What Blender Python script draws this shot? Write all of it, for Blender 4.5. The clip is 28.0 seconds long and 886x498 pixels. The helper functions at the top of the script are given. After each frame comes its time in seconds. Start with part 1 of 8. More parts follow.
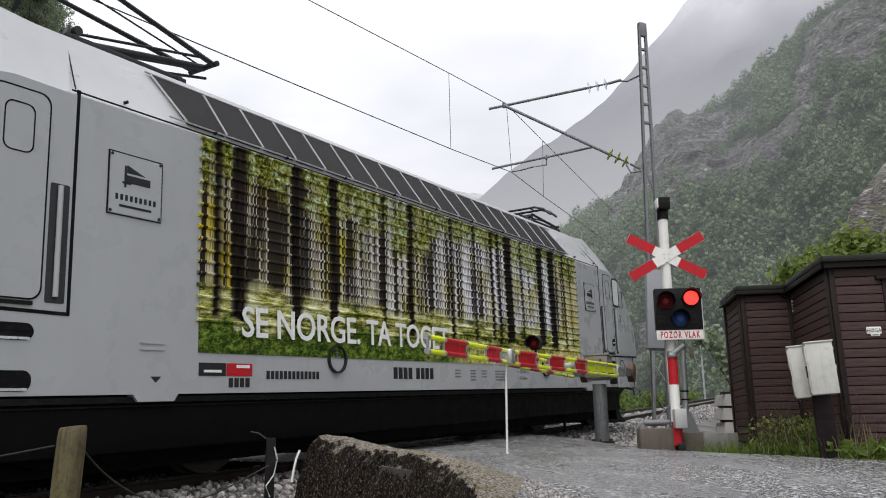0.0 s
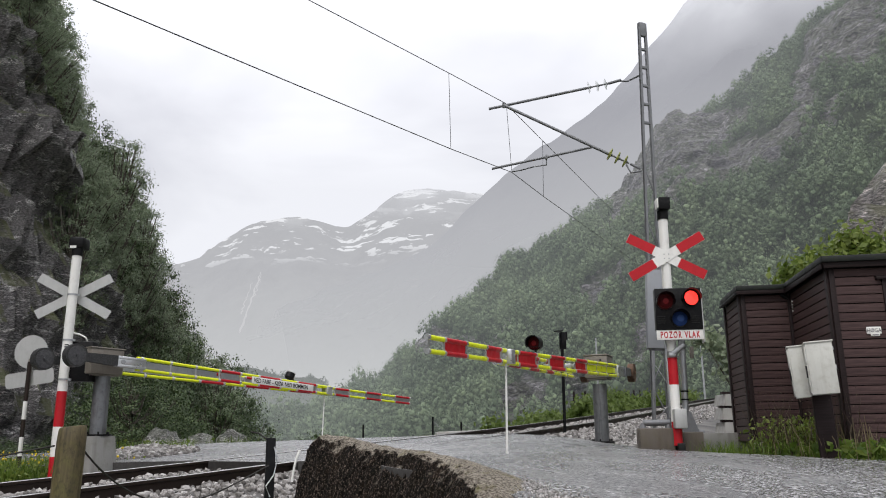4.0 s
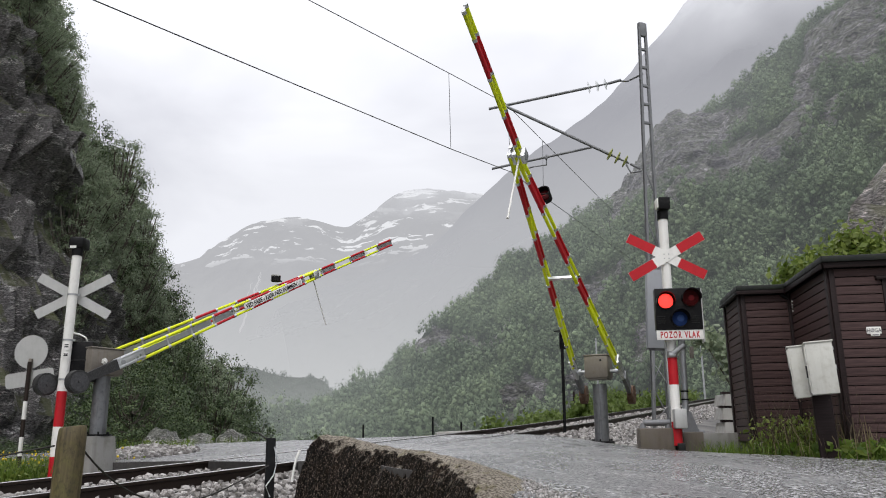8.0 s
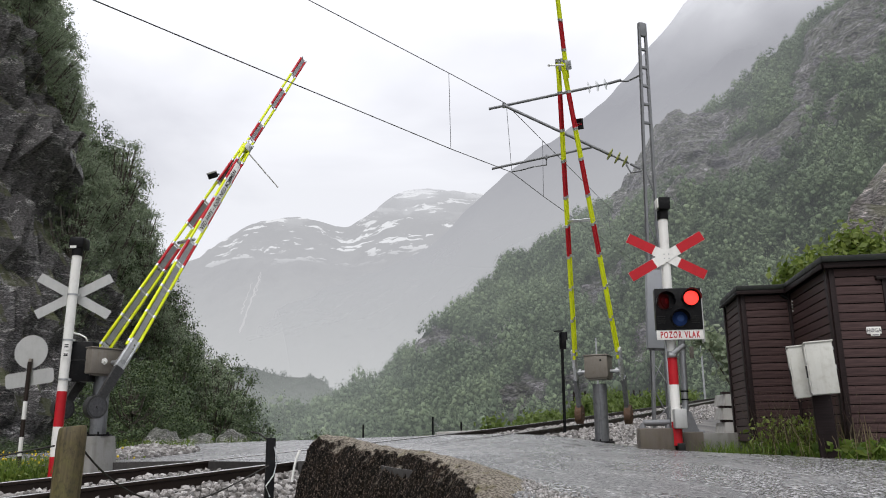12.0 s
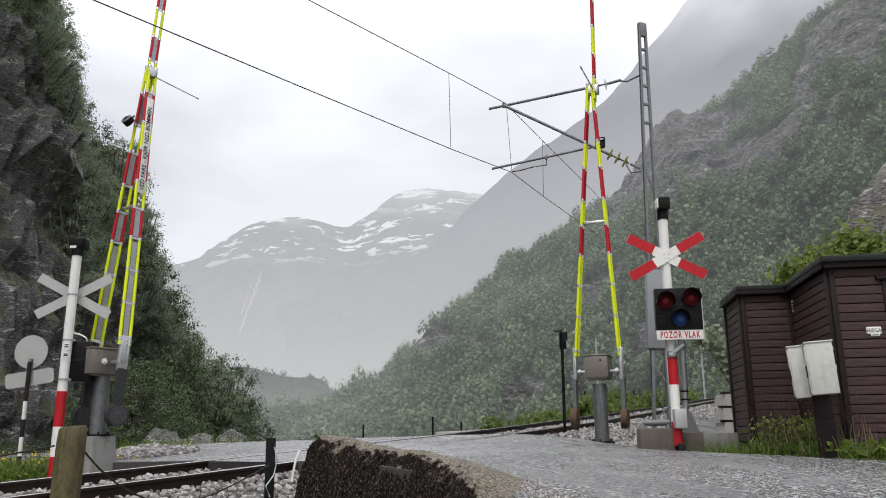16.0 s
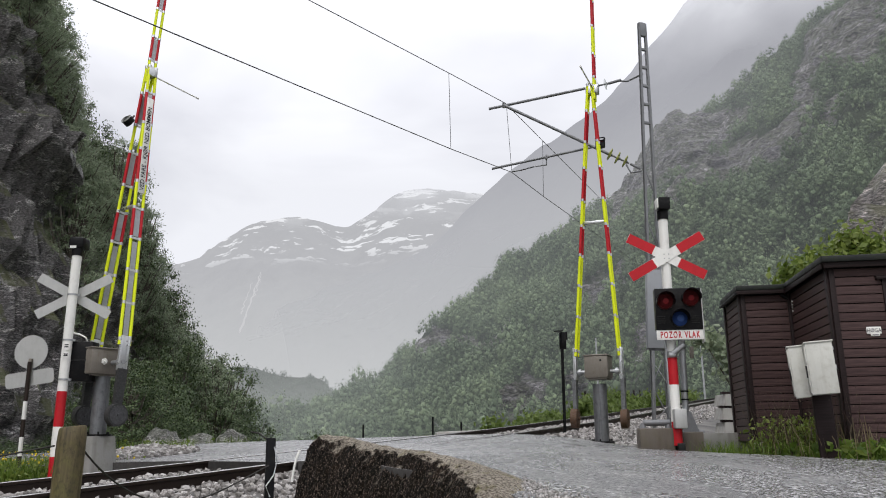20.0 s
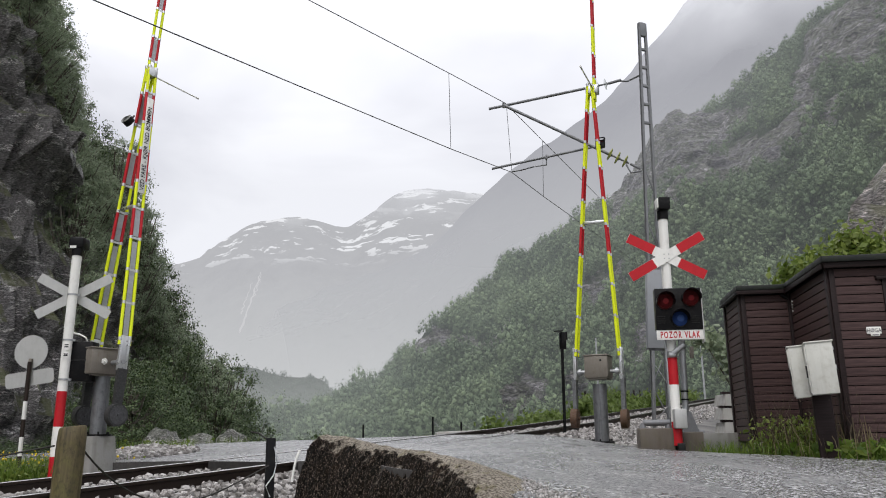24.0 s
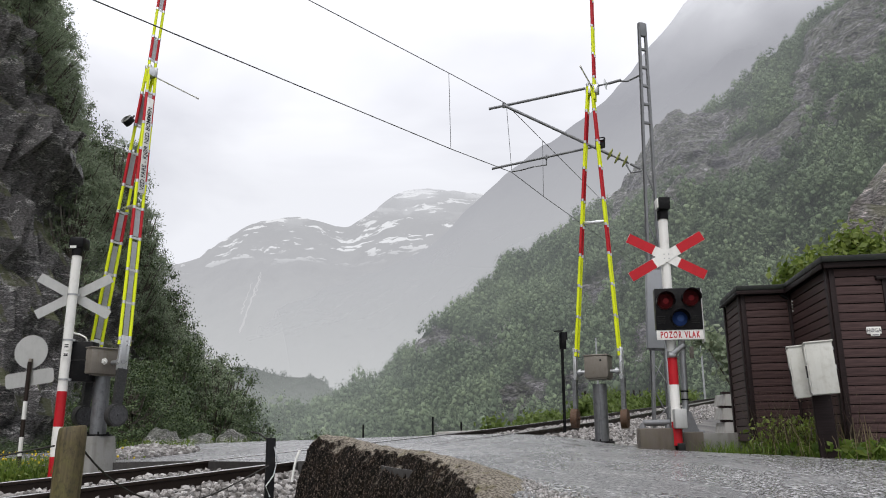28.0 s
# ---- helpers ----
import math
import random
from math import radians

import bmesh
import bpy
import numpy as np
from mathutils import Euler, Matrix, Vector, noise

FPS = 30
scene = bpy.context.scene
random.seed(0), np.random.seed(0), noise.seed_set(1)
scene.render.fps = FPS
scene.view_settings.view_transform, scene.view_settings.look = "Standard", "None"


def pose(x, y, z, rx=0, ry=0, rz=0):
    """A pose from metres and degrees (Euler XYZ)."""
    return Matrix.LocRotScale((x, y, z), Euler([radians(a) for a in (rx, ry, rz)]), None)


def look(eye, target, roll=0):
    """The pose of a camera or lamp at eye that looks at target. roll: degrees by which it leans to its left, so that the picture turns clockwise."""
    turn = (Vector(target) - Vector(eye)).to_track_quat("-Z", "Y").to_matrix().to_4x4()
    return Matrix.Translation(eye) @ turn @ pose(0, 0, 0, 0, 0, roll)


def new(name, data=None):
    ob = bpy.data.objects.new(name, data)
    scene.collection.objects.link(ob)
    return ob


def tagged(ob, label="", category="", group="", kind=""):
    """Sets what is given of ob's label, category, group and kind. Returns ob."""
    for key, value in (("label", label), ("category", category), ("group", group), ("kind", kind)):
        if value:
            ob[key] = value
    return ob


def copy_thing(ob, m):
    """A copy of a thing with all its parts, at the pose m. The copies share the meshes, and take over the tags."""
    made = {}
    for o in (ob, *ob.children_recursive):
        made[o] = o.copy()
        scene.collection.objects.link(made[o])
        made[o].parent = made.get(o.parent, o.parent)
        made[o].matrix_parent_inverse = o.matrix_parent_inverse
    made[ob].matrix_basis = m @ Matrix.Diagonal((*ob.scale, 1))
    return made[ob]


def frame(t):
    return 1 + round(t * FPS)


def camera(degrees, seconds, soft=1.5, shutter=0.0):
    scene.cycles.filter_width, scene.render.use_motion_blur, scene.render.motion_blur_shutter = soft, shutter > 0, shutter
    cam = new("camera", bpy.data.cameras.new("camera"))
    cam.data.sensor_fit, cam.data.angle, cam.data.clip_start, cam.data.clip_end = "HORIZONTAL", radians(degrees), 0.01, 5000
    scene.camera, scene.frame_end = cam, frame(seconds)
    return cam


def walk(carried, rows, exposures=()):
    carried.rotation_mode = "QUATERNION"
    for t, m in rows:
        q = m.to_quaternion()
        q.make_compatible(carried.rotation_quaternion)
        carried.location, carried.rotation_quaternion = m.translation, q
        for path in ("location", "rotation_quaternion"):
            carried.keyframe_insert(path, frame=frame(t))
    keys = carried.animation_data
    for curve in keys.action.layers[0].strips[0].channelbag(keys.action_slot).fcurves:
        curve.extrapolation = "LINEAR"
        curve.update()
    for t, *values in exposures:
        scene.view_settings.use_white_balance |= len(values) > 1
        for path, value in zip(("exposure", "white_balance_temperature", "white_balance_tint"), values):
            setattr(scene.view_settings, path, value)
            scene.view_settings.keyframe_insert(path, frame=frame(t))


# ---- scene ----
# Camera: it stands still, low beside the road, tilted up
EYE = Vector((0, 0, 0.655))
VIEW = look(EYE, EYE + Vector((0, 100, 100 * math.tan(radians(13.308)))), -0.536)
cam = camera(58.29, 28.0, soft=1.0)
walk(cam, [(0, VIEW), (28, VIEW)])

# ---- world and light: a bright rainy overcast ----
world = bpy.data.worlds.new("overcast_sky")
scene.world = world
world.use_nodes = True
wn, wl = world.node_tree.nodes, world.node_tree.links
wn.clear()
w_out, w_bg = wn.new("ShaderNodeOutputWorld"), wn.new("ShaderNodeBackground")
w_sky = wn.new("ShaderNodeTexSky")
w_sky.sky_type, w_sky.sun_disc = "NISHITA", False
w_sky.sun_elevation, w_sky.sun_rotation = radians(52), radians(200)
w_dim = wn.new("ShaderNodeVectorMath")
w_dim.operation = "SCALE"
w_dim.inputs["Scale"].default_value = 0.1
w_co, w_map = wn.new("ShaderNodeTexCoord"), wn.new("ShaderNodeMapping")
w_map.inputs["Scale"].default_value = (1, 1, 2.6)
w_noise, w_ramp = wn.new("ShaderNodeTexNoise"), wn.new("ShaderNodeValToRGB")
w_noise.inputs["Scale"].default_value, w_noise.inputs["Detail"].default_value = 2.1, 5
w_noise.inputs["Distortion"].default_value = 0.4
w_ramp.color_ramp.elements[0].position, w_ramp.color_ramp.elements[1].position = 0.30, 0.60
w_ramp.color_ramp.elements[0].color = (0.66, 0.665, 0.72, 1)
w_ramp.color_ramp.elements[1].color = (0.915, 0.92, 0.965, 1)
w_sep, w_high, w_lift = wn.new("ShaderNodeSeparateXYZ"), wn.new("ShaderNodeMapRange"), wn.new("ShaderNodeVectorMath")
w_lift.operation = "SCALE"
for key, value in (("From Min", 0.30), ("From Max", 0.75), ("To Min", 0.88), ("To Max", 1.62)):
    w_high.inputs[key].default_value = value
wl.new(w_co.outputs["Generated"], w_sep.inputs[0])
wl.new(w_sep.outputs["Z"], w_high.inputs["Value"])
wl.new(w_high.outputs["Result"], w_lift.inputs["Scale"])
w_mix = wn.new("ShaderNodeMix")
w_mix.data_type = "RGBA"
w_mix.inputs["Factor"].default_value = 0.93
wl.new(w_co.outputs["Generated"], w_map.inputs["Vector"])
wl.new(w_map.outputs["Vector"], w_noise.inputs["Vector"])
wl.new(w_noise.outputs["Fac"], w_ramp.inputs["Fac"])
wl.new(w_sky.outputs["Color"], w_dim.inputs[0])
wl.new(w_dim.outputs["Vector"], w_mix.inputs["A"])
wl.new(w_ramp.outputs["Color"], w_lift.inputs[0])
wl.new(w_lift.outputs["Vector"], w_mix.inputs["B"])
wl.new(w_mix.outputs["Result"], w_bg.inputs["Color"])
w_bg.inputs["Strength"].default_value = 1.15
wl.new(w_bg.outputs["Background"], w_out.inputs["Surface"])
sun = new("sun", bpy.data.lights.new("sun", "SUN"))
sun.data.energy, sun.data.angle, sun.data.color = 1.5, radians(30), (1.0, 0.97, 0.93)
sun.matrix_basis = look((-20, -50, 70), (0, 0, 0))
scene.view_settings.exposure = 0.0

# ---- the railway's own axes: s along the line, p across it away from the camera, v above the rail ----
AZ, GRADE = radians(31.473), 0.052
TRACK = pose(0, 0, 0, 0, -math.degrees(math.atan(GRADE)), 90 - 31.473)
CENTRE = 7.43          # p of the track's centre line


def tp(s, p, v=0.0):
    return TRACK @ Vector((s, p, v))


def bend(s):
    """How far the line has curved away at s."""
    k = 3.0
    x = (s - 16) / k
    return 0.15 * k * (math.log1p(math.exp(x)) if x < 30 else x)


def smooth(a, b, x):
    t = min(1.0, max(0.0, (x - a) / (b - a)))
    return t * t * (3 - 2 * t)


def sp(x, y):
    return math.sin(AZ) * x + math.cos(AZ) * y, -math.cos(AZ) * x + math.sin(AZ) * y


def road_plane(x, y):
    x, y = min(12, max(-7, x)), min(40, max(-6, y))
    return 0.192 - 0.027 * x + 0.033 * y


def road_z(x, y):
    s, p = sp(x, y)
    zr = GRADE * s - 0.01
    if p < CENTRE:
        return road_plane(x, y) + (zr - road_plane(x, y)) * smooth(4.4, 6.5, p)
    return zr - 0.015 * max(0, p - 8.3)


def ground_z(x, y):
    s, p = sp(x, y)
    s_c = min(90, max(-300, s))
    c = CENTRE + bend(s)
    zt = GRADE * s_c - 0.34
    near = road_plane(x, y) - 0.09
    if abs(x) > 60 or abs(y) > 60:
        near = GRADE * s_c - 0.3
    edge = float(np.interp(s, [-24, 2, 11.6, 13.4, 18, 24], [20.3, 18.8, 16.3, 15.6, 13.0, 11.5])) + bend(s)
    far = GRADE * s_c - 0.34 - (0.42 + 0.25 * smooth(20, 42, s)) * max(0.0, min(p, 75) - edge)
    near -= 0.5 * smooth(0.75, 0.15, x + 0.52 * (y - 4.6)) * smooth(8.2, 7.2, y)
    z = near + (zt - near) * smooth(c - 2.9, c - 1.9, p)
    z = z + (far - z) * smooth(c + 2.0, c + 3.4, p)
    return z + 0.05 * noise.noise((x * 0.4, y * 0.4, 0)) * smooth(2.6, 3.5, abs(p - c))


# ---- building helpers ----
def finish(bm, name, mat, smooth_angle=None):
    me = bpy.data.meshes.new(name)
    bmesh.ops.recalc_face_normals(bm, faces=bm.faces)
    bm.to_mesh(me)
    bm.free()
    for m in (mat if isinstance(mat, (list, tuple)) else [mat]):
        me.materials.append(m)
    if smooth_angle:
        me.shade_smooth()
        me.set_sharp_from_angle(angle=radians(smooth_angle))
    return me


def part(name, bm, mat, parent=None, label="", at=None, angle=35):
    ob = new(name, finish(bm, name, mat, angle))
    if parent is not None:
        ob.parent = parent
    if at is not None:
        ob.matrix_basis = at
    return tagged(ob, label)


def piece(name, mesh, parent, at):
    ob = new(name, mesh)
    ob.parent = parent
    ob.matrix_basis = at
    return ob


def thing(name, at, label, category, group="", kind=""):
    ob = new(name)
    ob.matrix_basis = at
    ob.empty_display_size = 0.2
    return tagged(ob, label, category, group, kind)


def box(bm, c, size, bevel=0.0, m=None, mi=0):
    m = (m or Matrix.Identity(4)) @ Matrix.Translation(c) @ Matrix.Diagonal((*size, 1))
    r = bmesh.ops.create_cube(bm, size=1.0, matrix=m)
    faces = {f for v in r["verts"] for f in v.link_faces}
    for f in faces:
        f.material_index = mi
    if bevel:
        edges = {e for v in r["verts"] for e in v.link_edges}
        res = bmesh.ops.bevel(bm, geom=list(edges), offset=bevel, segments=2, affect="EDGES", profile=0.5)
        for f in res["faces"]:
            f.material_index = mi
    return bm


def rod(bm, a, b, r, r2=None, n=10, mi=0, caps=True):
    a, b = Vector(a), Vector(b)
    d = b - a
    if d.length < 1e-6:
        return bm
    m = Matrix.Translation((a + b) / 2) @ d.to_track_quat("Z", "Y").to_matrix().to_4x4()
    res = bmesh.ops.create_cone(bm, cap_ends=caps, segments=n, radius1=r, radius2=r if r2 is None else r2, depth=d.length, matrix=m)
    for f in {f for v in res["verts"] for f in v.link_faces}:
        f.material_index = mi
    return bm


def pipe(bm, pts, r, n=6, mi=0):
    """A round bar along a bent line."""
    pts = [Vector(p) for p in pts]
    rings = []
    for i, p in enumerate(pts):
        d = (pts[min(i + 1, len(pts) - 1)] - pts[max(i - 1, 0)]).normalized()
        q = d.to_track_quat("Z", "Y").to_matrix()
        rr = r[i] if isinstance(r, (list, tuple)) else r
        rings.append([bm.verts.new(p + q @ Vector((rr * math.cos(2 * math.pi * k / n), rr * math.sin(2 * math.pi * k / n), 0))) for k in range(n)])
    for a, b in zip(rings, rings[1:]):
        for k in range(n):
            f = bm.faces.new((a[k], a[(k + 1) % n], b[(k + 1) % n], b[k]))
            f.material_index = mi
    for ring in (rings[0][::-1], rings[-1]):
        f = bm.faces.new(ring)
        f.material_index = mi
    return bm


def prism(bm, outline, axis, lo, hi, mi=0):
    """Extrudes an outline of (a, b) pairs along x, y or z from lo to hi."""
    def v3(a, b, c):
        return {"x": (c, a, b), "y": (a, c, b), "z": (a, b, c)}[axis]
    lower = [bm.verts.new(v3(a, b, lo)) for a, b in outline]
    upper = [bm.verts.new(v3(a, b, hi)) for a, b in outline]
    n = len(outline)
    faces = [bm.faces.new(lower[::-1]), bm.faces.new(upper)]
    faces += [bm.faces.new((lower[i], lower[(i + 1) % n], upper[(i + 1) % n], upper[i])) for i in range(n)]
    for f in faces:
        f.material_index = mi
    return bm


def rounded(x0, x1, z0, z1, r, n=5):
    pts = []
    for cx, cz, a0 in ((x1 - r, z1 - r, 0), (x0 + r, z1 - r, 90), (x0 + r, z0 + r, 180), (x1 - r, z0 + r, 270)):
        for k in range(n + 1):
            a = radians(a0 + 90 * k / n)
            pts.append((cx + r * math.cos(a), cz + r * math.sin(a)))
    return pts


def frame_ring(bm, outer, inner, axis, lo, hi, mi=0):
    """A closed band between two outlines with as many points each."""
    def v3(a, b, c):
        return {"x": (c, a, b), "y": (a, c, b), "z": (a, b, c)}[axis]
    rows = [[bm.verts.new(v3(a, b, c)) for a, b in o] for o, c in ((outer, lo), (outer, hi), (inner, hi), (inner, lo))]
    n = len(outer)
    for j in range(4):
        for i in range(n):
            f = bm.faces.new((rows[j][i], rows[j][(i + 1) % n], rows[(j + 1) % 4][(i + 1) % n], rows[(j + 1) % 4][i]))
            f.material_index = mi
    return bm


def mesh_from(name, verts, faces, mats, smooth_faces=False):
    """A mesh from numpy arrays; all faces have as many corners."""
    verts, faces = np.asarray(verts, dtype=np.float32), np.asarray(faces, dtype=np.int32)
    me = bpy.data.meshes.new(name)
    k = faces.shape[1]
    me.vertices.add(len(verts))
    me.vertices.foreach_set("co", verts.ravel())
    me.loops.add(faces.size)
    me.loops.foreach_set("vertex_index", faces.ravel())
    me.polygons.add(len(faces))
    me.polygons.foreach_set("loop_start", np.arange(0, faces.size, k, dtype=np.int32))
    me.polygons.foreach_set("use_smooth", np.full(len(faces), smooth_faces, dtype=bool))
    me.update(calc_edges=True)
    for m in (mats if isinstance(mats, (list, tuple)) else [mats]):
        me.materials.append(m)
    return me


def grid_mesh(name, pts, mats, smooth_faces=True):
    """pts: an array rows x columns x 3."""
    r, c = pts.shape[:2]
    i = np.arange(r * c).reshape(r, c)
    faces = np.stack([i[:-1, :-1], i[:-1, 1:], i[1:, 1:], i[1:, :-1]], -1).reshape(-1, 4)
    return mesh_from(name, pts.reshape(-1, 3), faces, mats, smooth_faces)


def turns(rng, n):
    """n random rotation matrices."""
    q = rng.normal(size=(n, 4))
    q /= np.linalg.norm(q, axis=1, keepdims=True)
    w, x, y, z = q.T
    return np.stack([1 - 2 * (y * y + z * z), 2 * (x * y - z * w), 2 * (x * z + y * w),
                     2 * (x * y + z * w), 1 - 2 * (x * x + z * z), 2 * (y * z - x * w),
                     2 * (x * z - y * w), 2 * (y * z + x * w), 1 - 2 * (x * x + y * y)], -1).reshape(n, 3, 3)


def scatter(name, tv, tf, where, scale, rot, mats, smooth_faces=False):
    """One mesh of many copies of a small shape."""
    tv, tf = np.asarray(tv, float), np.asarray(tf)
    n = len(where)
    scale = np.asarray(scale, float)
    scale = scale[:, None, None] if scale.ndim == 1 else scale[:, None, :]
    v = np.einsum("nij,nkj->nki", rot, tv[None] * scale) + np.asarray(where)[:, None, :]
    f = tf[None] + (np.arange(n) * len(tv))[:, None, None]
    return mesh_from(name, v.reshape(-1, 3), f.reshape(-1, tf.shape[1]), mats, smooth_faces)


GOLD = (1 + 5 ** 0.5) / 2
ICO_V = np.array([(-1, GOLD, 0), (1, GOLD, 0), (-1, -GOLD, 0), (1, -GOLD, 0), (0, -1, GOLD), (0, 1, GOLD), (0, -1, -GOLD), (0, 1, -GOLD), (GOLD, 0, -1), (GOLD, 0, 1), (-GOLD, 0, -1), (-GOLD, 0, 1)]) / 1.9
ICO_F = np.array([(int(t[0], 16), int(t[1], 16), int(t[2], 16)) for t in "0b5 051 017 07a 0ab 159 5b4 ba2 a76 718 394 342 326 368 389 495 24b 62a 867 981".split()])


def lettering(name, body, size, mat, parent, at, depth=0.002, label="", align="LEFT", stretch=1.0, space=1.0, bold=0.0):
    """Words as a thin mesh, facing local -y, standing along x and z."""
    cu = bpy.data.curves.new(name, "FONT")
    cu.body, cu.size, cu.extrude, cu.align_x = body, size, depth, align
    cu.resolution_u = 3
    cu.space_character, cu.offset = space, bold
    tmp = new(name, cu)
    me = bpy.data.meshes.new_from_object(tmp.evaluated_get(bpy.context.evaluated_depsgraph_get()))
    bpy.data.objects.remove(tmp)
    me.transform(Matrix.Rotation(radians(90), 4, "X") @ Matrix.Diagonal((stretch, 1, 1, 1)))
    me.materials.clear()
    me.materials.append(mat)
    ob = new(name, me)
    ob.parent = parent
    ob.matrix_basis = at
    return tagged(ob, label)

# ---- materials ----
class Nodes:
    """Short hand for a node material."""

    def __init__(self, name):
        self.mat = bpy.data.materials.new(name)
        self.mat.use_nodes = True
        self.n, self.l = self.mat.node_tree.nodes, self.mat.node_tree.links
        self.n.clear()
        self.out = self.n.new("ShaderNodeOutputMaterial")
        self.bsdf = self.n.new("ShaderNodeBsdfPrincipled")
        self.l.new(self.bsdf.outputs[0], self.out.inputs["Surface"])
        self.co = self.n.new("ShaderNodeTexCoord").outputs["Object"]

    def put(self, socket, value):
        if hasattr(value, "links"):
            self.l.new(value, socket)
        else:
            socket.default_value = value
        return socket

    def scaled(self, scale, co=None):
        m = self.n.new("ShaderNodeMapping")
        self.put(m.inputs["Vector"], co or self.co)
        m.inputs["Scale"].default_value = scale
        return m.outputs["Vector"]

    def noise(self, scale, detail=3, co=None, rough=0.55, distort=0.0):
        t = self.n.new("ShaderNodeTexNoise")
        self.put(t.inputs["Vector"], co or self.co)
        t.inputs["Scale"].default_value, t.inputs["Detail"].default_value = scale, detail
        t.inputs["Roughness"].default_value, t.inputs["Distortion"].default_value = rough, distort
        return t.outputs["Fac"]

    def cells(self, scale, co=None, what="Distance"):
        t = self.n.new("ShaderNodeTexVoronoi")
        self.put(t.inputs["Vector"], co or self.co)
        t.inputs["Scale"].default_value = scale
        return t.outputs[what]

    def ramp(self, fac, *stops):
        r = self.n.new("ShaderNodeValToRGB")
        self.put(r.inputs["Fac"], fac)
        e = r.color_ramp.elements
        while len(e) < len(stops):
            e.new(0.5)
        for k, (pos, c) in enumerate(stops):
            e[k].position = pos
            e[k].color = (*c, 1) if isinstance(c, tuple) else (c, c, c, 1)
        return r.outputs["Color"]

    def mix(self, fac, a, b, mode="MIX"):
        m = self.n.new("ShaderNodeMix")
        m.data_type, m.blend_type = "RGBA", mode
        self.put(m.inputs["Factor"], fac)
        for s, v in (("A", a), ("B", b)):
            self.put(m.inputs[s], (*v, 1) if isinstance(v, tuple) and len(v) == 3 else v)
        return m.outputs["Result"]

    def math(self, op, a, b=0.0):
        m = self.n.new("ShaderNodeMath")
        m.operation = op
        self.put(m.inputs[0], a)
        self.put(m.inputs[1], b)
        return m.outputs[0]

    def axis(self, which, co=None):
        s = self.n.new("ShaderNodeSeparateXYZ")
        self.put(s.inputs[0], co or self.co)
        return s.outputs[which]

    def island(self):
        return self.n.new("ShaderNodeNewGeometry").outputs["Random Per Island"]

    def each(self):
        return self.n.new("ShaderNodeObjectInfo").outputs["Random"]

    def bump(self, height, strength=0.3, dist=0.01):
        b = self.n.new("ShaderNodeBump")
        b.inputs["Strength"].default_value, b.inputs["Distance"].default_value = strength, dist
        self.put(b.inputs["Height"], height)
        self.l.new(b.outputs["Normal"], self.bsdf.inputs["Normal"])

    def done(self, color=None, rough=None, metal=0.0, emit=None, power=0.0, spec=None, coat=None):
        i = self.bsdf.inputs
        if color is not None:
            self.put(i["Base Color"], (*color, 1) if isinstance(color, tuple) else color)
        if rough is not None:
            self.put(i["Roughness"], rough)
        i["Metallic"].default_value = metal
        if spec is not None:
            i["Specular IOR Level"].default_value = spec
        if coat is not None:
            i["Coat Weight"].default_value, i["Coat Roughness"].default_value = coat, 0.08
        if emit is not None:
            self.put(i["Emission Color"], (*emit, 1) if isinstance(emit, tuple) else emit)
            i["Emission Strength"].default_value = power
        return self.mat


def plain(name, col, rough=0.5, metal=0.0, var=0.18, scale=6.0, fine=90.0, bump=0.12, streak=0.0, dirt=(0.08, 0.07, 0.06), dirty=0.25, coat=None, each=0.0, spec=None):
    """Paint, metal or plastic with uneven tone, some dirt and fine relief."""
    k = Nodes(name)
    lo, hi = tuple(c * (1 - var) for c in col), tuple(min(1, c * (1 + var * 0.6)) for c in col)
    base = k.mix(k.noise(scale, 4), lo, hi)
    spots = k.ramp(k.noise(scale * 2.3, 6, rough=0.7), (0.5, 0.0), (0.78, 1.0))
    base = k.mix(k.math("MULTIPLY", spots, dirty), base, dirt)
    if streak:
        run = k.ramp(k.noise(1.0, 4, k.scaled((scale * 6, scale * 6, scale * 0.5))), (0.48, 0.0), (0.8, 1.0))
        base = k.mix(k.math("MULTIPLY", run, streak), base, dirt)
    if each:
        base = k.mix(k.math("MULTIPLY", k.each(), each), base, tuple(c * 0.35 for c in col))
    r = k.ramp(k.noise(scale * 1.7, 3), (0.3, max(0.04, rough - 0.12)), (0.75, min(1, rough + 0.12)))
    k.bump(k.noise(fine, 3), bump, 0.004)
    return k.done(base, r, metal, coat=coat, spec=0.22 if spec is None else spec)


M_GREY = plain("locomotive_grey", (0.40, 0.41, 0.425), 0.32, 0.0, 0.05, 1.2, 60, 0.03, 0.06, (0.2, 0.2, 0.2), 0.12, coat=0.35)
M_ROOF = plain("roof_grey", (0.40, 0.405, 0.415), 0.35, 0.0, 0.06, 1.2, 60, 0.03, 0.05, (0.25, 0.25, 0.25), 0.15, coat=0.3)
M_BLACK = plain("black_paint", (0.008, 0.008, 0.009), 0.42, 0.0, 0.3, 6, 80, 0.1, spec=0.12)
M_SEAM = plain("black_seam", (0.006, 0.006, 0.007), 0.7, 0.0, 0.2, 6, 80, 0.05, spec=0.1)
M_UNDER = plain("underframe_black", (0.0045, 0.0045, 0.005), 0.6, 0.0, 0.4, 3, 40, 0.2, 0.1, (0.012, 0.011, 0.010), 0.4, spec=0.05)
M_GRILLE = plain("grille_dark", (0.017, 0.015, 0.015), 0.6, 0.0, 0.25, 30, 260, 0.5, spec=0.1)
M_STEEL = plain("galvanised_steel", (0.42, 0.43, 0.44), 0.45, 0.75, 0.22, 9, 70, 0.12, 0.15, (0.1, 0.09, 0.08), 0.35)
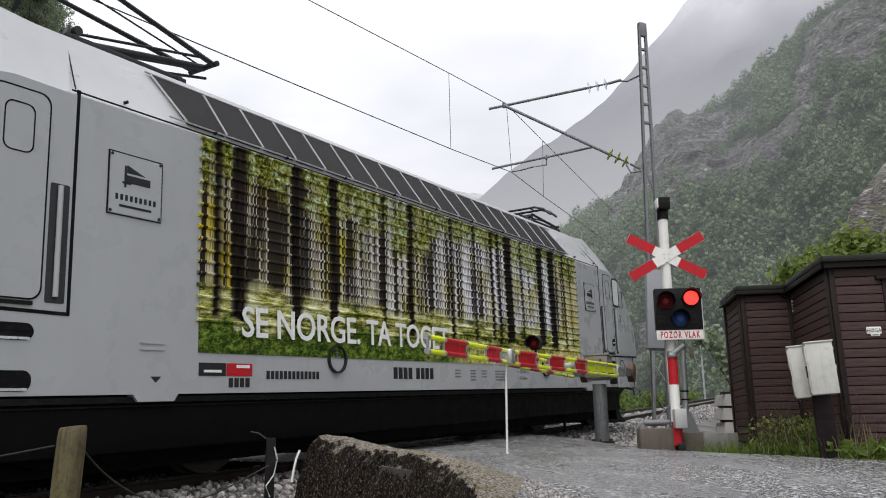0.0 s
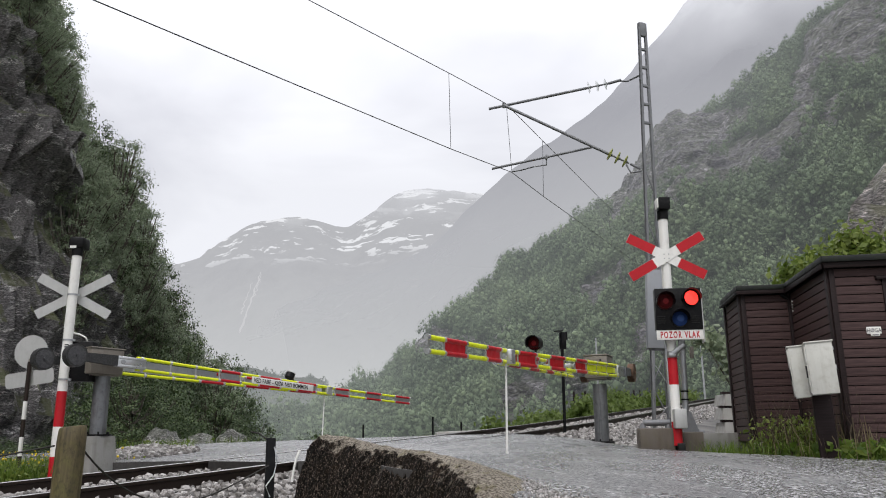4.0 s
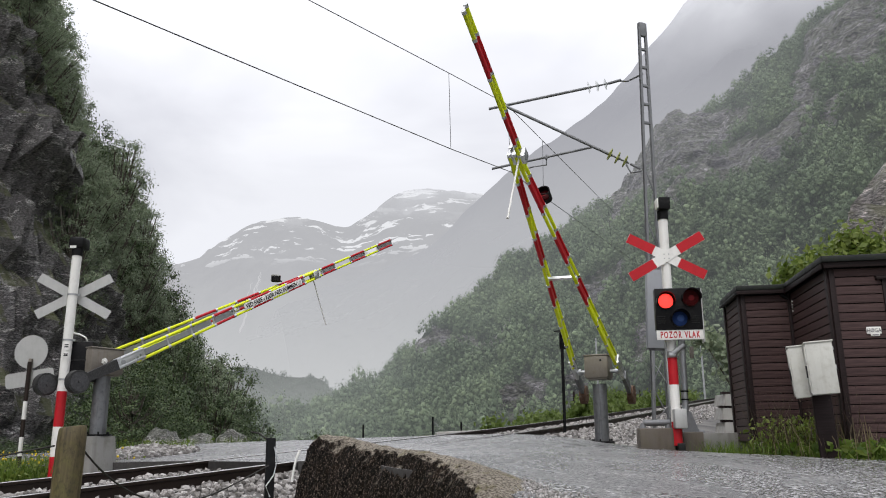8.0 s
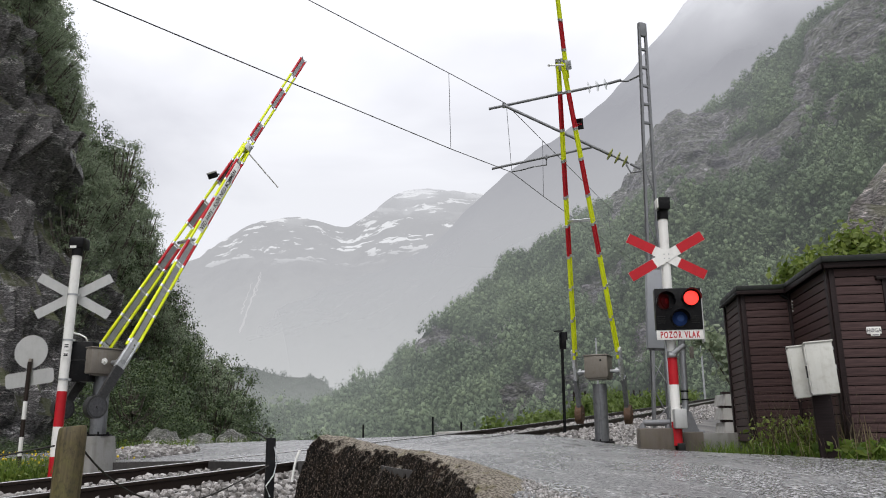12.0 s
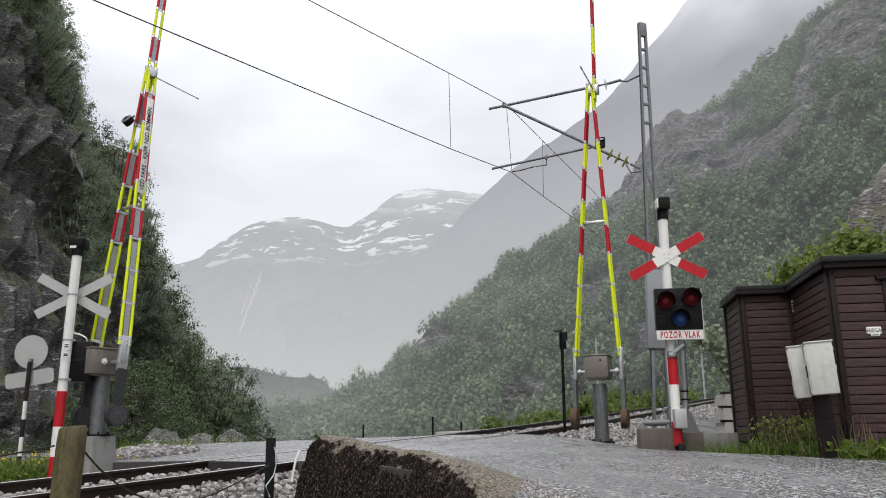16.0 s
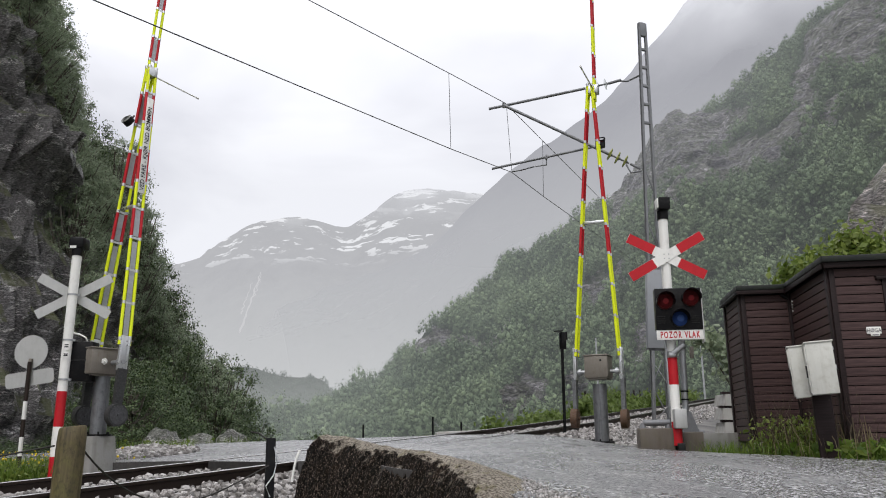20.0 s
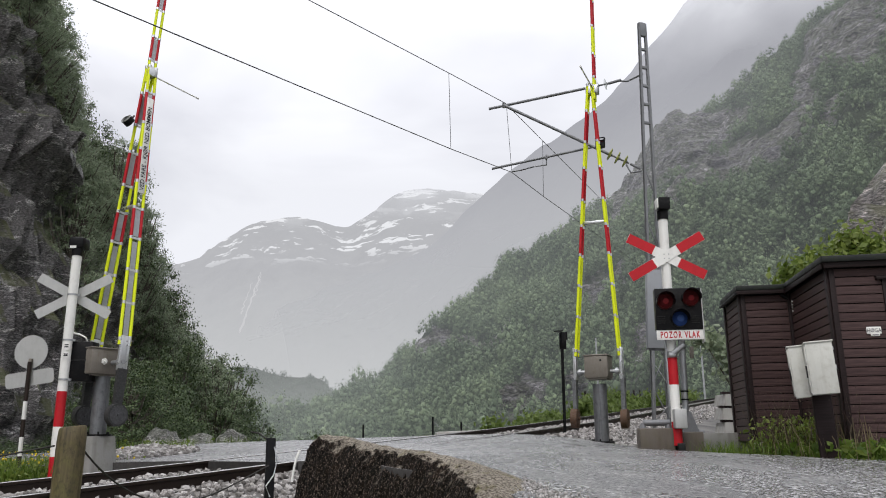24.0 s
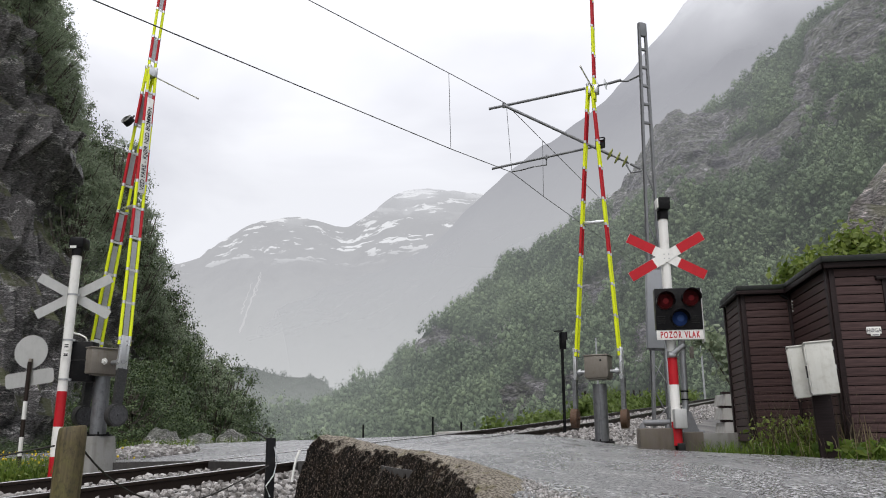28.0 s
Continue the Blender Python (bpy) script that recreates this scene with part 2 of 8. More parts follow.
M_MAST = plain("painted_mast_steel", (0.20, 0.205, 0.215), 0.5, 0.35, 0.2, 5, 60, 0.1, 0.1, (0.1, 0.07, 0.05), 0.3)
M_POSTSTEEL = plain("weathered_steel", (0.20, 0.205, 0.215), 0.45, 0.5, 0.3, 5, 60, 0.15, 0.6, (0.03, 0.028, 0.027), 0.6)
M_ALU = plain("aluminium", (0.62, 0.63, 0.64), 0.35, 0.8, 0.12, 9, 90, 0.08, 0.1, (0.2, 0.2, 0.2), 0.25)
M_RAIL = plain("rail_steel_brown", (0.030, 0.021, 0.017), 0.5, 0.2, 0.4, 5, 70, 0.25, 0.2, (0.03, 0.02, 0.017), 0.5)
M_RAILTOP = plain("rail_head_worn", (0.45, 0.44, 0.43), 0.22, 0.9, 0.15, 7, 90, 0.05)
M_YELLOW = plain("fluorescent_yellow", (0.72, 0.80, 0.02), 0.35, 0.0, 0.08, 7, 70, 0.04, 0.05, (0.25, 0.25, 0.05), 0.15)
M_RED = plain("signal_red", (0.47, 0.016, 0.024), 0.4, 0.0, 0.14, 7, 70, 0.05, 0.1, (0.12, 0.02, 0.02), 0.25)
M_WHITE = plain("white_paint", (0.78, 0.77, 0.74), 0.42, 0.0, 0.08, 5, 70, 0.05, 0.12, (0.3, 0.28, 0.24), 0.25)
M_SIGNBACK = plain("sign_back_grey", (0.46, 0.46, 0.45), 0.5, 0.3, 0.12, 6, 70, 0.06, 0.12, (0.2, 0.2, 0.18), 0.25)
M_BOXGREY = plain("machine_box_bronze", (0.20, 0.18, 0.155), 0.5, 0.25, 0.2, 7, 60, 0.12, 0.2, (0.09, 0.07, 0.05), 0.4)
M_CABINET = plain("cabinet_paint", (0.56, 0.56, 0.52), 0.45, 0.0, 0.08, 5, 60, 0.06, 0.2, (0.2, 0.17, 0.12), 0.35)
M_RUBBER = plain("black_rubber", (0.015, 0.015, 0.015), 0.6, 0.0, 0.2, 20, 120, 0.1)
M_RUST = plain("rusty_iron", (0.11, 0.062, 0.038), 0.7, 0.2, 0.4, 12, 60, 0.5, 0.3, (0.20, 0.19, 0.18), 0.5)
M_WEIGHT = plain("cast_iron_weight", (0.050, 0.050, 0.051), 0.5, 0.3, 0.6, 22, 60, 0.9, 0.3, (0.13, 0.13, 0.125), 0.6)
M_DISCMARK = plain("weight_face", (0.10, 0.10, 0.105), 0.45, 0.3, 0.7, 32, 60, 0.9, 0, (0.02, 0.02, 0.02), 0.8)
M_DOOR = plain("green_door_paint", (0.055, 0.075, 0.05), 0.5, 0.0, 0.2, 4, 60, 0.12, 0.1)
M_INS = plain("insulator_glass", (0.50, 0.52, 0.16), 0.12, 0.0, 0.15, 10, 60, 0.02, coat=0.6)
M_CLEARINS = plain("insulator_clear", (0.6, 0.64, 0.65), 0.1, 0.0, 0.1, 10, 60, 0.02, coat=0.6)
M_WIRE = plain("wire_dark", (0.11, 0.112, 0.118), 0.45, 0.6, 0.2, 10, 60, 0.05)
M_BLUE = plain("blue_lens", (0.012, 0.033, 0.12), 0.4, 0.0, 0.25, 30, 220, 0.4, spec=0.08)
M_REDOFF = plain("dark_red_lens", (0.040, 0.002, 0.003), 0.5, 0.0, 0.3, 30, 240, 0.5, spec=0.05)
M_REDMID = plain("red_lens_centre", (0.12, 0.005, 0.007), 0.45, 0.0, 0.3, 60, 240, 0.5, spec=0.1)
M_BLUEMID = plain("blue_lens_centre", (0.03, 0.07, 0.21), 0.4, 0.0, 0.3, 60, 240, 0.5, spec=0.15)
M_PLATE = plain("grey_cabinet_paint", (0.27, 0.28, 0.30), 0.5, 0.1, 0.08, 4, 60, 0.06, 0.1, (0.15, 0.14, 0.13), 0.2)
M_ROPE = plain("cable_sheath", (0.028, 0.026, 0.024), 0.6, 0.0, 0.3, 20, 200, 0.3)
M_INK = plain("black_lettering", (0.02, 0.02, 0.022), 0.5, 0.0, 0.1, 20, 60, 0.02)
M_INKGREY = plain("grey_lettering", (0.16, 0.16, 0.165), 0.5, 0.0, 0.1, 20, 60, 0.02)
M_SLOGAN = plain("white_lettering", (0.80, 0.81, 0.80), 0.4, 0.0, 0.06, 5, 60, 0.02)


def glowing(name, col, power):
    k = Nodes(name)
    cell = k.ramp(k.cells(55), (0.0, 1.0), (0.75, 0.35))
    return k.done((0.3, 0.01, 0.01), 0.3, emit=k.mix(cell, tuple(c * 0.35 for c in col), col), power=power)


M_LIT = glowing("lit_red_lamp", (1.0, 0.035, 0.025), 3.0)
M_LITSMALL = glowing("lit_red_diodes", (1.0, 0.03, 0.05), 2.0)


def concrete(name, col=(0.30, 0.295, 0.28), moss=0.3, dark=0.4, scale=3.0):
    k = Nodes(name)
    base = k.mix(k.noise(scale, 6, rough=0.65), tuple(c * (1 - dark) for c in col), col)
    stain = k.ramp(k.noise(1.0, 5, k.scaled((scale * 3, scale * 3, scale * 0.5))), (0.45, 0.0), (0.75, 1.0))
    base = k.mix(k.math("MULTIPLY", stain, 0.6), base, (col[0] * 0.34, col[1] * 0.28, col[2] * 0.22))
    green = k.ramp(k.noise(scale * 2.2, 5), (0.52, 0.0), (0.7, 1.0))
    base = k.mix(k.math("MULTIPLY", green, moss), base, (0.07, 0.075, 0.02))
    k.bump(k.noise(scale * 16, 6, rough=0.7), 0.5, 0.02)
    return k.done(base, k.ramp(k.noise(scale * 2, 3), (0.3, 0.45), (0.7, 0.85)))


M_CONC = concrete("weathered_concrete")
M_SLEEPER = concrete("sleeper_concrete", (0.42, 0.41, 0.39), 0.1, 0.3)


def wall_material():
    """Old rough wet concrete, nearly black with pale spots, grit and moss where it faces up."""
    k = Nodes("old_wall_concrete")
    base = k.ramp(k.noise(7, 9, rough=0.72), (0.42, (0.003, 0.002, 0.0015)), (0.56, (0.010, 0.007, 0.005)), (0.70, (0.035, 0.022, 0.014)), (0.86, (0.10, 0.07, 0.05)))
    fleck = k.ramp(k.noise(1.0, 7, k.scaled((58, 58, 40)), 0.85), (0.555, 0.0), (0.59, 0.9))
    base = k.mix(fleck, base, (0.33, 0.26, 0.21))
    pits = k.cells(70)
    base = k.mix(k.ramp(pits, (0.1, 1.0), (0.35, 0.0)), base, (0.03, 0.022, 0.016))
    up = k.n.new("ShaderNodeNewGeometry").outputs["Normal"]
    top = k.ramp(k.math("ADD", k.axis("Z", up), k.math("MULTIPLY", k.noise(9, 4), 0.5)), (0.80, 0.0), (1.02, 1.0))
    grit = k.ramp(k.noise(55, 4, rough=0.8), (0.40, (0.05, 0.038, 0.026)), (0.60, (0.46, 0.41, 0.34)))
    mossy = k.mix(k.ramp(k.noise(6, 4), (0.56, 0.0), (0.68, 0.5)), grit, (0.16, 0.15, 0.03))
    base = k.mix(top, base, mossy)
    k.bump(k.noise(28, 9, rough=0.75), 0.9, 0.05)
    return k.done(base, 0.7, spec=0.12)


M_WALL = wall_material()


def asphalt():
    k = Nodes("wet_asphalt")
    grain = k.cells(70, what="Color")
    g = k.ramp(grain, (0.12, (0.02, 0.02, 0.022)), (0.45, (0.095, 0.095, 0.098)), (0.8, (0.38, 0.377, 0.377)))
    # Pale grains that also paint the sparkle of raindrops into the colour.
    g = k.mix(k.ramp(k.cells(48, what="Color"), (0.79, 0.0), (0.83, 0.85)), g, (0.70, 0.695, 0.69))
    patch = k.ramp(k.noise(0.55, 5, rough=0.6), (0.35, 0.72), (0.65, 1.1))
    base = k.mix(1.0, g, patch, "MULTIPLY")
    wet = k.ramp(k.noise(0.8, 6, k.scaled((1.6, 0.7, 1)), rough=0.6), (0.36, 0.20), (0.52, 0.27), (0.7, 0.34))
    h = k.math("ADD", k.cells(95), k.math("MULTIPLY", k.noise(260, 2), 0.4))
    k.bump(h, 0.6, 0.008)
    return k.done(base, wet, spec=0.5)


M_ASPHALT = asphalt()
# Dark asphalt for side faces: the shadow below the edge put into colour.
M_SHADE_EDGE = plain("shaded_asphalt_edge", (0.035, 0.033, 0.032), 0.7, 0.0, 0.5, 9, 60, 0.8, 0.2, (0.10, 0.09, 0.08), 0.4)


def earth():
    k = Nodes("grass_and_earth")
    a = k.ramp(k.noise(0.35, 6, rough=0.65), (0.35, (0.045, 0.055, 0.02)), (0.5, (0.06, 0.085, 0.022)), (0.68, (0.10, 0.085, 0.055)))
    b = k.ramp(k.noise(14, 6, rough=0.7), (0.3, (0.03, 0.04, 0.012)), (0.7, (0.12, 0.14, 0.05)))
    k.bump(k.noise(30, 6), 0.8, 0.05)
    return k.done(k.mix(0.5, a, b), 0.85)


M_EARTH = earth()


def stone(name, stops, gloss=0.5, scale=60, each_island=True):
    k = Nodes(name)
    col = k.ramp(k.island(), *stops) if each_island else k.ramp(k.noise(1.2, 6), *stops)
    col = k.mix(k.noise(scale, 4, rough=0.7), col, k.mix(1.0, col, (0.45, 0.43, 0.42), "MULTIPLY"))
    k.bump(k.noise(scale * 1.5, 4), 0.4, 0.01)
    return k.done(col, gloss)


M_BALLAST = stone("wet_ballast", ((0.0, (0.10, 0.092, 0.085)), (0.35, (0.24, 0.225, 0.21)), (0.7, (0.42, 0.40, 0.385)), (1.0, (0.60, 0.58, 0.56))), 0.42)


def cliff_rock(name, dark, mid, pale, moss, scale=0.35, mossy=0.6):
    k = Nodes(name)
    tilt = k.n.new("ShaderNodeMapping")
    k.put(tilt.inputs["Vector"], k.co)
    tilt.inputs["Rotation"].default_value = (0.5, 0.35, 0.2)
    tilt.inputs["Scale"].default_value = (1, 1, 3.2)
    lay = k.noise(scale, 9, tilt.outputs["Vector"], 0.68, 0.6)
    base = k.ramp(lay, (0.40, dark), (0.47, mid), (0.53, dark), (0.62, pale))
    grit = k.ramp(k.noise(scale * 9, 8, tilt.outputs["Vector"], 0.8), (0.40, (0.2, 0.2, 0.2)), (0.50, (0.85, 0.85, 0.85)), (0.60, (2.2, 2.2, 2.2)))
    base = k.mix(1.0, base, grit, "MULTIPLY")
    up = k.axis("Z", k.n.new("ShaderNodeNewGeometry").outputs["Normal"])
    grow = k.ramp(k.math("ADD", up, k.math("MULTIPLY", k.noise(scale * 3, 6), 0.8)), (0.78, 0.0), (1.05, mossy))
    base = k.mix(grow, base, moss)
    k.bump(k.noise(scale * 5, 9, tilt.outputs["Vector"], 0.8), 1.0, 0.3)
    return k.done(base, k.ramp(k.noise(scale * 2, 4), (0.35, 0.25), (0.65, 0.55)), spec=0.6)


M_CLIFF = cliff_rock("wet_cliff_rock", (0.13, 0.122, 0.124), (0.30, 0.285, 0.287), (0.66, 0.645, 0.64), (0.14, 0.155, 0.055), 1.5, 0.75)
M_OUTCROP = cliff_rock("lichen_rock", (0.12, 0.11, 0.105), (0.30, 0.27, 0.26), (0.55, 0.51, 0.49), (0.17, 0.18, 0.045), 0.8, 0.4)
M_BOULDER = cliff_rock("boulder_rock", (0.20, 0.20, 0.19), (0.42, 0.41, 0.39), (0.8, 0.79, 0.77), (0.10, 0.12, 0.05), 2.0, 0.35)


def foliage(name, a, b, c, back=0.5):
    k = Nodes(name)
    col = k.ramp(k.island(), (0.0, a), (0.5, b), (1.0, c))
    col = k.mix(k.ramp(k.noise(0.6, 4), (0.35, 0.0), (0.65, 0.6)), col, k.mix(1.0, col, (0.55, 0.6, 0.55), "MULTIPLY"))
    m = k.done(col, 0.45, spec=0.3)
    tr, mx = k.n.new("ShaderNodeBsdfTranslucent"), k.n.new("ShaderNodeMixShader")
    k.put(tr.inputs["Color"], col)
    mx.inputs[0].default_value = back
    k.l.new(k.bsdf.outputs[0], mx.inputs[1])
    k.l.new(tr.outputs[0], mx.inputs[2])
    k.l.new(mx.outputs[0], k.out.inputs["Surface"])
    return m


M_LEAF = foliage("birch_leaves", (0.19, 0.235, 0.155), (0.27, 0.325, 0.21), (0.37, 0.42, 0.29), 0.5)
M_LEAFDARK = foliage("alder_leaves", (0.036, 0.058, 0.026), (0.075, 0.11, 0.046), (0.155, 0.205, 0.09), 0.28)
M_LEAFBRIGHT = foliage("young_leaves", (0.10, 0.15, 0.025), (0.175, 0.235, 0.045), (0.27, 0.32, 0.08))
M_BLADE = foliage("grass_blades", (0.07, 0.12, 0.02), (0.13, 0.21, 0.03), (0.24, 0.30, 0.07))
M_STRAW = foliage("dry_grass", (0.20, 0.16, 0.08), (0.30, 0.25, 0.14), (0.40, 0.35, 0.22))
M_FLOWER = plain("yellow_petals", (0.75, 0.55, 0.02), 0.6, 0.0, 0.2, 30, 60, 0.05)
M_BARK = plain("bark", (0.085, 0.07, 0.058), 0.85, 0.0, 0.5, 5, 40, 0.8, 0.3, (0.3, 0.29, 0.27), 0.25)


def timber(name, col, grain=0.55, wear=0.3, moss=0.0):
    k = Nodes(name)
    g = k.noise(1.0, 6, k.scaled((3, 60, 60)), 0.6)
    base = k.ramp(g, (0.3, tuple(c * (1 - grain) for c in col)), (0.7, tuple(min(1, c * (1 + 0.35 * grain)) for c in col)))
    base = k.mix(k.math("MULTIPLY", k.each(), 0.45), base, k.mix(1.0, base, (0.55, 0.5, 0.52), "MULTIPLY"))
    worn = k.ramp(k.noise(5, 6, k.scaled((1, 8, 3)), 0.7), (0.55, 0.0), (0.8, wear))
    base = k.mix(worn, base, tuple(min(1, c * 2.2 + 0.02) for c in col))
    if moss:
        base = k.mix(k.ramp(k.noise(7, 5), (0.45, 0.0), (0.7, moss)), base, (0.13, 0.12, 0.03))
    k.bump(g, 0.45, 0.004)
    return k.done(base, 0.55, spec=0.15)


M_BOARD = timber("dark_red_stained_boards", (0.080, 0.049, 0.047), 0.5, 0.3)
M_TRIM = timber("dark_brown_trim", (0.024, 0.016, 0.016), 0.4, 0.2)
M_FELT = plain("roof_felt", (0.014, 0.016, 0.015), 0.5, 0.0, 0.4, 5, 60, 0.4, 0, (0.04, 0.05, 0.02), 0.4)


def picture():
    """A printed photograph of a sunlit pine wood: trunks, light between them, heath below."""
    k = Nodes("printed_forest")
    x, z = k.axis("X"), k.axis("Z")
    wob = k.math("MULTIPLY", k.math("SUBTRACT", k.noise(1.0, 2, k.scaled((0.6, 0, 0.9))), 0.5), 0.10)
    along_ = k.math("MULTIPLY", k.math("ADD", k.math("ADD", x, wob), 5.0), 0.1)
    up = k.math("MULTIPLY", k.math("SUBTRACT", z, 1.18), 0.4651)        # 0 at the foot of the print, 1 at its top
    # light between the trunks: gold at both ends, pale lilac in the middle
    gold = k.ramp(along_, (0.05, (0.50, 0.40, 0.02)), (0.30, (0.50, 0.46, 0.05)), (0.55, (0.66, 0.62, 0.34)), (0.86, (0.62, 0.58, 0.30)), (0.92, (0.68, 0.55, 0.06)))
    pale = k.ramp(along_, (0.05, (0.60, 0.55, 0.42)), (0.35, (0.72, 0.70, 0.66)), (0.6, (0.84, 0.83, 0.90)), (0.85, (0.84, 0.86, 0.90)), (0.94, (0.72, 0.66, 0.36)))
    light = k.mix(k.ramp(k.noise(1.0, 5, k.scaled((1.6, 1, 0.9)), 0.7), (0.48, 0.0), (0.60, 1.0)), pale, gold)
    slim = k.math("SUBTRACT", k.noise(1.0, 3, k.scaled((15.0, 0, 0.25)), 0.65), k.ramp(along_, (0.35, 0.0), (0.75, 0.085)))
    col = k.mix(k.ramp(slim, (0.475, 0.0), (0.505, 0.97)), light, (0.012, 0.009, 0.007))
    fine = k.noise(1.0, 2, k.scaled((42.0, 0, 0.6)), 0.6)
    col = k.mix(k.ramp(fine, (0.51, 0.0), (0.56, 0.75)), col, (0.04, 0.03, 0.022))
    # crowns with sky between the leaves
    crown = k.ramp(k.noise(13, 8, rough=0.82), (0.38, (0.004, 0.007, 0.002)), (0.46, (0.05, 0.07, 0.008)), (0.51, (0.30, 0.30, 0.03)), (0.55, (0.50, 0.46, 0.06)), (0.58, (0.34, 0.66, 0.74)), (0.66, (0.88, 0.92, 0.94)))
    top = k.ramp(k.math("ADD", up, k.math("MULTIPLY", k.math("SUBTRACT", k.noise(1.3, 6, rough=0.7), 0.5), 1.5)), (0.76, 0.0), (0.90, 0.9))
    col = k.mix(top, col, crown)
    # meadow: pale bands of light, then heath and bushes
    band = k.ramp(k.noise(1.0, 7, k.scaled((2.6, 1, 11.0)), 0.8), (0.34, (0.008, 0.013, 0.004)), (0.43, (0.06, 0.085, 0.015)), (0.50, (0.40, 0.39, 0.08)), (0.57, (0.76, 0.76, 0.46)), (0.68, (0.88, 0.90, 0.84)))
    field = k.ramp(k.math("ADD", up, k.math("MULTIPLY", k.math("SUBTRACT", k.noise(1.8, 5, rough=0.6), 0.5), 0.25)), (0.26, 1.0), (0.34, 0.0))
    col = k.mix(field, col, band)
    # broad trunks at their places
    def trunks(*spans):
        stops = [(0.0, 0.0)]
        for a, b in spans:
            stops += [(a / 10 + 0.498, 0.0), (a / 10 + 0.501, 1.0), (b / 10 + 0.499, 1.0), (b / 10 + 0.502, 0.0)]
        return k.ramp(along_, *stops)
    broad = k.math("MAXIMUM", trunks((-4.66, -4.57), (-4.42, -4.22), (-3.54, -3.36), (-2.87, -2.72), (-1.80, -1.74), (-1.2, -1.08)),
                   trunks((-0.1, 0.0), (0.62, 0.70), (1.20, 1.29), (1.42, 1.52), (1.70, 1.97)))
    broad = k.math("MAXIMUM", broad, trunks((2.30, 2.36), (2.98, 3.23), (3.50, 3.78), (4.15, 4.23), (4.5, 4.55)))
    stand = k.ramp(k.math("ADD", up, k.math("MULTIPLY", k.noise(2.2, 3), 0.12)), (0.20, 0.0), (0.23, 1.0))
    bark = k.ramp(k.noise(1.0, 5, k.scaled((22, 1, 3)), 0.7), (0.4, (0.004, 0.0035, 0.003)), (0.7, (0.035, 0.026, 0.02)))
    col = k.mix(k.math("MULTIPLY", broad, stand), col, bark)
    tuft = k.noise(11, 9, k.scaled((1, 1, 1.6)), 0.82)
    shady = k.ramp(tuft, (0.34, (0.003, 0.008, 0.002)), (0.47, (0.03, 0.06, 0.010)), (0.56, (0.15, 0.22, 0.03)), (0.68, (0.40, 0.42, 0.08)), (0.82, (0.62, 0.66, 0.45)))
    sunny = k.ramp(tuft, (0.30, (0.012, 0.02, 0.004)), (0.40, (0.16, 0.15, 0.025)), (0.47, (0.58, 0.50, 0.08)), (0.55, (0.80, 0.74, 0.36)), (0.66, (0.88, 0.88, 0.78)))
    heath = k.mix(k.ramp(k.math("ADD", along_, k.math("MULTIPLY", k.math("SUBTRACT", k.noise(0.9, 3), 0.5), 0.5)), (0.42, 0.0), (0.72, 1.0)), shady, sunny)
    low = k.ramp(k.math("ADD", up, k.math("MULTIPLY", k.math("SUBTRACT", k.noise(2.4, 6, rough=0.65), 0.5), 0.35)), (0.11, 1.0), (0.15, 0.0))
    col = k.mix(low, col, heath)
    return k.done(col, 0.5, spec=0.04)


M_PICTURE = picture()


def glass(name, tint, rough=0.03):
    k = Nodes(name)
    return k.done(tint, rough, coat=1.0, spec=0.8)


M_PANE = glass("cab_window_glass", (0.02, 0.022, 0.025))


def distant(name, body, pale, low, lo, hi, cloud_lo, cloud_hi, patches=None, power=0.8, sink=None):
    """Far slopes behind rain: haze painted as emitted colour, lost in cloud at the top."""
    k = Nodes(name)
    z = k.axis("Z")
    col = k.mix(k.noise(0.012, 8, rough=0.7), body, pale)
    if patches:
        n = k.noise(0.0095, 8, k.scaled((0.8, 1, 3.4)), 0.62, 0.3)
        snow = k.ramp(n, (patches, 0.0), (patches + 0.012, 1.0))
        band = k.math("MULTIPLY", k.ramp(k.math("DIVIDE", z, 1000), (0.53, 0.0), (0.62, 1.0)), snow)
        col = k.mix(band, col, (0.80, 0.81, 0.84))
    # Paler emission towards the foot paints the mist.
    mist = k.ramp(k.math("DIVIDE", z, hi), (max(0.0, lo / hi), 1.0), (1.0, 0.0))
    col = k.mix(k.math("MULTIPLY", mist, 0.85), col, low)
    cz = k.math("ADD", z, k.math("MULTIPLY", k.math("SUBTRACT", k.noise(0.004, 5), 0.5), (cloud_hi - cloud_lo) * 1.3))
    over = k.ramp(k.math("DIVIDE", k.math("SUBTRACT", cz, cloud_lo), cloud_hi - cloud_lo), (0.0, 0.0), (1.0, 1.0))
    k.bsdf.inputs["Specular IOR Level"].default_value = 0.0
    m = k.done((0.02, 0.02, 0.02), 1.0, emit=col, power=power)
    tr, mx = k.n.new("ShaderNodeBsdfTransparent"), k.n.new("ShaderNodeMixShader")
    hide = k.math("MULTIPLY", over, 0.9)
    if sink:
        fade = k.ramp(k.math("DIVIDE", z, 1000), (sink[0] / 1000, 1.0), (sink[1] / 1000, 0.0))
        hide = k.math("MAXIMUM", hide, fade)
    k.put(mx.inputs[0], hide)
    k.l.new(k.bsdf.outputs[0], mx.inputs[1])
    k.l.new(tr.outputs[0], mx.inputs[2])
    k.l.new(mx.outputs[0], k.out.inputs["Surface"])
    return m


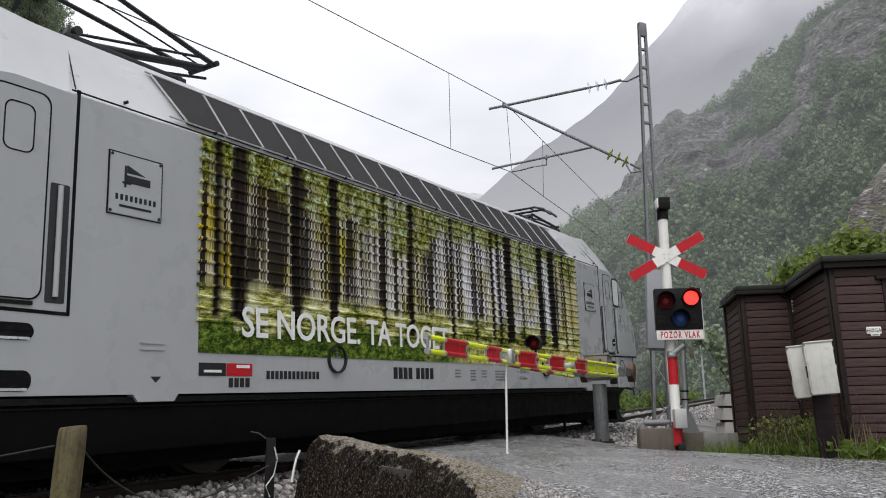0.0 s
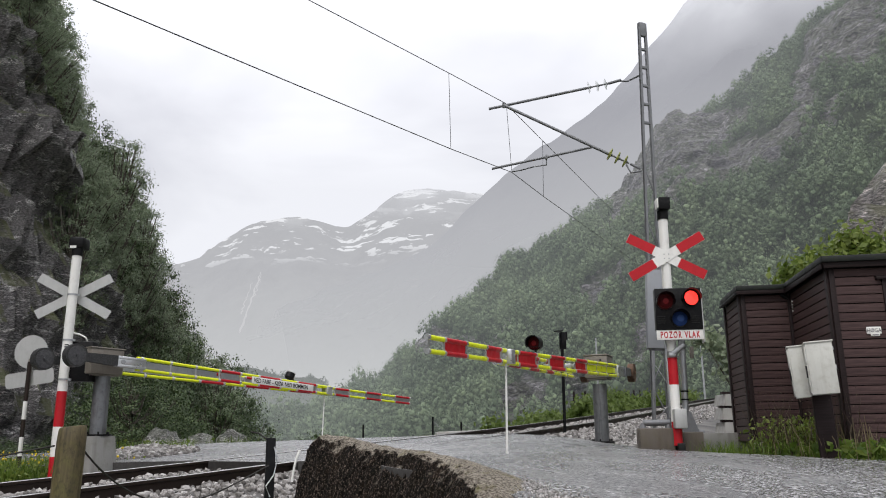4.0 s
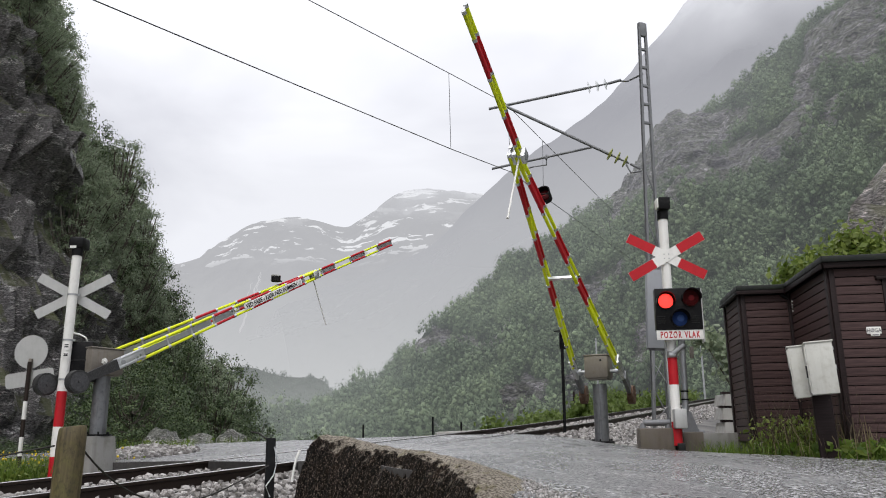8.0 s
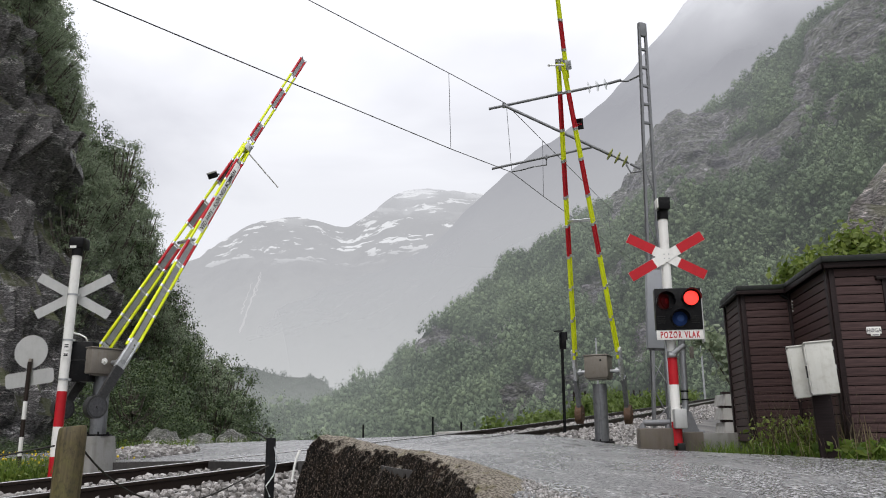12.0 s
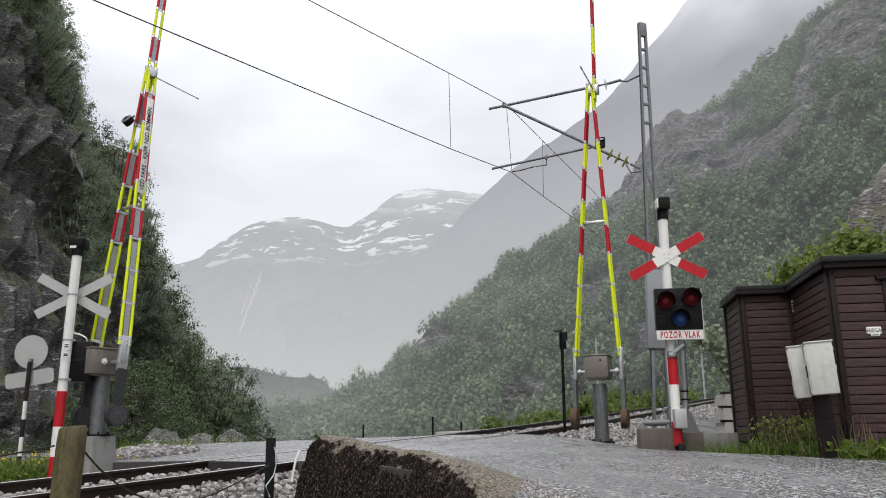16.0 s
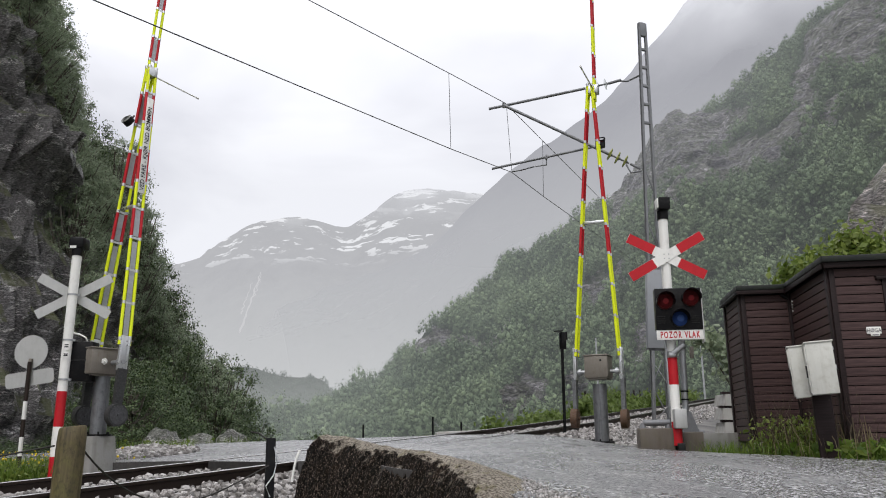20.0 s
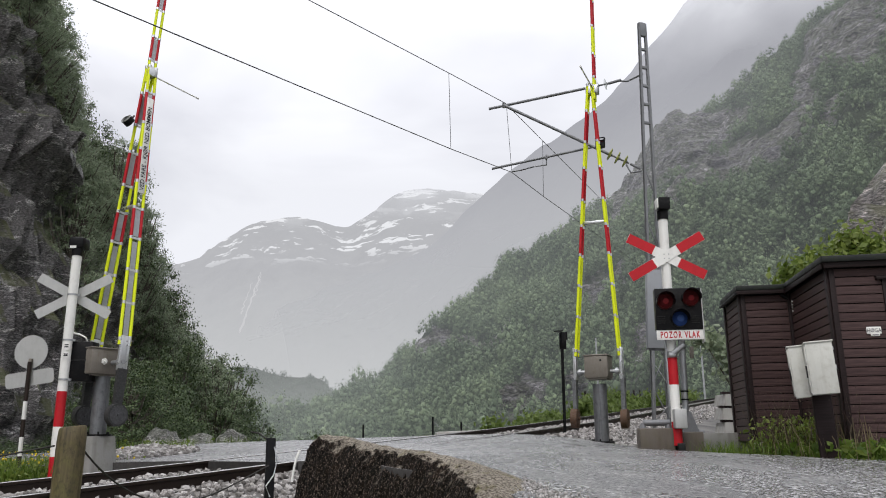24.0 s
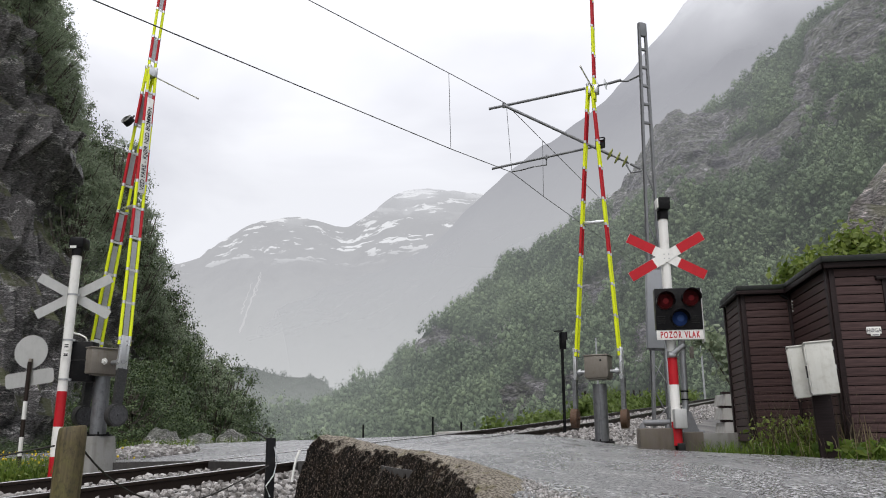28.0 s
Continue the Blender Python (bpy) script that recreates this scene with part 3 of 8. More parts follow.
# Hazy greys that the slopes and the fall give off themselves.
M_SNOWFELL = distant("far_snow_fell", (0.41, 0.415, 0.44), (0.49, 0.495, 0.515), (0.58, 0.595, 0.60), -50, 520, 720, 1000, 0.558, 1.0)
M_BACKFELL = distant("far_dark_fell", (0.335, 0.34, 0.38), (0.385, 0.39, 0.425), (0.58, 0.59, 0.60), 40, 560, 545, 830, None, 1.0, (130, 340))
M_LOWHILL = distant("mist_painted_hill", (0.18, 0.195, 0.19), (0.22, 0.235, 0.23), (0.36, 0.38, 0.375), -5, 46, 5000, 6000, None, 1.0)
M_FALL = distant("far_waterfall", (0.62, 0.63, 0.65), (0.7, 0.7, 0.72), (0.6, 0.6, 0.62), -500, -400, 5000, 6000, None, 0.95)


def haze_glow(k):
    """The grey of rain haze painted as emission, thicker with distance and in the valley's mouth."""
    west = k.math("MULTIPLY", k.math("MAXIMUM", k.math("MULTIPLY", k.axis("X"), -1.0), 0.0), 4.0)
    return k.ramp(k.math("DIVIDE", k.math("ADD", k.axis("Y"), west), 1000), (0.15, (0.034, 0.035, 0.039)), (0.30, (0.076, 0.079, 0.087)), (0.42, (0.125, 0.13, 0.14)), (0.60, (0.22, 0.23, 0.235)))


def hill_rock(name, bare=False):
    k = Nodes(name)
    tilt = k.n.new("ShaderNodeMapping")
    k.put(tilt.inputs["Vector"], k.co)
    tilt.inputs["Rotation"].default_value = (0.3, 0.5, 0.4)
    tilt.inputs["Scale"].default_value = (1, 1, 2.5)
    lay = k.noise(0.055, 10, tilt.outputs["Vector"], 0.72, 0.5)
    col = k.ramp(lay, (0.33, (0.055, 0.053, 0.058)), (0.44, (0.155, 0.146, 0.152)), (0.52, (0.085, 0.088, 0.065)), (0.60, (0.22, 0.208, 0.212)), (0.72, (0.36, 0.35, 0.36)))
    crack = k.ramp(k.noise(0.5, 7, tilt.outputs["Vector"], 0.75, 0.4), (0.40, 0.28), (0.50, 1.0), (0.62, 1.9))
    col = k.mix(1.0, col, crack, "MULTIPLY")
    fern = k.ramp(k.noise(0.16, 7, rough=0.75), (0.54, 0.0), (0.62, 0.75))
    col = k.mix(fern, col, (0.062, 0.08, 0.038))
    at_ = k.n.new("ShaderNodeAttribute")
    at_.attribute_name = "bare"
    turf = k.ramp(k.noise(0.12, 8, rough=0.7), (0.35, (0.018, 0.028, 0.012)), (0.65, (0.045, 0.064, 0.028)))
    if not bare:
        col = k.mix(k.ramp(at_.outputs["Fac"], (0.0, 0.0), (0.12, 1.0)), turf, col)
    k.bump(k.noise(0.32, 9, tilt.outputs["Vector"], 0.78), 1.0, 3.2)
    # The rock emits the haze that lies before it.
    return k.done(col, 0.8, spec=0.25, emit=haze_glow(k), power=1.0)


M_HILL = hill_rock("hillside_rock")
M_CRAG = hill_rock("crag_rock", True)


def far_leaves(name, a, b, c, air=None):
    """Crowns far off: each tree has its own tone, and stands in patches of like kind."""
    k = Nodes(name)
    at_ = k.n.new("ShaderNodeAttribute")
    at_.attribute_name = "tone"
    pick = k.math("ADD", k.math("MULTIPLY", k.island(), 0.28), k.math("MULTIPLY", at_.outputs["Fac"], 0.40))
    pick = k.math("ADD", pick, k.math("MULTIPLY", k.ramp(k.noise(0.03, 5, rough=0.6), (0.36, 0.0), (0.64, 1.0)), 0.3))
    col = k.ramp(pick, (0.0, a), (0.5, b), (1.0, c))
    # Haze is painted into the crowns' emission.
    return k.done(col, 0.6, spec=0.12, emit=air(k) if air else haze_glow(k), power=1.0)


def mist_glow(k):
    """Mist painted as emission, brighter and thicker towards the valley floor."""
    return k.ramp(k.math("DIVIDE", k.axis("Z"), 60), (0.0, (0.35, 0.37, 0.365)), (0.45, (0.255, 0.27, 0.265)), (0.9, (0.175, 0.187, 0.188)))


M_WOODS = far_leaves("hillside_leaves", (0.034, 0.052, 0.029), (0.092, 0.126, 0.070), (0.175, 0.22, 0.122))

# ---- ground: one sheet to the horizon ----
def ground():
    a = np.concatenate([-np.geomspace(3000, 34, 26), np.arange(-30, 45, 0.6), np.geomspace(47, 3000, 26)])
    b = np.concatenate([-np.geomspace(2500, 34, 18), np.arange(-30, 70, 0.6), np.geomspace(72, 3400, 26)])
    pts = np.array([[(x, y, ground_z(x, y)) for x in a] for y in b])
    return tagged(new("ground", grid_mesh("ground", pts, M_EARTH)), "wet grass and earth beside the railway", "ground", kind="structure")


ground()


def strip(name, left, right, z_of, mat, depth, steps, label, category, lift=0.0):
    """A paved strip between two edge lines, with a rim that goes into the ground."""
    n = len(left)
    cols = []
    for i in range(n):
        l, r = Vector(left[i]), Vector(right[i])
        cols.append([l.lerp(r, k / steps) for k in range(steps + 1)])
    pts = np.array([[(q.x, q.y, z_of(q.x, q.y) + lift) for q in c] for c in cols])
    edge0, edge1 = pts[:, :1].copy(), pts[:, -1:].copy()
    edge0[..., 2] -= depth
    edge1[..., 2] -= depth
    pts = np.concatenate([edge0, pts, edge1], 1)
    me = grid_mesh(name, pts, [mat, M_SHADE_EDGE])
    wide = pts.shape[1] - 1
    # Rim columns get the dark colour that stands for their shadow.
    for f in me.polygons:
        if f.index % wide in (0, wide - 1):
            f.material_index = 1
    return tagged(new(name, me), label, category, kind="structure")


def polyline(pts, n):
    """n points evenly along a smooth line through pts."""
    pts = [Vector(p) for p in pts]
    d = [0.0]
    for p, q in zip(pts, pts[1:]):
        d.append(d[-1] + (q - p).length)
    out = []
    for k in range(n):
        t = d[-1] * k / (n - 1)
        i = max(j for j in range(len(d) - 1) if d[j] <= t + 1e-9)
        f = (t - d[i]) / (d[i + 1] - d[i])
        p0, p1, p2, p3 = pts[max(i - 1, 0)], pts[i], pts[i + 1], pts[min(i + 2, len(pts) - 1)]
        out.append(0.5 * ((2 * p1) + (p2 - p0) * f + (2 * p0 - 5 * p1 + 4 * p2 - p3) * f * f + (3 * p1 - p0 - 3 * p2 + p3) * f ** 3))
    return out


def flat(s, p):
    q = tp(s, p)
    return (q.x, q.y, 0)


# near road: from the camera's right up to the rails
near_left = polyline([(0.75, 0.0, 0), (0.38, 4.4, 0), (0.06, 5.7, 0), (-0.58, 6.85, 0), flat(7.55, 5.2), flat(7.45, 6.62)], 60)
near_right = polyline([(16, 2.0, 0), (9.5, 7.3, 0), (5.0, 9.0, 0), (2.9, 10.35, 0), flat(12.4, 4.9), flat(13.3, 6.62)], 60)
strip("road", near_left, near_right, road_z, M_ASPHALT, 0.25, 60, "wet grey asphalt road up to the level crossing", "road", 0.012)
# far road: past the rails, then bending away behind the barrier
far_left = polyline([flat(7.45, 8.25), flat(7.2, 10.5), flat(4.6, 12.6), flat(-6, 14.2), flat(-26, 15.5)], 40)
far_right = polyline([flat(13.4, 8.25), flat(13.0, 11.5), flat(11.6, 15.4), flat(2, 18.3), flat(-24, 19.8)], 40)
strip("road", far_left, far_right, road_z, M_ASPHALT, 0.5, 24, "wet asphalt road beyond the railway", "road")


def crossing_deck():
    """Asphalt infill between and beside the rails, with open flangeways."""
    for name, p0, p1 in (("crossing_infill", CENTRE - 0.645, CENTRE + 0.645), ("crossing_edge", CENTRE - 0.82, CENTRE - 0.79), ("crossing_edge", CENTRE + 0.79, CENTRE + 0.83)):
        bm = bmesh.new()
        n = 24
        for k in range(n):
            s0, s1 = 7.4 + 6.0 * k / n, 7.4 + 6.0 * (k + 1) / n
            c = [tp(s0, p0, -0.004), tp(s1, p0, -0.004), tp(s1, p1, -0.004), tp(s0, p1, -0.004)]
            top = [bm.verts.new(v) for v in c]
            low = [bm.verts.new(v - Vector((0, 0, 0.17))) for v in c]
            bm.faces.new(top)
            # Sides painted dark as shadow.
            for i in range(4):
                bm.faces.new((top[i], top[(i + 1) % 4], low[(i + 1) % 4], low[i])).material_index = 1
        bmesh.ops.remove_doubles(bm, verts=bm.verts, dist=0.0005)
        ob = part(name, bm, [M_ASPHALT, M_SHADE_EDGE])
        tagged(ob, "wet asphalt infill between the crossing rails", "crossing", kind="structure")


crossing_deck()


# ---- far land ----
def lofted(name, crest, foot, rows, cols, bulge, rough, mat, label, category, back=None, seed=0.0, power=1.0):
    """A slope from a foot line up to a crest line, with uneven relief, and a back that falls away."""
    top, low = polyline(crest, cols), polyline(foot, cols)
    pts = np.zeros((rows + 6, cols, 3))
    for j in range(cols):
        for i in range(rows):
            t = i / (rows - 1)
            q = low[j].lerp(top[j], t)
            h = low[j].z + (top[j].z - low[j].z) * (t ** power)
            amp = bulge * math.sin(math.pi * min(1, t * 0.97)) + rough * t
            nz = noise.fractal((q.x / (rough * 9) + seed, q.y / (rough * 9), h / (rough * 9)), 1.0, 2.1, 5)
            ridge = 0.6 * rough * noise.fractal((q.x / rough / 1.5, q.y / rough / 1.5, seed), 0.9, 2.2, 4) * (1 if t < 0.999 else 0.35)
            out = (low[j] - top[j]).normalized()
            pts[i, j] = (q.x + out.x * nz * amp, q.y + out.y * nz * amp, h + ridge)
        for m in range(6):
            t = (m + 1) / 6
            away = (top[j] - low[j]).normalized()
            pts[rows + m, j] = (top[j].x + away.x * (back or 200) * t, top[j].y + away.y * (back or 200) * t, top[j].z - (top[j].z + 30) * t ** 1.5)
    return tagged(new(name, grid_mesh(name, pts, mat)), label, category, kind="structure"), pts[:rows]


HILL_CREST = [(406, 109, 284), (322, 270, 263), (259, 331, 248), (198, 380, 214), (192, 395, 207), (176, 405, 198), (153, 415, 179), (136, 418, 177), (123, 416, 172), (111, 412, 154),
              (98, 400, 133), (89, 396, 122), (77, 392, 113), (58, 384, 100), (41, 376, 88), (31, 368, 81), (24, 360, 68), (7, 340, 54), (-10, 315, 38), (-19, 295, 23), (-29, 275, 15),
              (-36, 255, 8), (-42, 235, 5), (-46, 215, 2)]
HILL_FOOT = [(150, 10, -6), (120, 60, -6), (90, 95, -6), (66, 118, -8), (52, 132, -9), (42, 142, -10), (34, 148, -11), (27, 153, -11),
             (18, 158, -12), (8, 163, -13), (-3, 170, -14), (-18, 172, -16), (-32, 174, -18), (-48, 176, -20)]
# bare rock on the valley side: x, y, z and reach of each band
CRAGS = [(95, 385, 118, 14), (108, 408, 140, 16), (118, 406, 155, 17), (85, 271, 85, 7), (109, 344, 121, 15), (123, 369, 144, 15), (132, 358, 147, 13), (106, 297, 105, 10),
         (121, 302, 115, 10), (125, 280, 112, 8), (134, 277, 117, 7), (136, 257, 111, 5), (169, 323, 166, 13), (176, 316, 170, 13), (184, 308, 171, 13),
         (43, 366, 80, 9), (52, 370, 89, 9), (17, 267, 36, 7), (3, 286, 30, 8), (-5, 295, 25, 9), (52, 258, 51, 6.5), (19, 197, 9, 6.5), (31, 191, 14, 4), (52, 199, 29, 5.5),
         (97, 345, 111, 13), (82, 340, 95, 9), (113, 292, 103, 8), (119, 385, 151, 12)]


def bareness(x, y, z):
    """Above 0 where the valley side is bare rock."""
    d = min(math.hypot((x - a - (y - b) * a / b) / (1.25 * r), (y - b) / (2.8 * r)) for a, b, c, r in CRAGS)
    n = noise.fractal((x / 16 + z / 30, y / 30, z / 9), 0.8, 2.1, 5)
    return 1.0 - d + 0.55 * n


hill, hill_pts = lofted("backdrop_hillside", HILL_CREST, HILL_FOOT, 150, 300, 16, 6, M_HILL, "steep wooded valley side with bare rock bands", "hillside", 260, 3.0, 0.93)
# broken relief on the bare bands
for v in hill.data.vertices:
    b_ = smooth(-0.05, 0.3, bareness(*v.co))
    if b_ > 0 and v.co.z > -5:
        n_ = noise.fractal((v.co.x / 14, v.co.y / 14 + v.co.z / 20, v.co.z / 7), 0.7, 2.1, 5)
        n_ += 0.5 * noise.noise(noise.voronoi((v.co.x / 5, v.co.y / 9, v.co.z / 4 + v.co.x / 11))[1][0] * 3.7)
        v.co += Vector((-0.3, -0.9, 0.2)) * (3.6 * n_ * b_)
bare_at = hill.data.attributes.new("bare", "FLOAT", "POINT")
bare_at.data.foreach_set("value", np.array([bareness(*v.co) for v in hill.data.vertices], dtype=np.float32))
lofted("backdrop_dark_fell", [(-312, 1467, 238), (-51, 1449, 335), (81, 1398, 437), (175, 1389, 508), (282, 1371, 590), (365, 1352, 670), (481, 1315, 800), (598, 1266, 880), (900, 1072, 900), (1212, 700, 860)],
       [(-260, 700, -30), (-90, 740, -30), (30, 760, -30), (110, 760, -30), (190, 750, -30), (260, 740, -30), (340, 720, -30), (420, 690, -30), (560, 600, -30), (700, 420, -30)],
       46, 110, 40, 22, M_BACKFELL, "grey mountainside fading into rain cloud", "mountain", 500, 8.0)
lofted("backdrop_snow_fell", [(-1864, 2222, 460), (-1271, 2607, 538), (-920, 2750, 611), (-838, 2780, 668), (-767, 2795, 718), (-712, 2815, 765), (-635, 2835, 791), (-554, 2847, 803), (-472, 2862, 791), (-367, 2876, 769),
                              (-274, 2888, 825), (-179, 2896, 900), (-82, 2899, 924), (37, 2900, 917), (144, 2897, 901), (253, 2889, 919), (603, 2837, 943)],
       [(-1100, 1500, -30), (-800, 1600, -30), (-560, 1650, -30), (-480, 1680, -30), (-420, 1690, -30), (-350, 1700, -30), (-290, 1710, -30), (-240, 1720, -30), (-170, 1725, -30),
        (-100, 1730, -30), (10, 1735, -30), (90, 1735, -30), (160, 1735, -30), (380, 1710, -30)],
       60, 190, 60, 14, M_SNOWFELL, "far mountain with summer snow patches and painted rain haze", "mountain", 500, 5.0, 0.85)
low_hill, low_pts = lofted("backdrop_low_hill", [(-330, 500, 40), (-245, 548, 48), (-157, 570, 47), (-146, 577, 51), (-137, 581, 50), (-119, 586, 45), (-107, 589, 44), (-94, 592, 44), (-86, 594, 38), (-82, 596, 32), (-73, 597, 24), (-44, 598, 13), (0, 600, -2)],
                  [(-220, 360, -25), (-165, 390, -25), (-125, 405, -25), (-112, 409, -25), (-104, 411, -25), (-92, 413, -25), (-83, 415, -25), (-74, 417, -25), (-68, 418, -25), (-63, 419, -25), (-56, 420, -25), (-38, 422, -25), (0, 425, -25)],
                  30, 110, 8, 3, M_LOWHILL, "wooded hill in the valley, paled by painted mist", "hill", 120, 2.0)


def waterfall():
    """A thin broken fall on the far mountain."""
    bm = bmesh.new()
    r = random.Random(4)
    for x0, x1, z0, z1, w in ((-538, -514, 478, 262, 3.4), (-549, -534, 440, 320, 1.6), (-533, -521, 470, 380, 1.6)):
        pts, rr = [], []
        for k in range(22):
            t = k / 21
            z = z0 + (z1 - z0) * t
            pts.append((x0 + (x1 - x0) * t + r.uniform(-3, 3), 2325 - (497 - z) * 1.42, z))
            rr.append(w * r.uniform(0.45, 1.0) * (0.6 + 0.5 * t))
        pipe(bm, pts, rr, 5)
    tagged(part("waterfall", bm, M_FALL), "thin white waterfall on the far mountainside", "waterfall", kind="structure")


waterfall()


# ---- the cliff on the far side of the line ----
def foot_p(s):
    return 22.5 + 0.60 * max(0.0, s - 14.7) + 0.05 * min(0, s)


def cliff_top(s):
    return float(np.interp(s, [-30, 0, 10, 14, 16.5, 20, 26, 34, 44, 60], [36, 33, 27, 21, 16, 11.5, 6.5, 2.5, 0.6, 0.2]))


def cliff_at(s, q):
    """A place on the cliff: s along the line, q behind its foot."""
    lip = 19.5 - 7.5 * smooth(20, 42, s) + bend(s)
    base = GRADE * min(90, s) - 1.34 - (0.42 + 0.25 * smooth(20, 42, s)) * max(0.0, foot_p(s) - lip)
    rise = cliff_top(s) * (0.7 * smooth(-0.5, 3.2, q) + 0.3 * smooth(3.2, 9, q)) + 0.30 * max(0, q - 9) * smooth(46, 22, s)
    p = tp(s, foot_p(s) + q)
    return Vector((p.x, p.y, base + rise))


def cliff():
    reach = np.concatenate([np.linspace(-95, -7, 26), np.linspace(-6, 34, 300), np.linspace(35, 65, 22)])
    rows, cols = 190, len(reach)
    pts = np.zeros((rows, cols, 3))
    for j in range(cols):
        s = float(reach[j])
        for i in range(rows):
            q = -1.5 + 30 * (i / (rows - 1)) ** 1.5
            c = cliff_at(s, q)
            k = smooth(-0.5, 1.5, q) * smooth(60, 40, s)
            big = noise.fractal((c.x * 0.16, c.y * 0.16, c.z * 0.16), 0.8, 2.2, 6)
            crag = noise.hetero_terrain((c.x * 0.35, c.y * 0.35, c.z * 0.7), 0.8, 2.1, 6, 0.6)
            d = tp(0, -1) - tp(0, 0)
            # ledges that slant down towards the valley, with broken overhangs
            run = (c.z + 0.95 * s + 1.1 * noise.fractal((c.x * 0.22, c.y * 0.22, c.z * 0.22), 0.8, 2.1, 4)) / 2.9
            ledge = (run % 1.0) ** 1.6
            # blocks broken along joints, in two sizes
            slant = c.z * 0.8 + 0.35 * s
            b1 = noise.voronoi((c.x * 0.62, c.y * 0.62, slant * 0.75))[1][0]
            b2 = noise.voronoi((c.x * 1.9, c.y * 1.9, slant * 2.1))[1][0]
            small = 1.3 * noise.noise(b1 * 5.3) + 0.55 * noise.noise(b2 * 7.7)
            fine = noise.fractal((c.x * 2.1, c.y * 2.1, c.z * 1.5), 0.6, 2.1, 5)
            off = k * (0.6 * big + 0.3 * crag + 0.8 * ledge + 0.85 * small + 0.42 * fine)
            pts[i, j] = (c.x + d.x * off, c.y + d.y * off, c.z + 0.4 * k * big)
    return pts, tagged(new("cliff", grid_mesh("cliff", pts, M_CLIFF, False)), "dark wet rock cliff with mossy ledges", "cliff", kind="structure")


cliff_pts, cliff_ob = cliff()

# ---- railway track ----
def along(s, p, v=0.0):
    """A place on the curving line: p is measured from the centre line."""
    k = (bend(s + 0.05) - bend(s - 0.05)) / 0.1
    return tp(s, CENTRE + bend(s) + p, v)


def rail(side):
    prof = [(-0.07, -0.172), (0.07, -0.172), (0.07, -0.160), (0.012, -0.145), (0.010, -0.045), (0.036, -0.034), (0.036, -0.006), (0.028, 0.0), (-0.028, 0.0), (-0.036, -0.006), (-0.036, -0.034), (-0.010, -0.045), (-0.012, -0.145), (-0.07, -0.160)]
    bm = bmesh.new()
    stations = [-260, -180, -120, -80, -50, -30, -20, -10, 0, 5, 10, 14] + [14 + 2.0 * k for k in range(1, 24)] + [70, 85]
    rows = [[bm.verts.new(along(s, side * 0.7535 + a, b)) for a, b in prof] for s in stations]
    n = len(prof)
    for a, b in zip(rows, rows[1:]):
        for k in range(n):
            f = bm.faces.new((a[k], a[(k + 1) % n], b[(k + 1) % n], b[k]))
            f.material_index = 1 if k in (6, 7, 8) else 0
    return bm


track = thing("railway_track", Matrix.Identity(4), "single railway track of rusty rails on concrete sleepers", "railway track", kind="structure")
for side in (-1, 1):
    part("rail", rail(side), [M_RAIL, M_RAILTOP], track)
bm = bmesh.new()
prism(bm, [(-1.25, -0.30), (1.25, -0.30), (1.25, -0.19), (1.0, -0.172), (-1.0, -0.172), (-1.25, -0.19)], "x", -0.13, 0.13)
SLEEPER_MESH = finish(bm, "sleeper", M_SLEEPER)
for k in range(-14, 75):
    s = 0.6 * k
    if 7.3 < s < 13.5:
        continue
    a, b = along(s, 0), along(s + 0.1, 0)
    m = Matrix.Translation(a) @ Matrix.Rotation(math.atan2(b.y - a.y, b.x - a.x), 4, "Z") @ Matrix.Rotation(-math.atan(GRADE), 4, "Y")
    piece("sleeper", SLEEPER_MESH, track, m)


def stones(name, places, size, mat, label, seed, squash=0.7):
    rng = np.random.default_rng(seed)
    n = len(places)
    sc = size * rng.uniform(0.55, 1.35, (n, 1)) * rng.uniform(0.65, 1.2, (n, 3))
    tv = ICO_V * np.random.default_rng(5).uniform(0.75, 1.2, (12, 1))
    me = scatter(name, tv, ICO_F, places, sc, turns(rng, n), mat)
    return tagged(new(name, me), label, "stones", kind="stuff")


def ballast_bed():
    rng = np.random.default_rng(11)
    pl = []
    for lo, hi, dens in ((-3, 7.35, 270), (13.45, 24, 160), (24, 46, 50)):
        n = int((hi - lo) * 5.0 * dens)
        for s, o in zip(rng.uniform(lo, hi, n), rng.uniform(-3.1 if hi < 10 else -2.45, 2.15, n)):
            e = abs(o)
            v = -0.125 if e < 1.15 else -0.125 - 0.16 * (e - 1.15)
            if abs(e - 0.7535) < 0.085:
                continue
            q = along(s, o, v + rng.uniform(-0.03, 0.02))
            pl.append(q)
    stones("ballast", [tuple(q) for q in pl], 0.036, M_BALLAST, "wet grey and white railway ballast stones", 3, 0.6)
    bm = bmesh.new()
    st = [-260, -120, -60, -30] + [-20 + 2 * k for k in range(53)]
    prof = [(-3.6, -0.50), (-2.4, -0.33), (-1.2, -0.15), (1.2, -0.15), (2.3, -0.34), (2.8, -0.42)]
    rows = [[bm.verts.new(along(s, a, b)) for a, b in prof] for s in st]
    for a, b in zip(rows, rows[1:]):
        for k in range(len(prof) - 1):
            bm.faces.new((a[k], a[k + 1], b[k + 1], b[k]))
    tagged(part("track_bed", bm, M_BEDFINE), "bed of fine crushed stone under the track", "track bed", kind="structure")


M_BEDFINE = stone("crushed_stone", ((0.35, (0.04, 0.037, 0.034)), (0.5, (0.10, 0.094, 0.088)), (0.65, (0.19, 0.18, 0.17))), 0.6, 40, False)
ballast_bed()


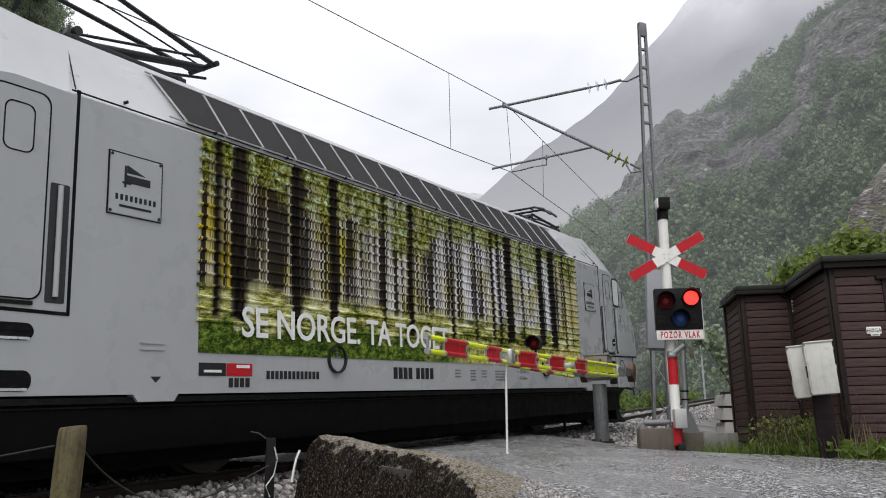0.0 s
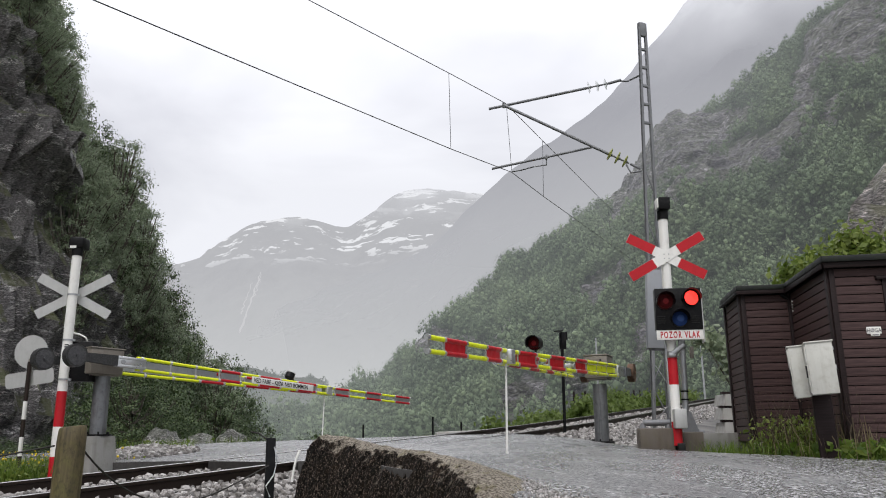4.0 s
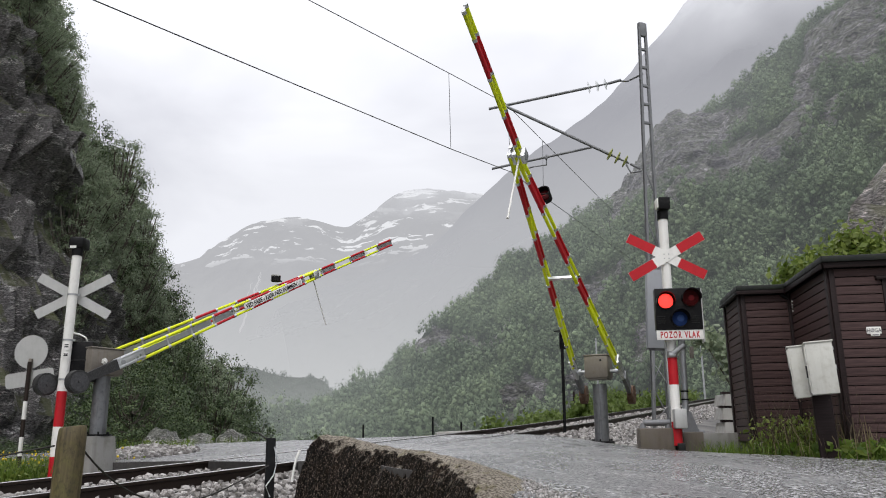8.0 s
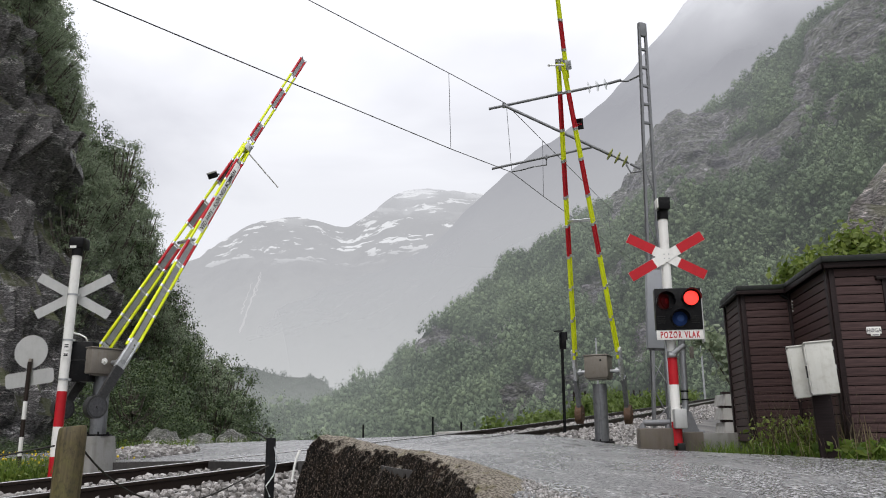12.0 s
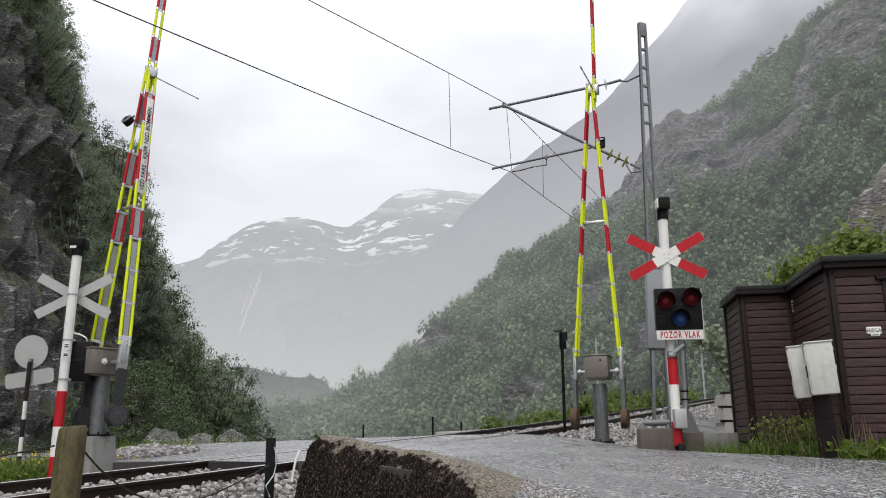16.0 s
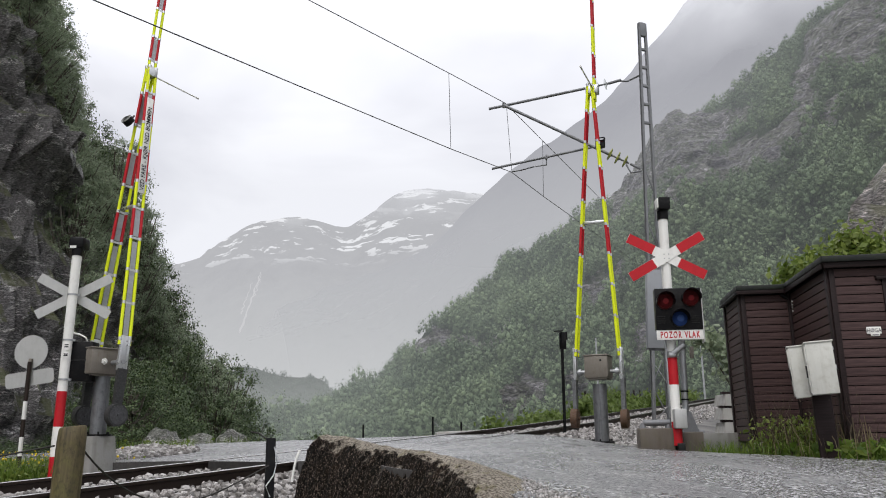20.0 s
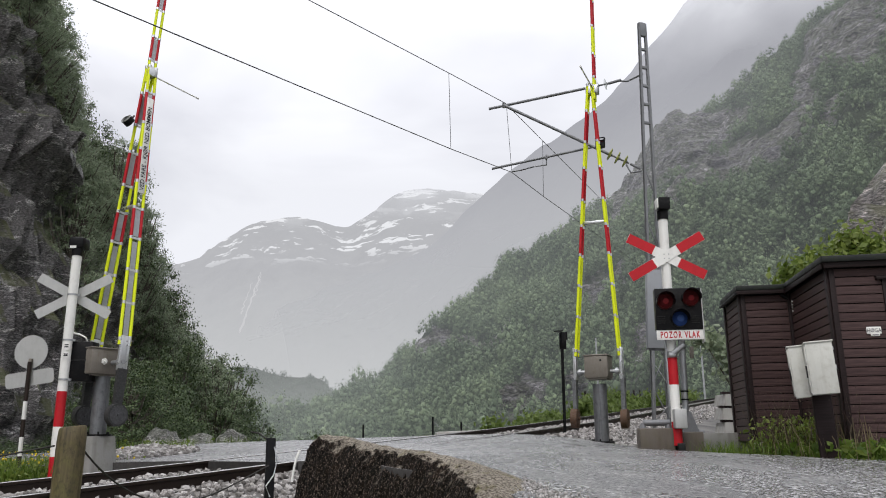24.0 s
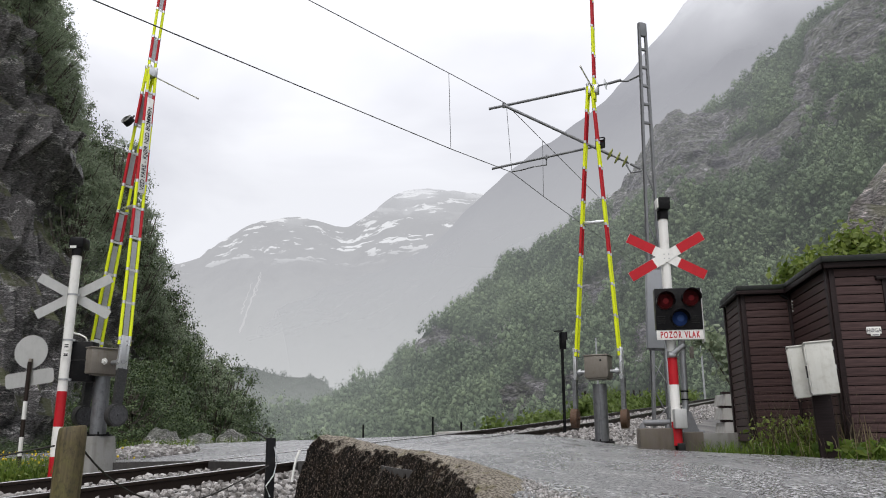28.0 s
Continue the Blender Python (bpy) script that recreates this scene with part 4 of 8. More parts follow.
def gravel_patches():
    rng = np.random.default_rng(21)
    pl = []
    for n, s0, s1, p0, p1, lift in ((4200, 3.4, 7.6, 9.6, 13.0, -0.02), (2600, 12.6, 17.5, 3.2, 5.4, -0.01), (1500, 15.5, 22, 2.0, 5.2, 0.0)):
        for s, p in zip(rng.uniform(s0, s1, n), rng.uniform(p0, p1, n)):
            q = tp(s, p)
            z = ground_z(q.x, q.y)
            heap = 0.22 * math.exp(-((s - 5.2) / 1.6) ** 2 - ((p - 11.4) / 1.1) ** 2)
            pl.append((q.x, q.y, z + lift + heap + rng.uniform(-0.02, 0.02)))
    for k in range(2600):
        a, r = rng.uniform(0, 6.283), math.sqrt(rng.uniform(0, 1))
        x, y = -4.95 + 0.8 * r * math.cos(a), 13.5 + 1.25 * r * math.sin(a)
        pl.append((x, y, road_z(x, y) + 0.13 * (1 - r) + rng.uniform(-0.02, 0.02)))
    stones("gravel", pl, 0.05, M_BALLAST, "pale gravel heaped beside the road and track", 8)
    pl = []
    edge = polyline([(-0.42, 6.95, 0), (0.06, 6.25, 0), (0.33, 5.65, 0), (0.52, 5.0, 0), (0.62, 4.2, 0)], 40)
    for k in range(1300):
        t = rng.uniform(0, 1)
        q = edge[int(t * 39)]
        x, y = q.x + rng.normal(0, 0.07), q.y + rng.normal(0, 0.07)
        pl.append((x, y, road_z(x, y) + 0.016))
    stones("verge_grit", pl, 0.0085, M_BALLAST, "fine grit along the edge of the road", 9)


gravel_patches()


# ---- the rough concrete wall that holds the road's edge ----
def parapet():
    line = polyline([(-1.28, 7.62, 0.55), (-1.14, 7.47, 0.65), (-0.90, 7.22, 0.64), (-0.62, 6.92, 0.575), (-0.36, 6.52, 0.545), (-0.06, 6.02, 0.50), (0.11, 5.52, 0.455), (0.19, 5.0, 0.40), (0.25, 4.5, 0.33), (0.33, 3.7, 0.20)], 110)
    bm = bmesh.new()
    rows = []
    for i, q in enumerate(line):
        a, b = line[max(i - 1, 0)], line[min(i + 1, len(line) - 1)]
        d = Vector((b.x - a.x, b.y - a.y, 0)).normalized()
        out = Vector((-d.y, d.x, 0))
        if out.x > 0:
            out = -out
        t = i / (len(line) - 1)
        taper = smooth(0.0, 0.05, t)
        ring = []
        ztop = q.z - 0.24 * (1 - taper)
        prof = [(0.26, -0.9), (0.16, -0.30), (0.10, -0.12), (0.055, -0.03), (0.02, 0.0), (-0.05, 0.012), (-0.13, 0.004), (-0.24, -0.02), (-0.36, -0.06), (-0.42, -0.5)]
        for o, h in prof:
            w = q + out * o
            nz = 0.030 * noise.fractal((w.x * 5, w.y * 5, (q.z + h) * 5), 0.8, 2.2, 5)
            ring.append(bm.verts.new(Vector((w.x, w.y, ztop + h)) + out * nz + Vector((0, 0, nz * 0.7))))
        rows.append(ring)
    for a, b in zip(rows, rows[1:]):
        for k in range(len(a) - 1):
            bm.faces.new((a[k], a[k + 1], b[k + 1], b[k]))
    bm.faces.new(rows[0])
    bm.faces.new(rows[-1][::-1])
    bmesh.ops.subdivide_edges(bm, edges=bm.edges[:], cuts=3, use_grid_fill=True)
    for v in bm.verts:
        n_ = noise.noise(noise.voronoi(v.co * 26)[1][0] * 9.1)
        v.co += Vector((-0.8, -0.5, 0.6)) * (0.014 * noise.fractal(v.co * 14, 0.8, 2.2, 5) + 0.006 * n_)
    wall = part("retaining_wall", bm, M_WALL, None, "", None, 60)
    tagged(wall, "old dark concrete wall edge, mossy on top", "retaining wall", kind="structure")
    bm = bmesh.new()
    pipe(bm, [(-1.30, 7.34, 0.55), (-1.325, 7.32, 0.48), (-1.34, 7.31, 0.40), (-1.355, 7.3, 0.28)], 0.011, 8)
    tagged(part("pale_pipe", bm, M_WHITE), "thin pale pipe on the end of the concrete wall", "pipe")


parapet()


# ---- fence beside the line ----
def fence_posts():
    r = random.Random(7)
    wood = thing("fence_post", pose(-1.85, 4.0, -0.15, 0, 1.5, 10), "thick weathered wooden fence post green with moss", "post")
    bm = bmesh.new()
    n, rings = 20, []
    for z, rr in ((-0.2, 0.071), (0.2, 0.070), (0.5, 0.068), (0.8, 0.067), (0.862, 0.064), (0.872, 0.058)):
        rings.append([bm.verts.new(((rr + 0.0035 * noise.noise((k * 0.9, z * 2, 3))) * math.cos(2 * math.pi * k / n), (rr + 0.0035 * noise.noise((k * 0.9, z * 2, 9))) * math.sin(2 * math.pi * k / n), z + (0.008 * math.cos(2 * math.pi * k / n) if z > 0.8 else 0))) for k in range(n)])
    for a, b in zip(rings, rings[1:]):
        for k in range(n):
            bm.faces.new((a[k], a[(k + 1) % n], b[(k + 1) % n], b[k]))
    bm.faces.new(rings[-1])
    part("log", bm, M_POSTUP, wood)
    steel = thing("steel_post", pose(-1.17, 5.5, -0.1, 0, 0, 20), "short dark steel fence post with a loose wire", "post")
    bm = bmesh.new()
    box(bm, (0, 0, 0.28), (0.06, 0.05, 0.96), 0.006)
    part("upright", bm, M_BLACK, steel)
    bm = bmesh.new()
    pipe(bm, [(0.02, -0.03, 0.70), (0.04, -0.04, 0.62), (0.02, -0.045, 0.52), (-0.03, -0.05, 0.45), (0.0, -0.05, 0.38)], 0.005, 6)
    part("wire_end", bm, M_ALU, steel, "pale bent wire end")
    bm = bmesh.new()
    pipe(bm, [(-0.02, 0, 0.745), (-0.08, 0.03, 0.79), (-0.13, 0.05, 0.80)], 0.006, 6)
    part("top_wire", bm, M_ROPE, steel)
    a, b = Vector((-1.80, 4.0, 0.655)), Vector((-1.17, 5.46, 0.48))
    bm = bmesh.new()
    pts = []
    for k in range(25):
        t = k / 24
        q = a.lerp(b, t)
        q.z -= 0.30 * math.sin(math.pi * t ** 0.85) * (1 - 0.25 * t) - 0.0
        pts.append(q)
    pipe(bm, pts, 0.0048, 6)
    tagged(part("fence_wire", bm, M_ROPE), "slack dark cable hanging between the fence posts", "cable")
    bm = bmesh.new()
    pipe(bm, [(-1.90, 3.98, 0.63), (-2.3, 4.0, 0.56), (-2.8, 4.05, 0.50), (-3.6, 4.1, 0.47), (-5, 4.2, 0.5)], 0.0048, 6)
    tagged(part("fence_wire", bm, M_ROPE), "slack dark cable leading off the wooden post", "cable")


def upright_timber():
    k = Nodes("mossy_post_wood")
    g = k.noise(1.0, 6, k.scaled((45, 45, 2.5)), 0.6)
    base = k.ramp(g, (0.3, (0.035, 0.026, 0.012)), (0.7, (0.15, 0.115, 0.055)))
    base = k.mix(k.ramp(k.noise(9, 8, rough=0.7), (0.46, 0.0), (0.62, 0.6)), base, (0.115, 0.105, 0.03))
    base = k.mix(k.ramp(k.noise(40, 6, k.scaled((1, 1, 0.5)), 0.8), (0.50, 0.0), (0.64, 0.7)), base, (0.025, 0.019, 0.010))
    k.bump(g, 0.7, 0.006)
    return k.done(base, 0.7)


M_POSTUP = upright_timber()
fence_posts()

# ---- level crossing barriers ----
STRIPES = (0.34, 1.94, 2.44, 2.89, 3.46, 3.93, 4.50, 4.98)      # colour changes along an arm, the first stripe yellow
TIP_STRIPES = (4.98, 5.12, 5.56, 6.10, 6.62)


def striped(parent, a, b, x0, x1, cuts, first, r):
    """A round tube from a to b in yellow and red sleeves."""
    a, b = Vector(a), Vector(b)
    edges = [x0] + [c for c in cuts if x0 < c < x1] + [x1]
    for i, (u, w) in enumerate(zip(edges, edges[1:])):
        p, q = a.lerp(b, (u - x0) / (x1 - x0)), a.lerp(b, (w - x0) / (x1 - x0))
        bm = bmesh.new()
        rod(bm, p, q, r, n=12)
        part("tube_section", bm, M_RED if (i + first) % 2 else M_YELLOW, parent)


def barrier(base, beta, hp, k, half, end, rows, panel, words, label, plinth, bw=0.40, shift=(0, 0, 0), drive=(0, 0, 0.05, 0.40), hub=(0, 0, 0), lift=0.0, iron=None):
    """k: length scale of the boom. half: half the arms' spread. end: the boom's length. drive: place and height of the
    drive box. hub: where the axle stands, off the post. lift: how far the tip sits beside the arms' joint."""
    iron = iron or M_WEIGHT
    m = pose(*base, 0, 0, 90 - beta)
    top = thing("barrier", m, label, "barrier", "level crossing barriers")
    h = hp
    bm = bmesh.new()
    prism(bm, rounded(-0.22, 0.22, -0.21, 0.21, 0.03, 2), "z", plinth - 0.5, plinth)
    for v in bm.verts:
        if v.co.z > plinth - 0.1:
            v.co.x, v.co.y = v.co.x * 0.82, v.co.y * 0.82
    part("concrete_base", bm, M_CONC, top, "stained concrete block", pose(shift[0], shift[1], 0))
    bm = bmesh.new()
    rod(bm, (0, 0, plinth), (0, 0, plinth + 0.025), 0.19, n=24)
    for a in range(6):
        x, y = 0.155 * math.cos(a * math.pi / 3), 0.155 * math.sin(a * math.pi / 3)
        rod(bm, (x, y, plinth + 0.02), (x, y, plinth + 0.06), 0.013, n=6)
    part("flange", bm, M_BLACK, top, "", pose(shift[0], shift[1], 0))
    bm = bmesh.new()
    rod(bm, (0, 0, plinth + 0.015), (0, 0, h - 0.14), 0.112, n=28)
    part("post", bm, M_POSTSTEEL, top, "round galvanised steel post", pose(shift[0], shift[1], 0))
    bm = bmesh.new()
    dh = drive[3]
    box(bm, (0, 0, h), (bw, bw * 0.9, dh), 0.022)
    box(bm, (0, 0, h + dh / 2 + 0.008), (bw + 0.02, bw * 0.9 + 0.02, 0.022), 0.008)
    box(bm, (0, 0, h - dh / 2 - 0.008), (bw * 0.85, bw * 0.75, 0.02))
    body = part("machine_box", bm, M_BOXGREY, top, "square drive box with a lid", pose(*drive[:3]))
    bm = bmesh.new()
    if words:
        prism(bm, [(-0.10, h - 0.02), (-0.06, h - 0.05), (-0.02, h - 0.02), (-0.02, h + 0.02), (-0.05, h + 0.05), (-0.10, h + 0.03)], "y", -bw * 0.45 - 0.018, -bw * 0.45)
        rod(bm, (-0.06, -bw * 0.45 - 0.05, h), (-0.06, -bw * 0.45, h), 0.018, n=12)
    else:
        rod(bm, (bw / 2 - 0.002, 0.08, h + 0.10), (bw / 2 + 0.008, 0.08, h + 0.10), 0.018, n=12)
    part("latch", bm, M_WHITE if words else M_RUBBER, body)
    bm = bmesh.new()
    rod(bm, (0, -half - 0.03, h), (0, half + 0.03, h), 0.032, n=14)
    rod(bm, (0, -half + 0.05, h), (0, -half + 0.09, h), 0.055, n=14)
    rod(bm, (0, half - 0.09, h), (0, half - 0.05, h), 0.055, n=14)
    part("axle", bm, M_STEEL, top, "", pose(*hub))
    # the boom: local x along it, z up while it is down
    join = 4.95 * k
    cuts = [c * k for c in STRIPES]
    bm = bmesh.new()
    for x in (0.55 * join,):
        y = half * (1 - x / join) + 0.03
        box(bm, (x * 0.92, 0, 0), (0.045, 2 * y + 0.03, 0.045), 0.006)
    boom = part("boom", bm, M_ALU, top, "tapered two-armed boom striped yellow and red")
    for side in (-1, 1):
        a0, a1 = side * half, side * 0.035
        for z in (0.062, -0.062):
            zz = z
            striped(boom, (0.25 * k, a0 + (a1 - a0) * 0.05, zz * 1.32), (join, a1, zz), 0.25 * k, join, cuts[1:], 0, 0.0235)
        for c in [0.34 * k, 0.9 * k, 1.42 * k] + cuts[1:]:
            bm = bmesh.new()
            t = c / join
            y = a0 + (a1 - a0) * t
            for z in (0.082 - 0.02 * t, -0.082 + 0.02 * t):
                rod(bm, (c - 0.022, y, z), (c + 0.022, y, z), 0.028, n=12)
            box(bm, (c, y, 0), (0.03, 0.012, 0.13))
            part("clamp", bm, M_ALU, boom)
        for i in range(1, len(cuts) - 1, 2):
            c0, c1 = cuts[i] + 0.03, cuts[i + 1] - 0.03
            bm = bmesh.new()
            y0, y1 = a0 + (a1 - a0) * c0 / join, a0 + (a1 - a0) * c1 / join
            mm = Matrix.Translation(((c0 + c1) / 2, (y0 + y1) / 2, 0)) @ Matrix.Rotation(math.atan2(y1 - y0, c1 - c0), 4, "Z")
            box(bm, (0, 0, 0), (c1 - c0, 0.006, 0.09), 0, mm)
            part("panel", bm, panel[0], boom)
        bm = bmesh.new()
        c0, c1 = 0.40 * k, 1.88 * k
        y0, y1 = a0 + (a1 - a0) * c0 / join, a0 + (a1 - a0) * c1 / join
        mm = Matrix.Translation(((c0 + c1) / 2, (y0 + y1) / 2, 0)) @ Matrix.Rotation(math.atan2(y1 - y0, c1 - c0), 4, "Z")
        box(bm, (0, 0, 0), (c1 - c0, 0.006, 0.085), 0, mm)
        part("panel", bm, panel[1], boom)
        bm = bmesh.new()
        box(bm, (0.13 * k, a0, 0), (0.52 * k, 0.045, 0.16), 0.01)
        box(bm, (0.13 * k, a0 + side * 0.026, 0.055), (0.52 * k, 0.01, 0.03), 0.003)
        box(bm, (0.13 * k, a0 + side * 0.026, -0.055), (0.52 * k, 0.01, 0.03), 0.003)
        for x in (-0.06, 0.33):
            for z in (0.05, -0.05):
                rod(bm, (x * k, a0 - 0.03, z), (x * k, a0 + 0.03, z), 0.014, n=6)
        part("arm_root", bm, M_ALU, boom, "grey metal channel at the root of the arm")
        bm = bmesh.new()
        prism(bm, [(-0.70, -0.055), (-0.70, 0.055), (-0.10, 0.075), (-0.10, -0.075)], "y", a0 - 0.03 + 0.02 * side, a0 + 0.03 + 0.02 * side)
        part("counterweight_arm", bm, M_POSTSTEEL if iron is not M_WEIGHT else M_WEIGHT, boom)
        bm = bmesh.new()
        rod(bm, (-0.74, a0 - 0.05 + 0.03 * side, 0), (-0.74, a0 + 0.05 + 0.03 * side, 0), 0.155, n=32)
        disc = part("counterweight", bm, iron, boom, "round cast iron counterweight")
        bm = bmesh.new()
        rod(bm, (-0.74, a0 - 0.056 + 0.03 * side, 0), (-0.74, a0 + 0.056 + 0.03 * side, 0), 0.128, n=32)
        rod(bm, (-0.74, a0 - 0.075 + 0.03 * side, 0), (-0.74, a0 + 0.075 + 0.03 * side, 0), 0.022, n=12)
        part("weight_plate", bm, M_DISCMARK if iron is M_WEIGHT else iron, disc)
    # the worded boom ends in a red sleeve, the other in a yellow one
    tips = [c * k for c in TIP_STRIPES[1:]] + ([end - 0.54] if words else [])
    for z in (0.058, -0.058):
        striped(boom, (join - 0.25 * k, lift, z), (end, lift, z), join - 0.25 * k, end, tips, 0, 0.0225)
    for c in [join] + tips + [end - 0.015]:
        bm = bmesh.new()
        for z in (0.058, -0.058):
            rod(bm, (c - 0.02, lift, z), (c + 0.02, lift, z), 0.026, n=12)
        box(bm, (c, lift, 0), (0.028, 0.012, 0.11))
        part("clamp", bm, M_ALU, boom)
    bm = bmesh.new()
    box(bm, (join - 0.06, lift / 2, 0), (0.14, 0.14 + lift, 0.15), 0.008)
    part("joint_plate", bm, M_ALU, boom, "silver plate that joins the two arms")
    tc = tips + [end]
    for i in range(0, len(tc) - 1, 2):
        bm = bmesh.new()
        box(bm, ((tc[i] + tc[i + 1]) / 2, lift, 0), (tc[i + 1] - tc[i] - 0.05, 0.006, 0.088))
        part("panel", bm, panel[0], boom)
    bm = bmesh.new()
    rod(bm, (join - 0.05, 0.06, 0.03), (join - 0.05, 0.06, -0.98), 0.012, n=10)
    rod(bm, (join - 0.05, 0.06, -0.98), (join - 0.05, 0.06, -1.0), 0.018, n=10)
    part("prop_leg", bm, M_WHITE, boom, "thin white hanging prop")
    # warning lamp on the boom
    face = 1 if words else -1
    lx = 3.95 * k
    y = half * (1 - lx / join) + 0.03
    bm = bmesh.new()
    n = 20
    out = [(0.085 * math.cos(radians(-35 + 250 * i / n)), 0.085 * math.sin(radians(-35 + 250 * i / n))) for i in range(n + 1)]
    inn = [(a * 0.9, b * 0.9) for a, b in out]
    rod(bm, (lx, y - 0.02, 0.20), (lx, y + 0.05, 0.20), 0.085, n=24)
    hood = [bm.verts.new((lx + a, y + c, 0.20 + b)) for c in (0.05, -0.045 if words else -0.10) for a, b in out]
    for i in range(n):
        bm.faces.new((hood[i], hood[i + 1], hood[n + 2 + i], hood[n + 1 + i]))
    rod(bm, (lx, y + 0.02, 0.05), (lx, y + 0.02, 0.13), 0.014, n=8)
    housing = part("lamp_housing", bm, M_BLACK, boom, "small black hooded lamp")
    # the lamp looks along the boom towards its tip
    housing.matrix_basis = Matrix.Translation((lx, y, 0)) @ Matrix.Rotation(math.pi / 2, 4, "Z") @ Matrix.Translation((-lx, -y, 0))
    bm = bmesh.new()
    frame_ring(bm, [(lx + a * 1.05, 0.20 + b * 1.05) for a, b in out], [(lx + a * 0.93, 0.20 + b * 0.93) for a, b in out], "y", y - (0.06 if words else 0.115), y - (0.04 if words else 0.095))
    part("hood_rim", bm, M_SIGNBACK if words else M_BLACK, housing)
    lamp = lamp_disc("lamp", 0.074, boom, housing, (lx + 0.032, y, 0.20), M_DISCMARK if words else M_LITSMALL, M_REDOFF, 90)
    if words:
        tip = Matrix.Translation((lx, y, 0.20)) @ Matrix.Rotation(radians(-62), 4, "Y") @ Matrix.Translation((-lx, -y, -0.20))
        housing.matrix_basis = tip @ housing.matrix_basis
        lamp.matrix_basis = tip @ lamp.matrix_basis
    if words:
        t = 3.55 * k
        bm = bmesh.new()
        yy = -(half * (1 - t / join) + 0.035)
        ang = math.atan2(half - 0.035, join)
        mm = Matrix.Translation((t, yy - 0.012, 0)) @ Matrix.Rotation(ang, 4, "Z")
        box(bm, (0, 0, 0), (1.62, 0.006, 0.115), 0.002, mm)
        sign = part("sign_board", bm, M_WHITE, boom, "long white board with black words")
        x = -0.77
        for w in ("VED", "FARE", "-", "KJØR", "NED", "BOMMEN"):
            ob = lettering("word", w, 0.105, M_INK, sign, mm @ pose(x, -0.006, -0.036), 0.001, "black capital letters", stretch=0.93, bold=0.001)
            x += max(v.co.x for v in ob.data.vertices) + 0.032
    return top, boom, lamp


def lamp_disc(name, r, boom, housing, at, lit, dark, turn=0):
    """A round lamp whose lit face shows while it is turned to the front."""
    bm = bmesh.new()
    for y, mi in ((-0.008, 0), (0.008, 1)):
        ring = [bm.verts.new((r * math.cos(2 * math.pi * i / 28), y, r * math.sin(2 * math.pi * i / 28))) for i in range(28)]
        c = bm.verts.new((0, y * 2.6, 0))
        core = [bm.verts.new((v.co.x * 0.4, y * 2.2, v.co.z * 0.4)) for v in ring]
        for i in range(28):
            f = bm.faces.new((ring[i], ring[(i + 1) % 28], core[(i + 1) % 28], core[i]))
            f.material_index = mi
            f = bm.faces.new((core[i], core[(i + 1) % 28], c))
            f.material_index = 2 if mi else 0
        if mi == 0:
            keep = ring
        else:
            for i in range(28):
                f = bm.faces.new((keep[i], keep[(i + 1) % 28], ring[(i + 1) % 28], ring[i]))
                f.material_index = 1
    ob = part(name, bm, [lit, dark, M_REDMID], boom, "red warning lamp")
    ob.matrix_basis = pose(*at, 0, 0, turn)
    ob["seat"] = (*at, turn)
    return ob


RIGHT_ROWS = [(0, -2.1), (4.0, -2.1), (4.75, -1.6), (5.5, 4.7), (6.5, 13.6), (8, 27.3), (9, 36.6), (10, 46.0), (11, 55.7), (12, 65.3), (13, 75.2), (14, 85.2), (14.45, 89.2), (14.8, 90.0), (28, 90.0)]
LEFT_ROWS = [(0, -2.4), (4.0, -2.4), (4.75, -1.6), (5.5, 4.6), (6.5, 12.6), (8, 25.1), (9, 33.3), (10, 41.9), (11, 50.5), (12, 59.3), (13, 68.0), (14, 76.8), (14.5, 81.2), (15.0, 85.0), (15.4, 86.0), (28, 86.0)]
# offsets in the barrier's own axes
R_HUB, L_HUB = (0.033, -0.078, 0.058), (0.028, -0.041, -0.02)
right_barrier, right_boom, right_lamp = barrier((2.588, 13.0, 0.66), 202.83, 0.942, 1.0, 0.37, 6.98, RIGHT_ROWS, (M_RED, M_YELLOW), False, "raised and lowered barrier on a steel post beside the road", -0.12, 0.42, (0.03, -0.075, 0.05), (0.03, -0.075, 0.125, 0.355), R_HUB, 0.075, M_RUST)
left_barrier, left_boom, left_lamp = barrier((-4.90, 11.5, 0.50), 33.96, 1.25, 0.955, 0.36, 7.34, LEFT_ROWS, (M_STEEL, M_STEEL), True, "barrier with worded boom on a concrete footing beyond the track", 0.21, 0.52, (0, 0, 0), (-0.045, 0.066, -0.01, 0.36), L_HUB)


# ---- crossing signals ----
def cross_boards(parent, at, backside=False):
    for a in (28, -30):
        m = at @ Matrix.Rotation(radians(a), 4, "Y")
        bm = bmesh.new()
        box(bm, (0, 0.004 if a > 0 else -0.004, 0), (1.13, 0.006, 0.135), 0, m)
        arm = part("cross_board", bm, M_SIGNBACK if backside else M_WHITE, parent)
        if backside:
            continue
        for e in (-1, 1):
            bm = bmesh.new()
            box(bm, (e * 0.375, -0.002 if a > 0 else -0.010, 0), (0.375, 0.004, 0.132), 0, m)
            part("red_end", bm, M_RED, arm)
    bm = bmesh.new()
    for x in (-0.03, 0.03):
        for z in (-0.03, 0.03):
            q = at @ Vector((x, -0.012, z))
            w = at @ Vector((x, 0.03, z))
            rod(bm, q, w, 0.008, n=8)
    part("bolts", bm, M_STEEL, parent)


def striped_post(parent, z0, z1, r, bands, lean=0.0):
    """A round post painted in bands from the foot upwards."""
    z = z0
    for name, top in bands:
        bm = bmesh.new()
        rod(bm, (0, 0, z), (0, 0, top), r, n=24)
        part("post", bm, name, parent)
        z = top


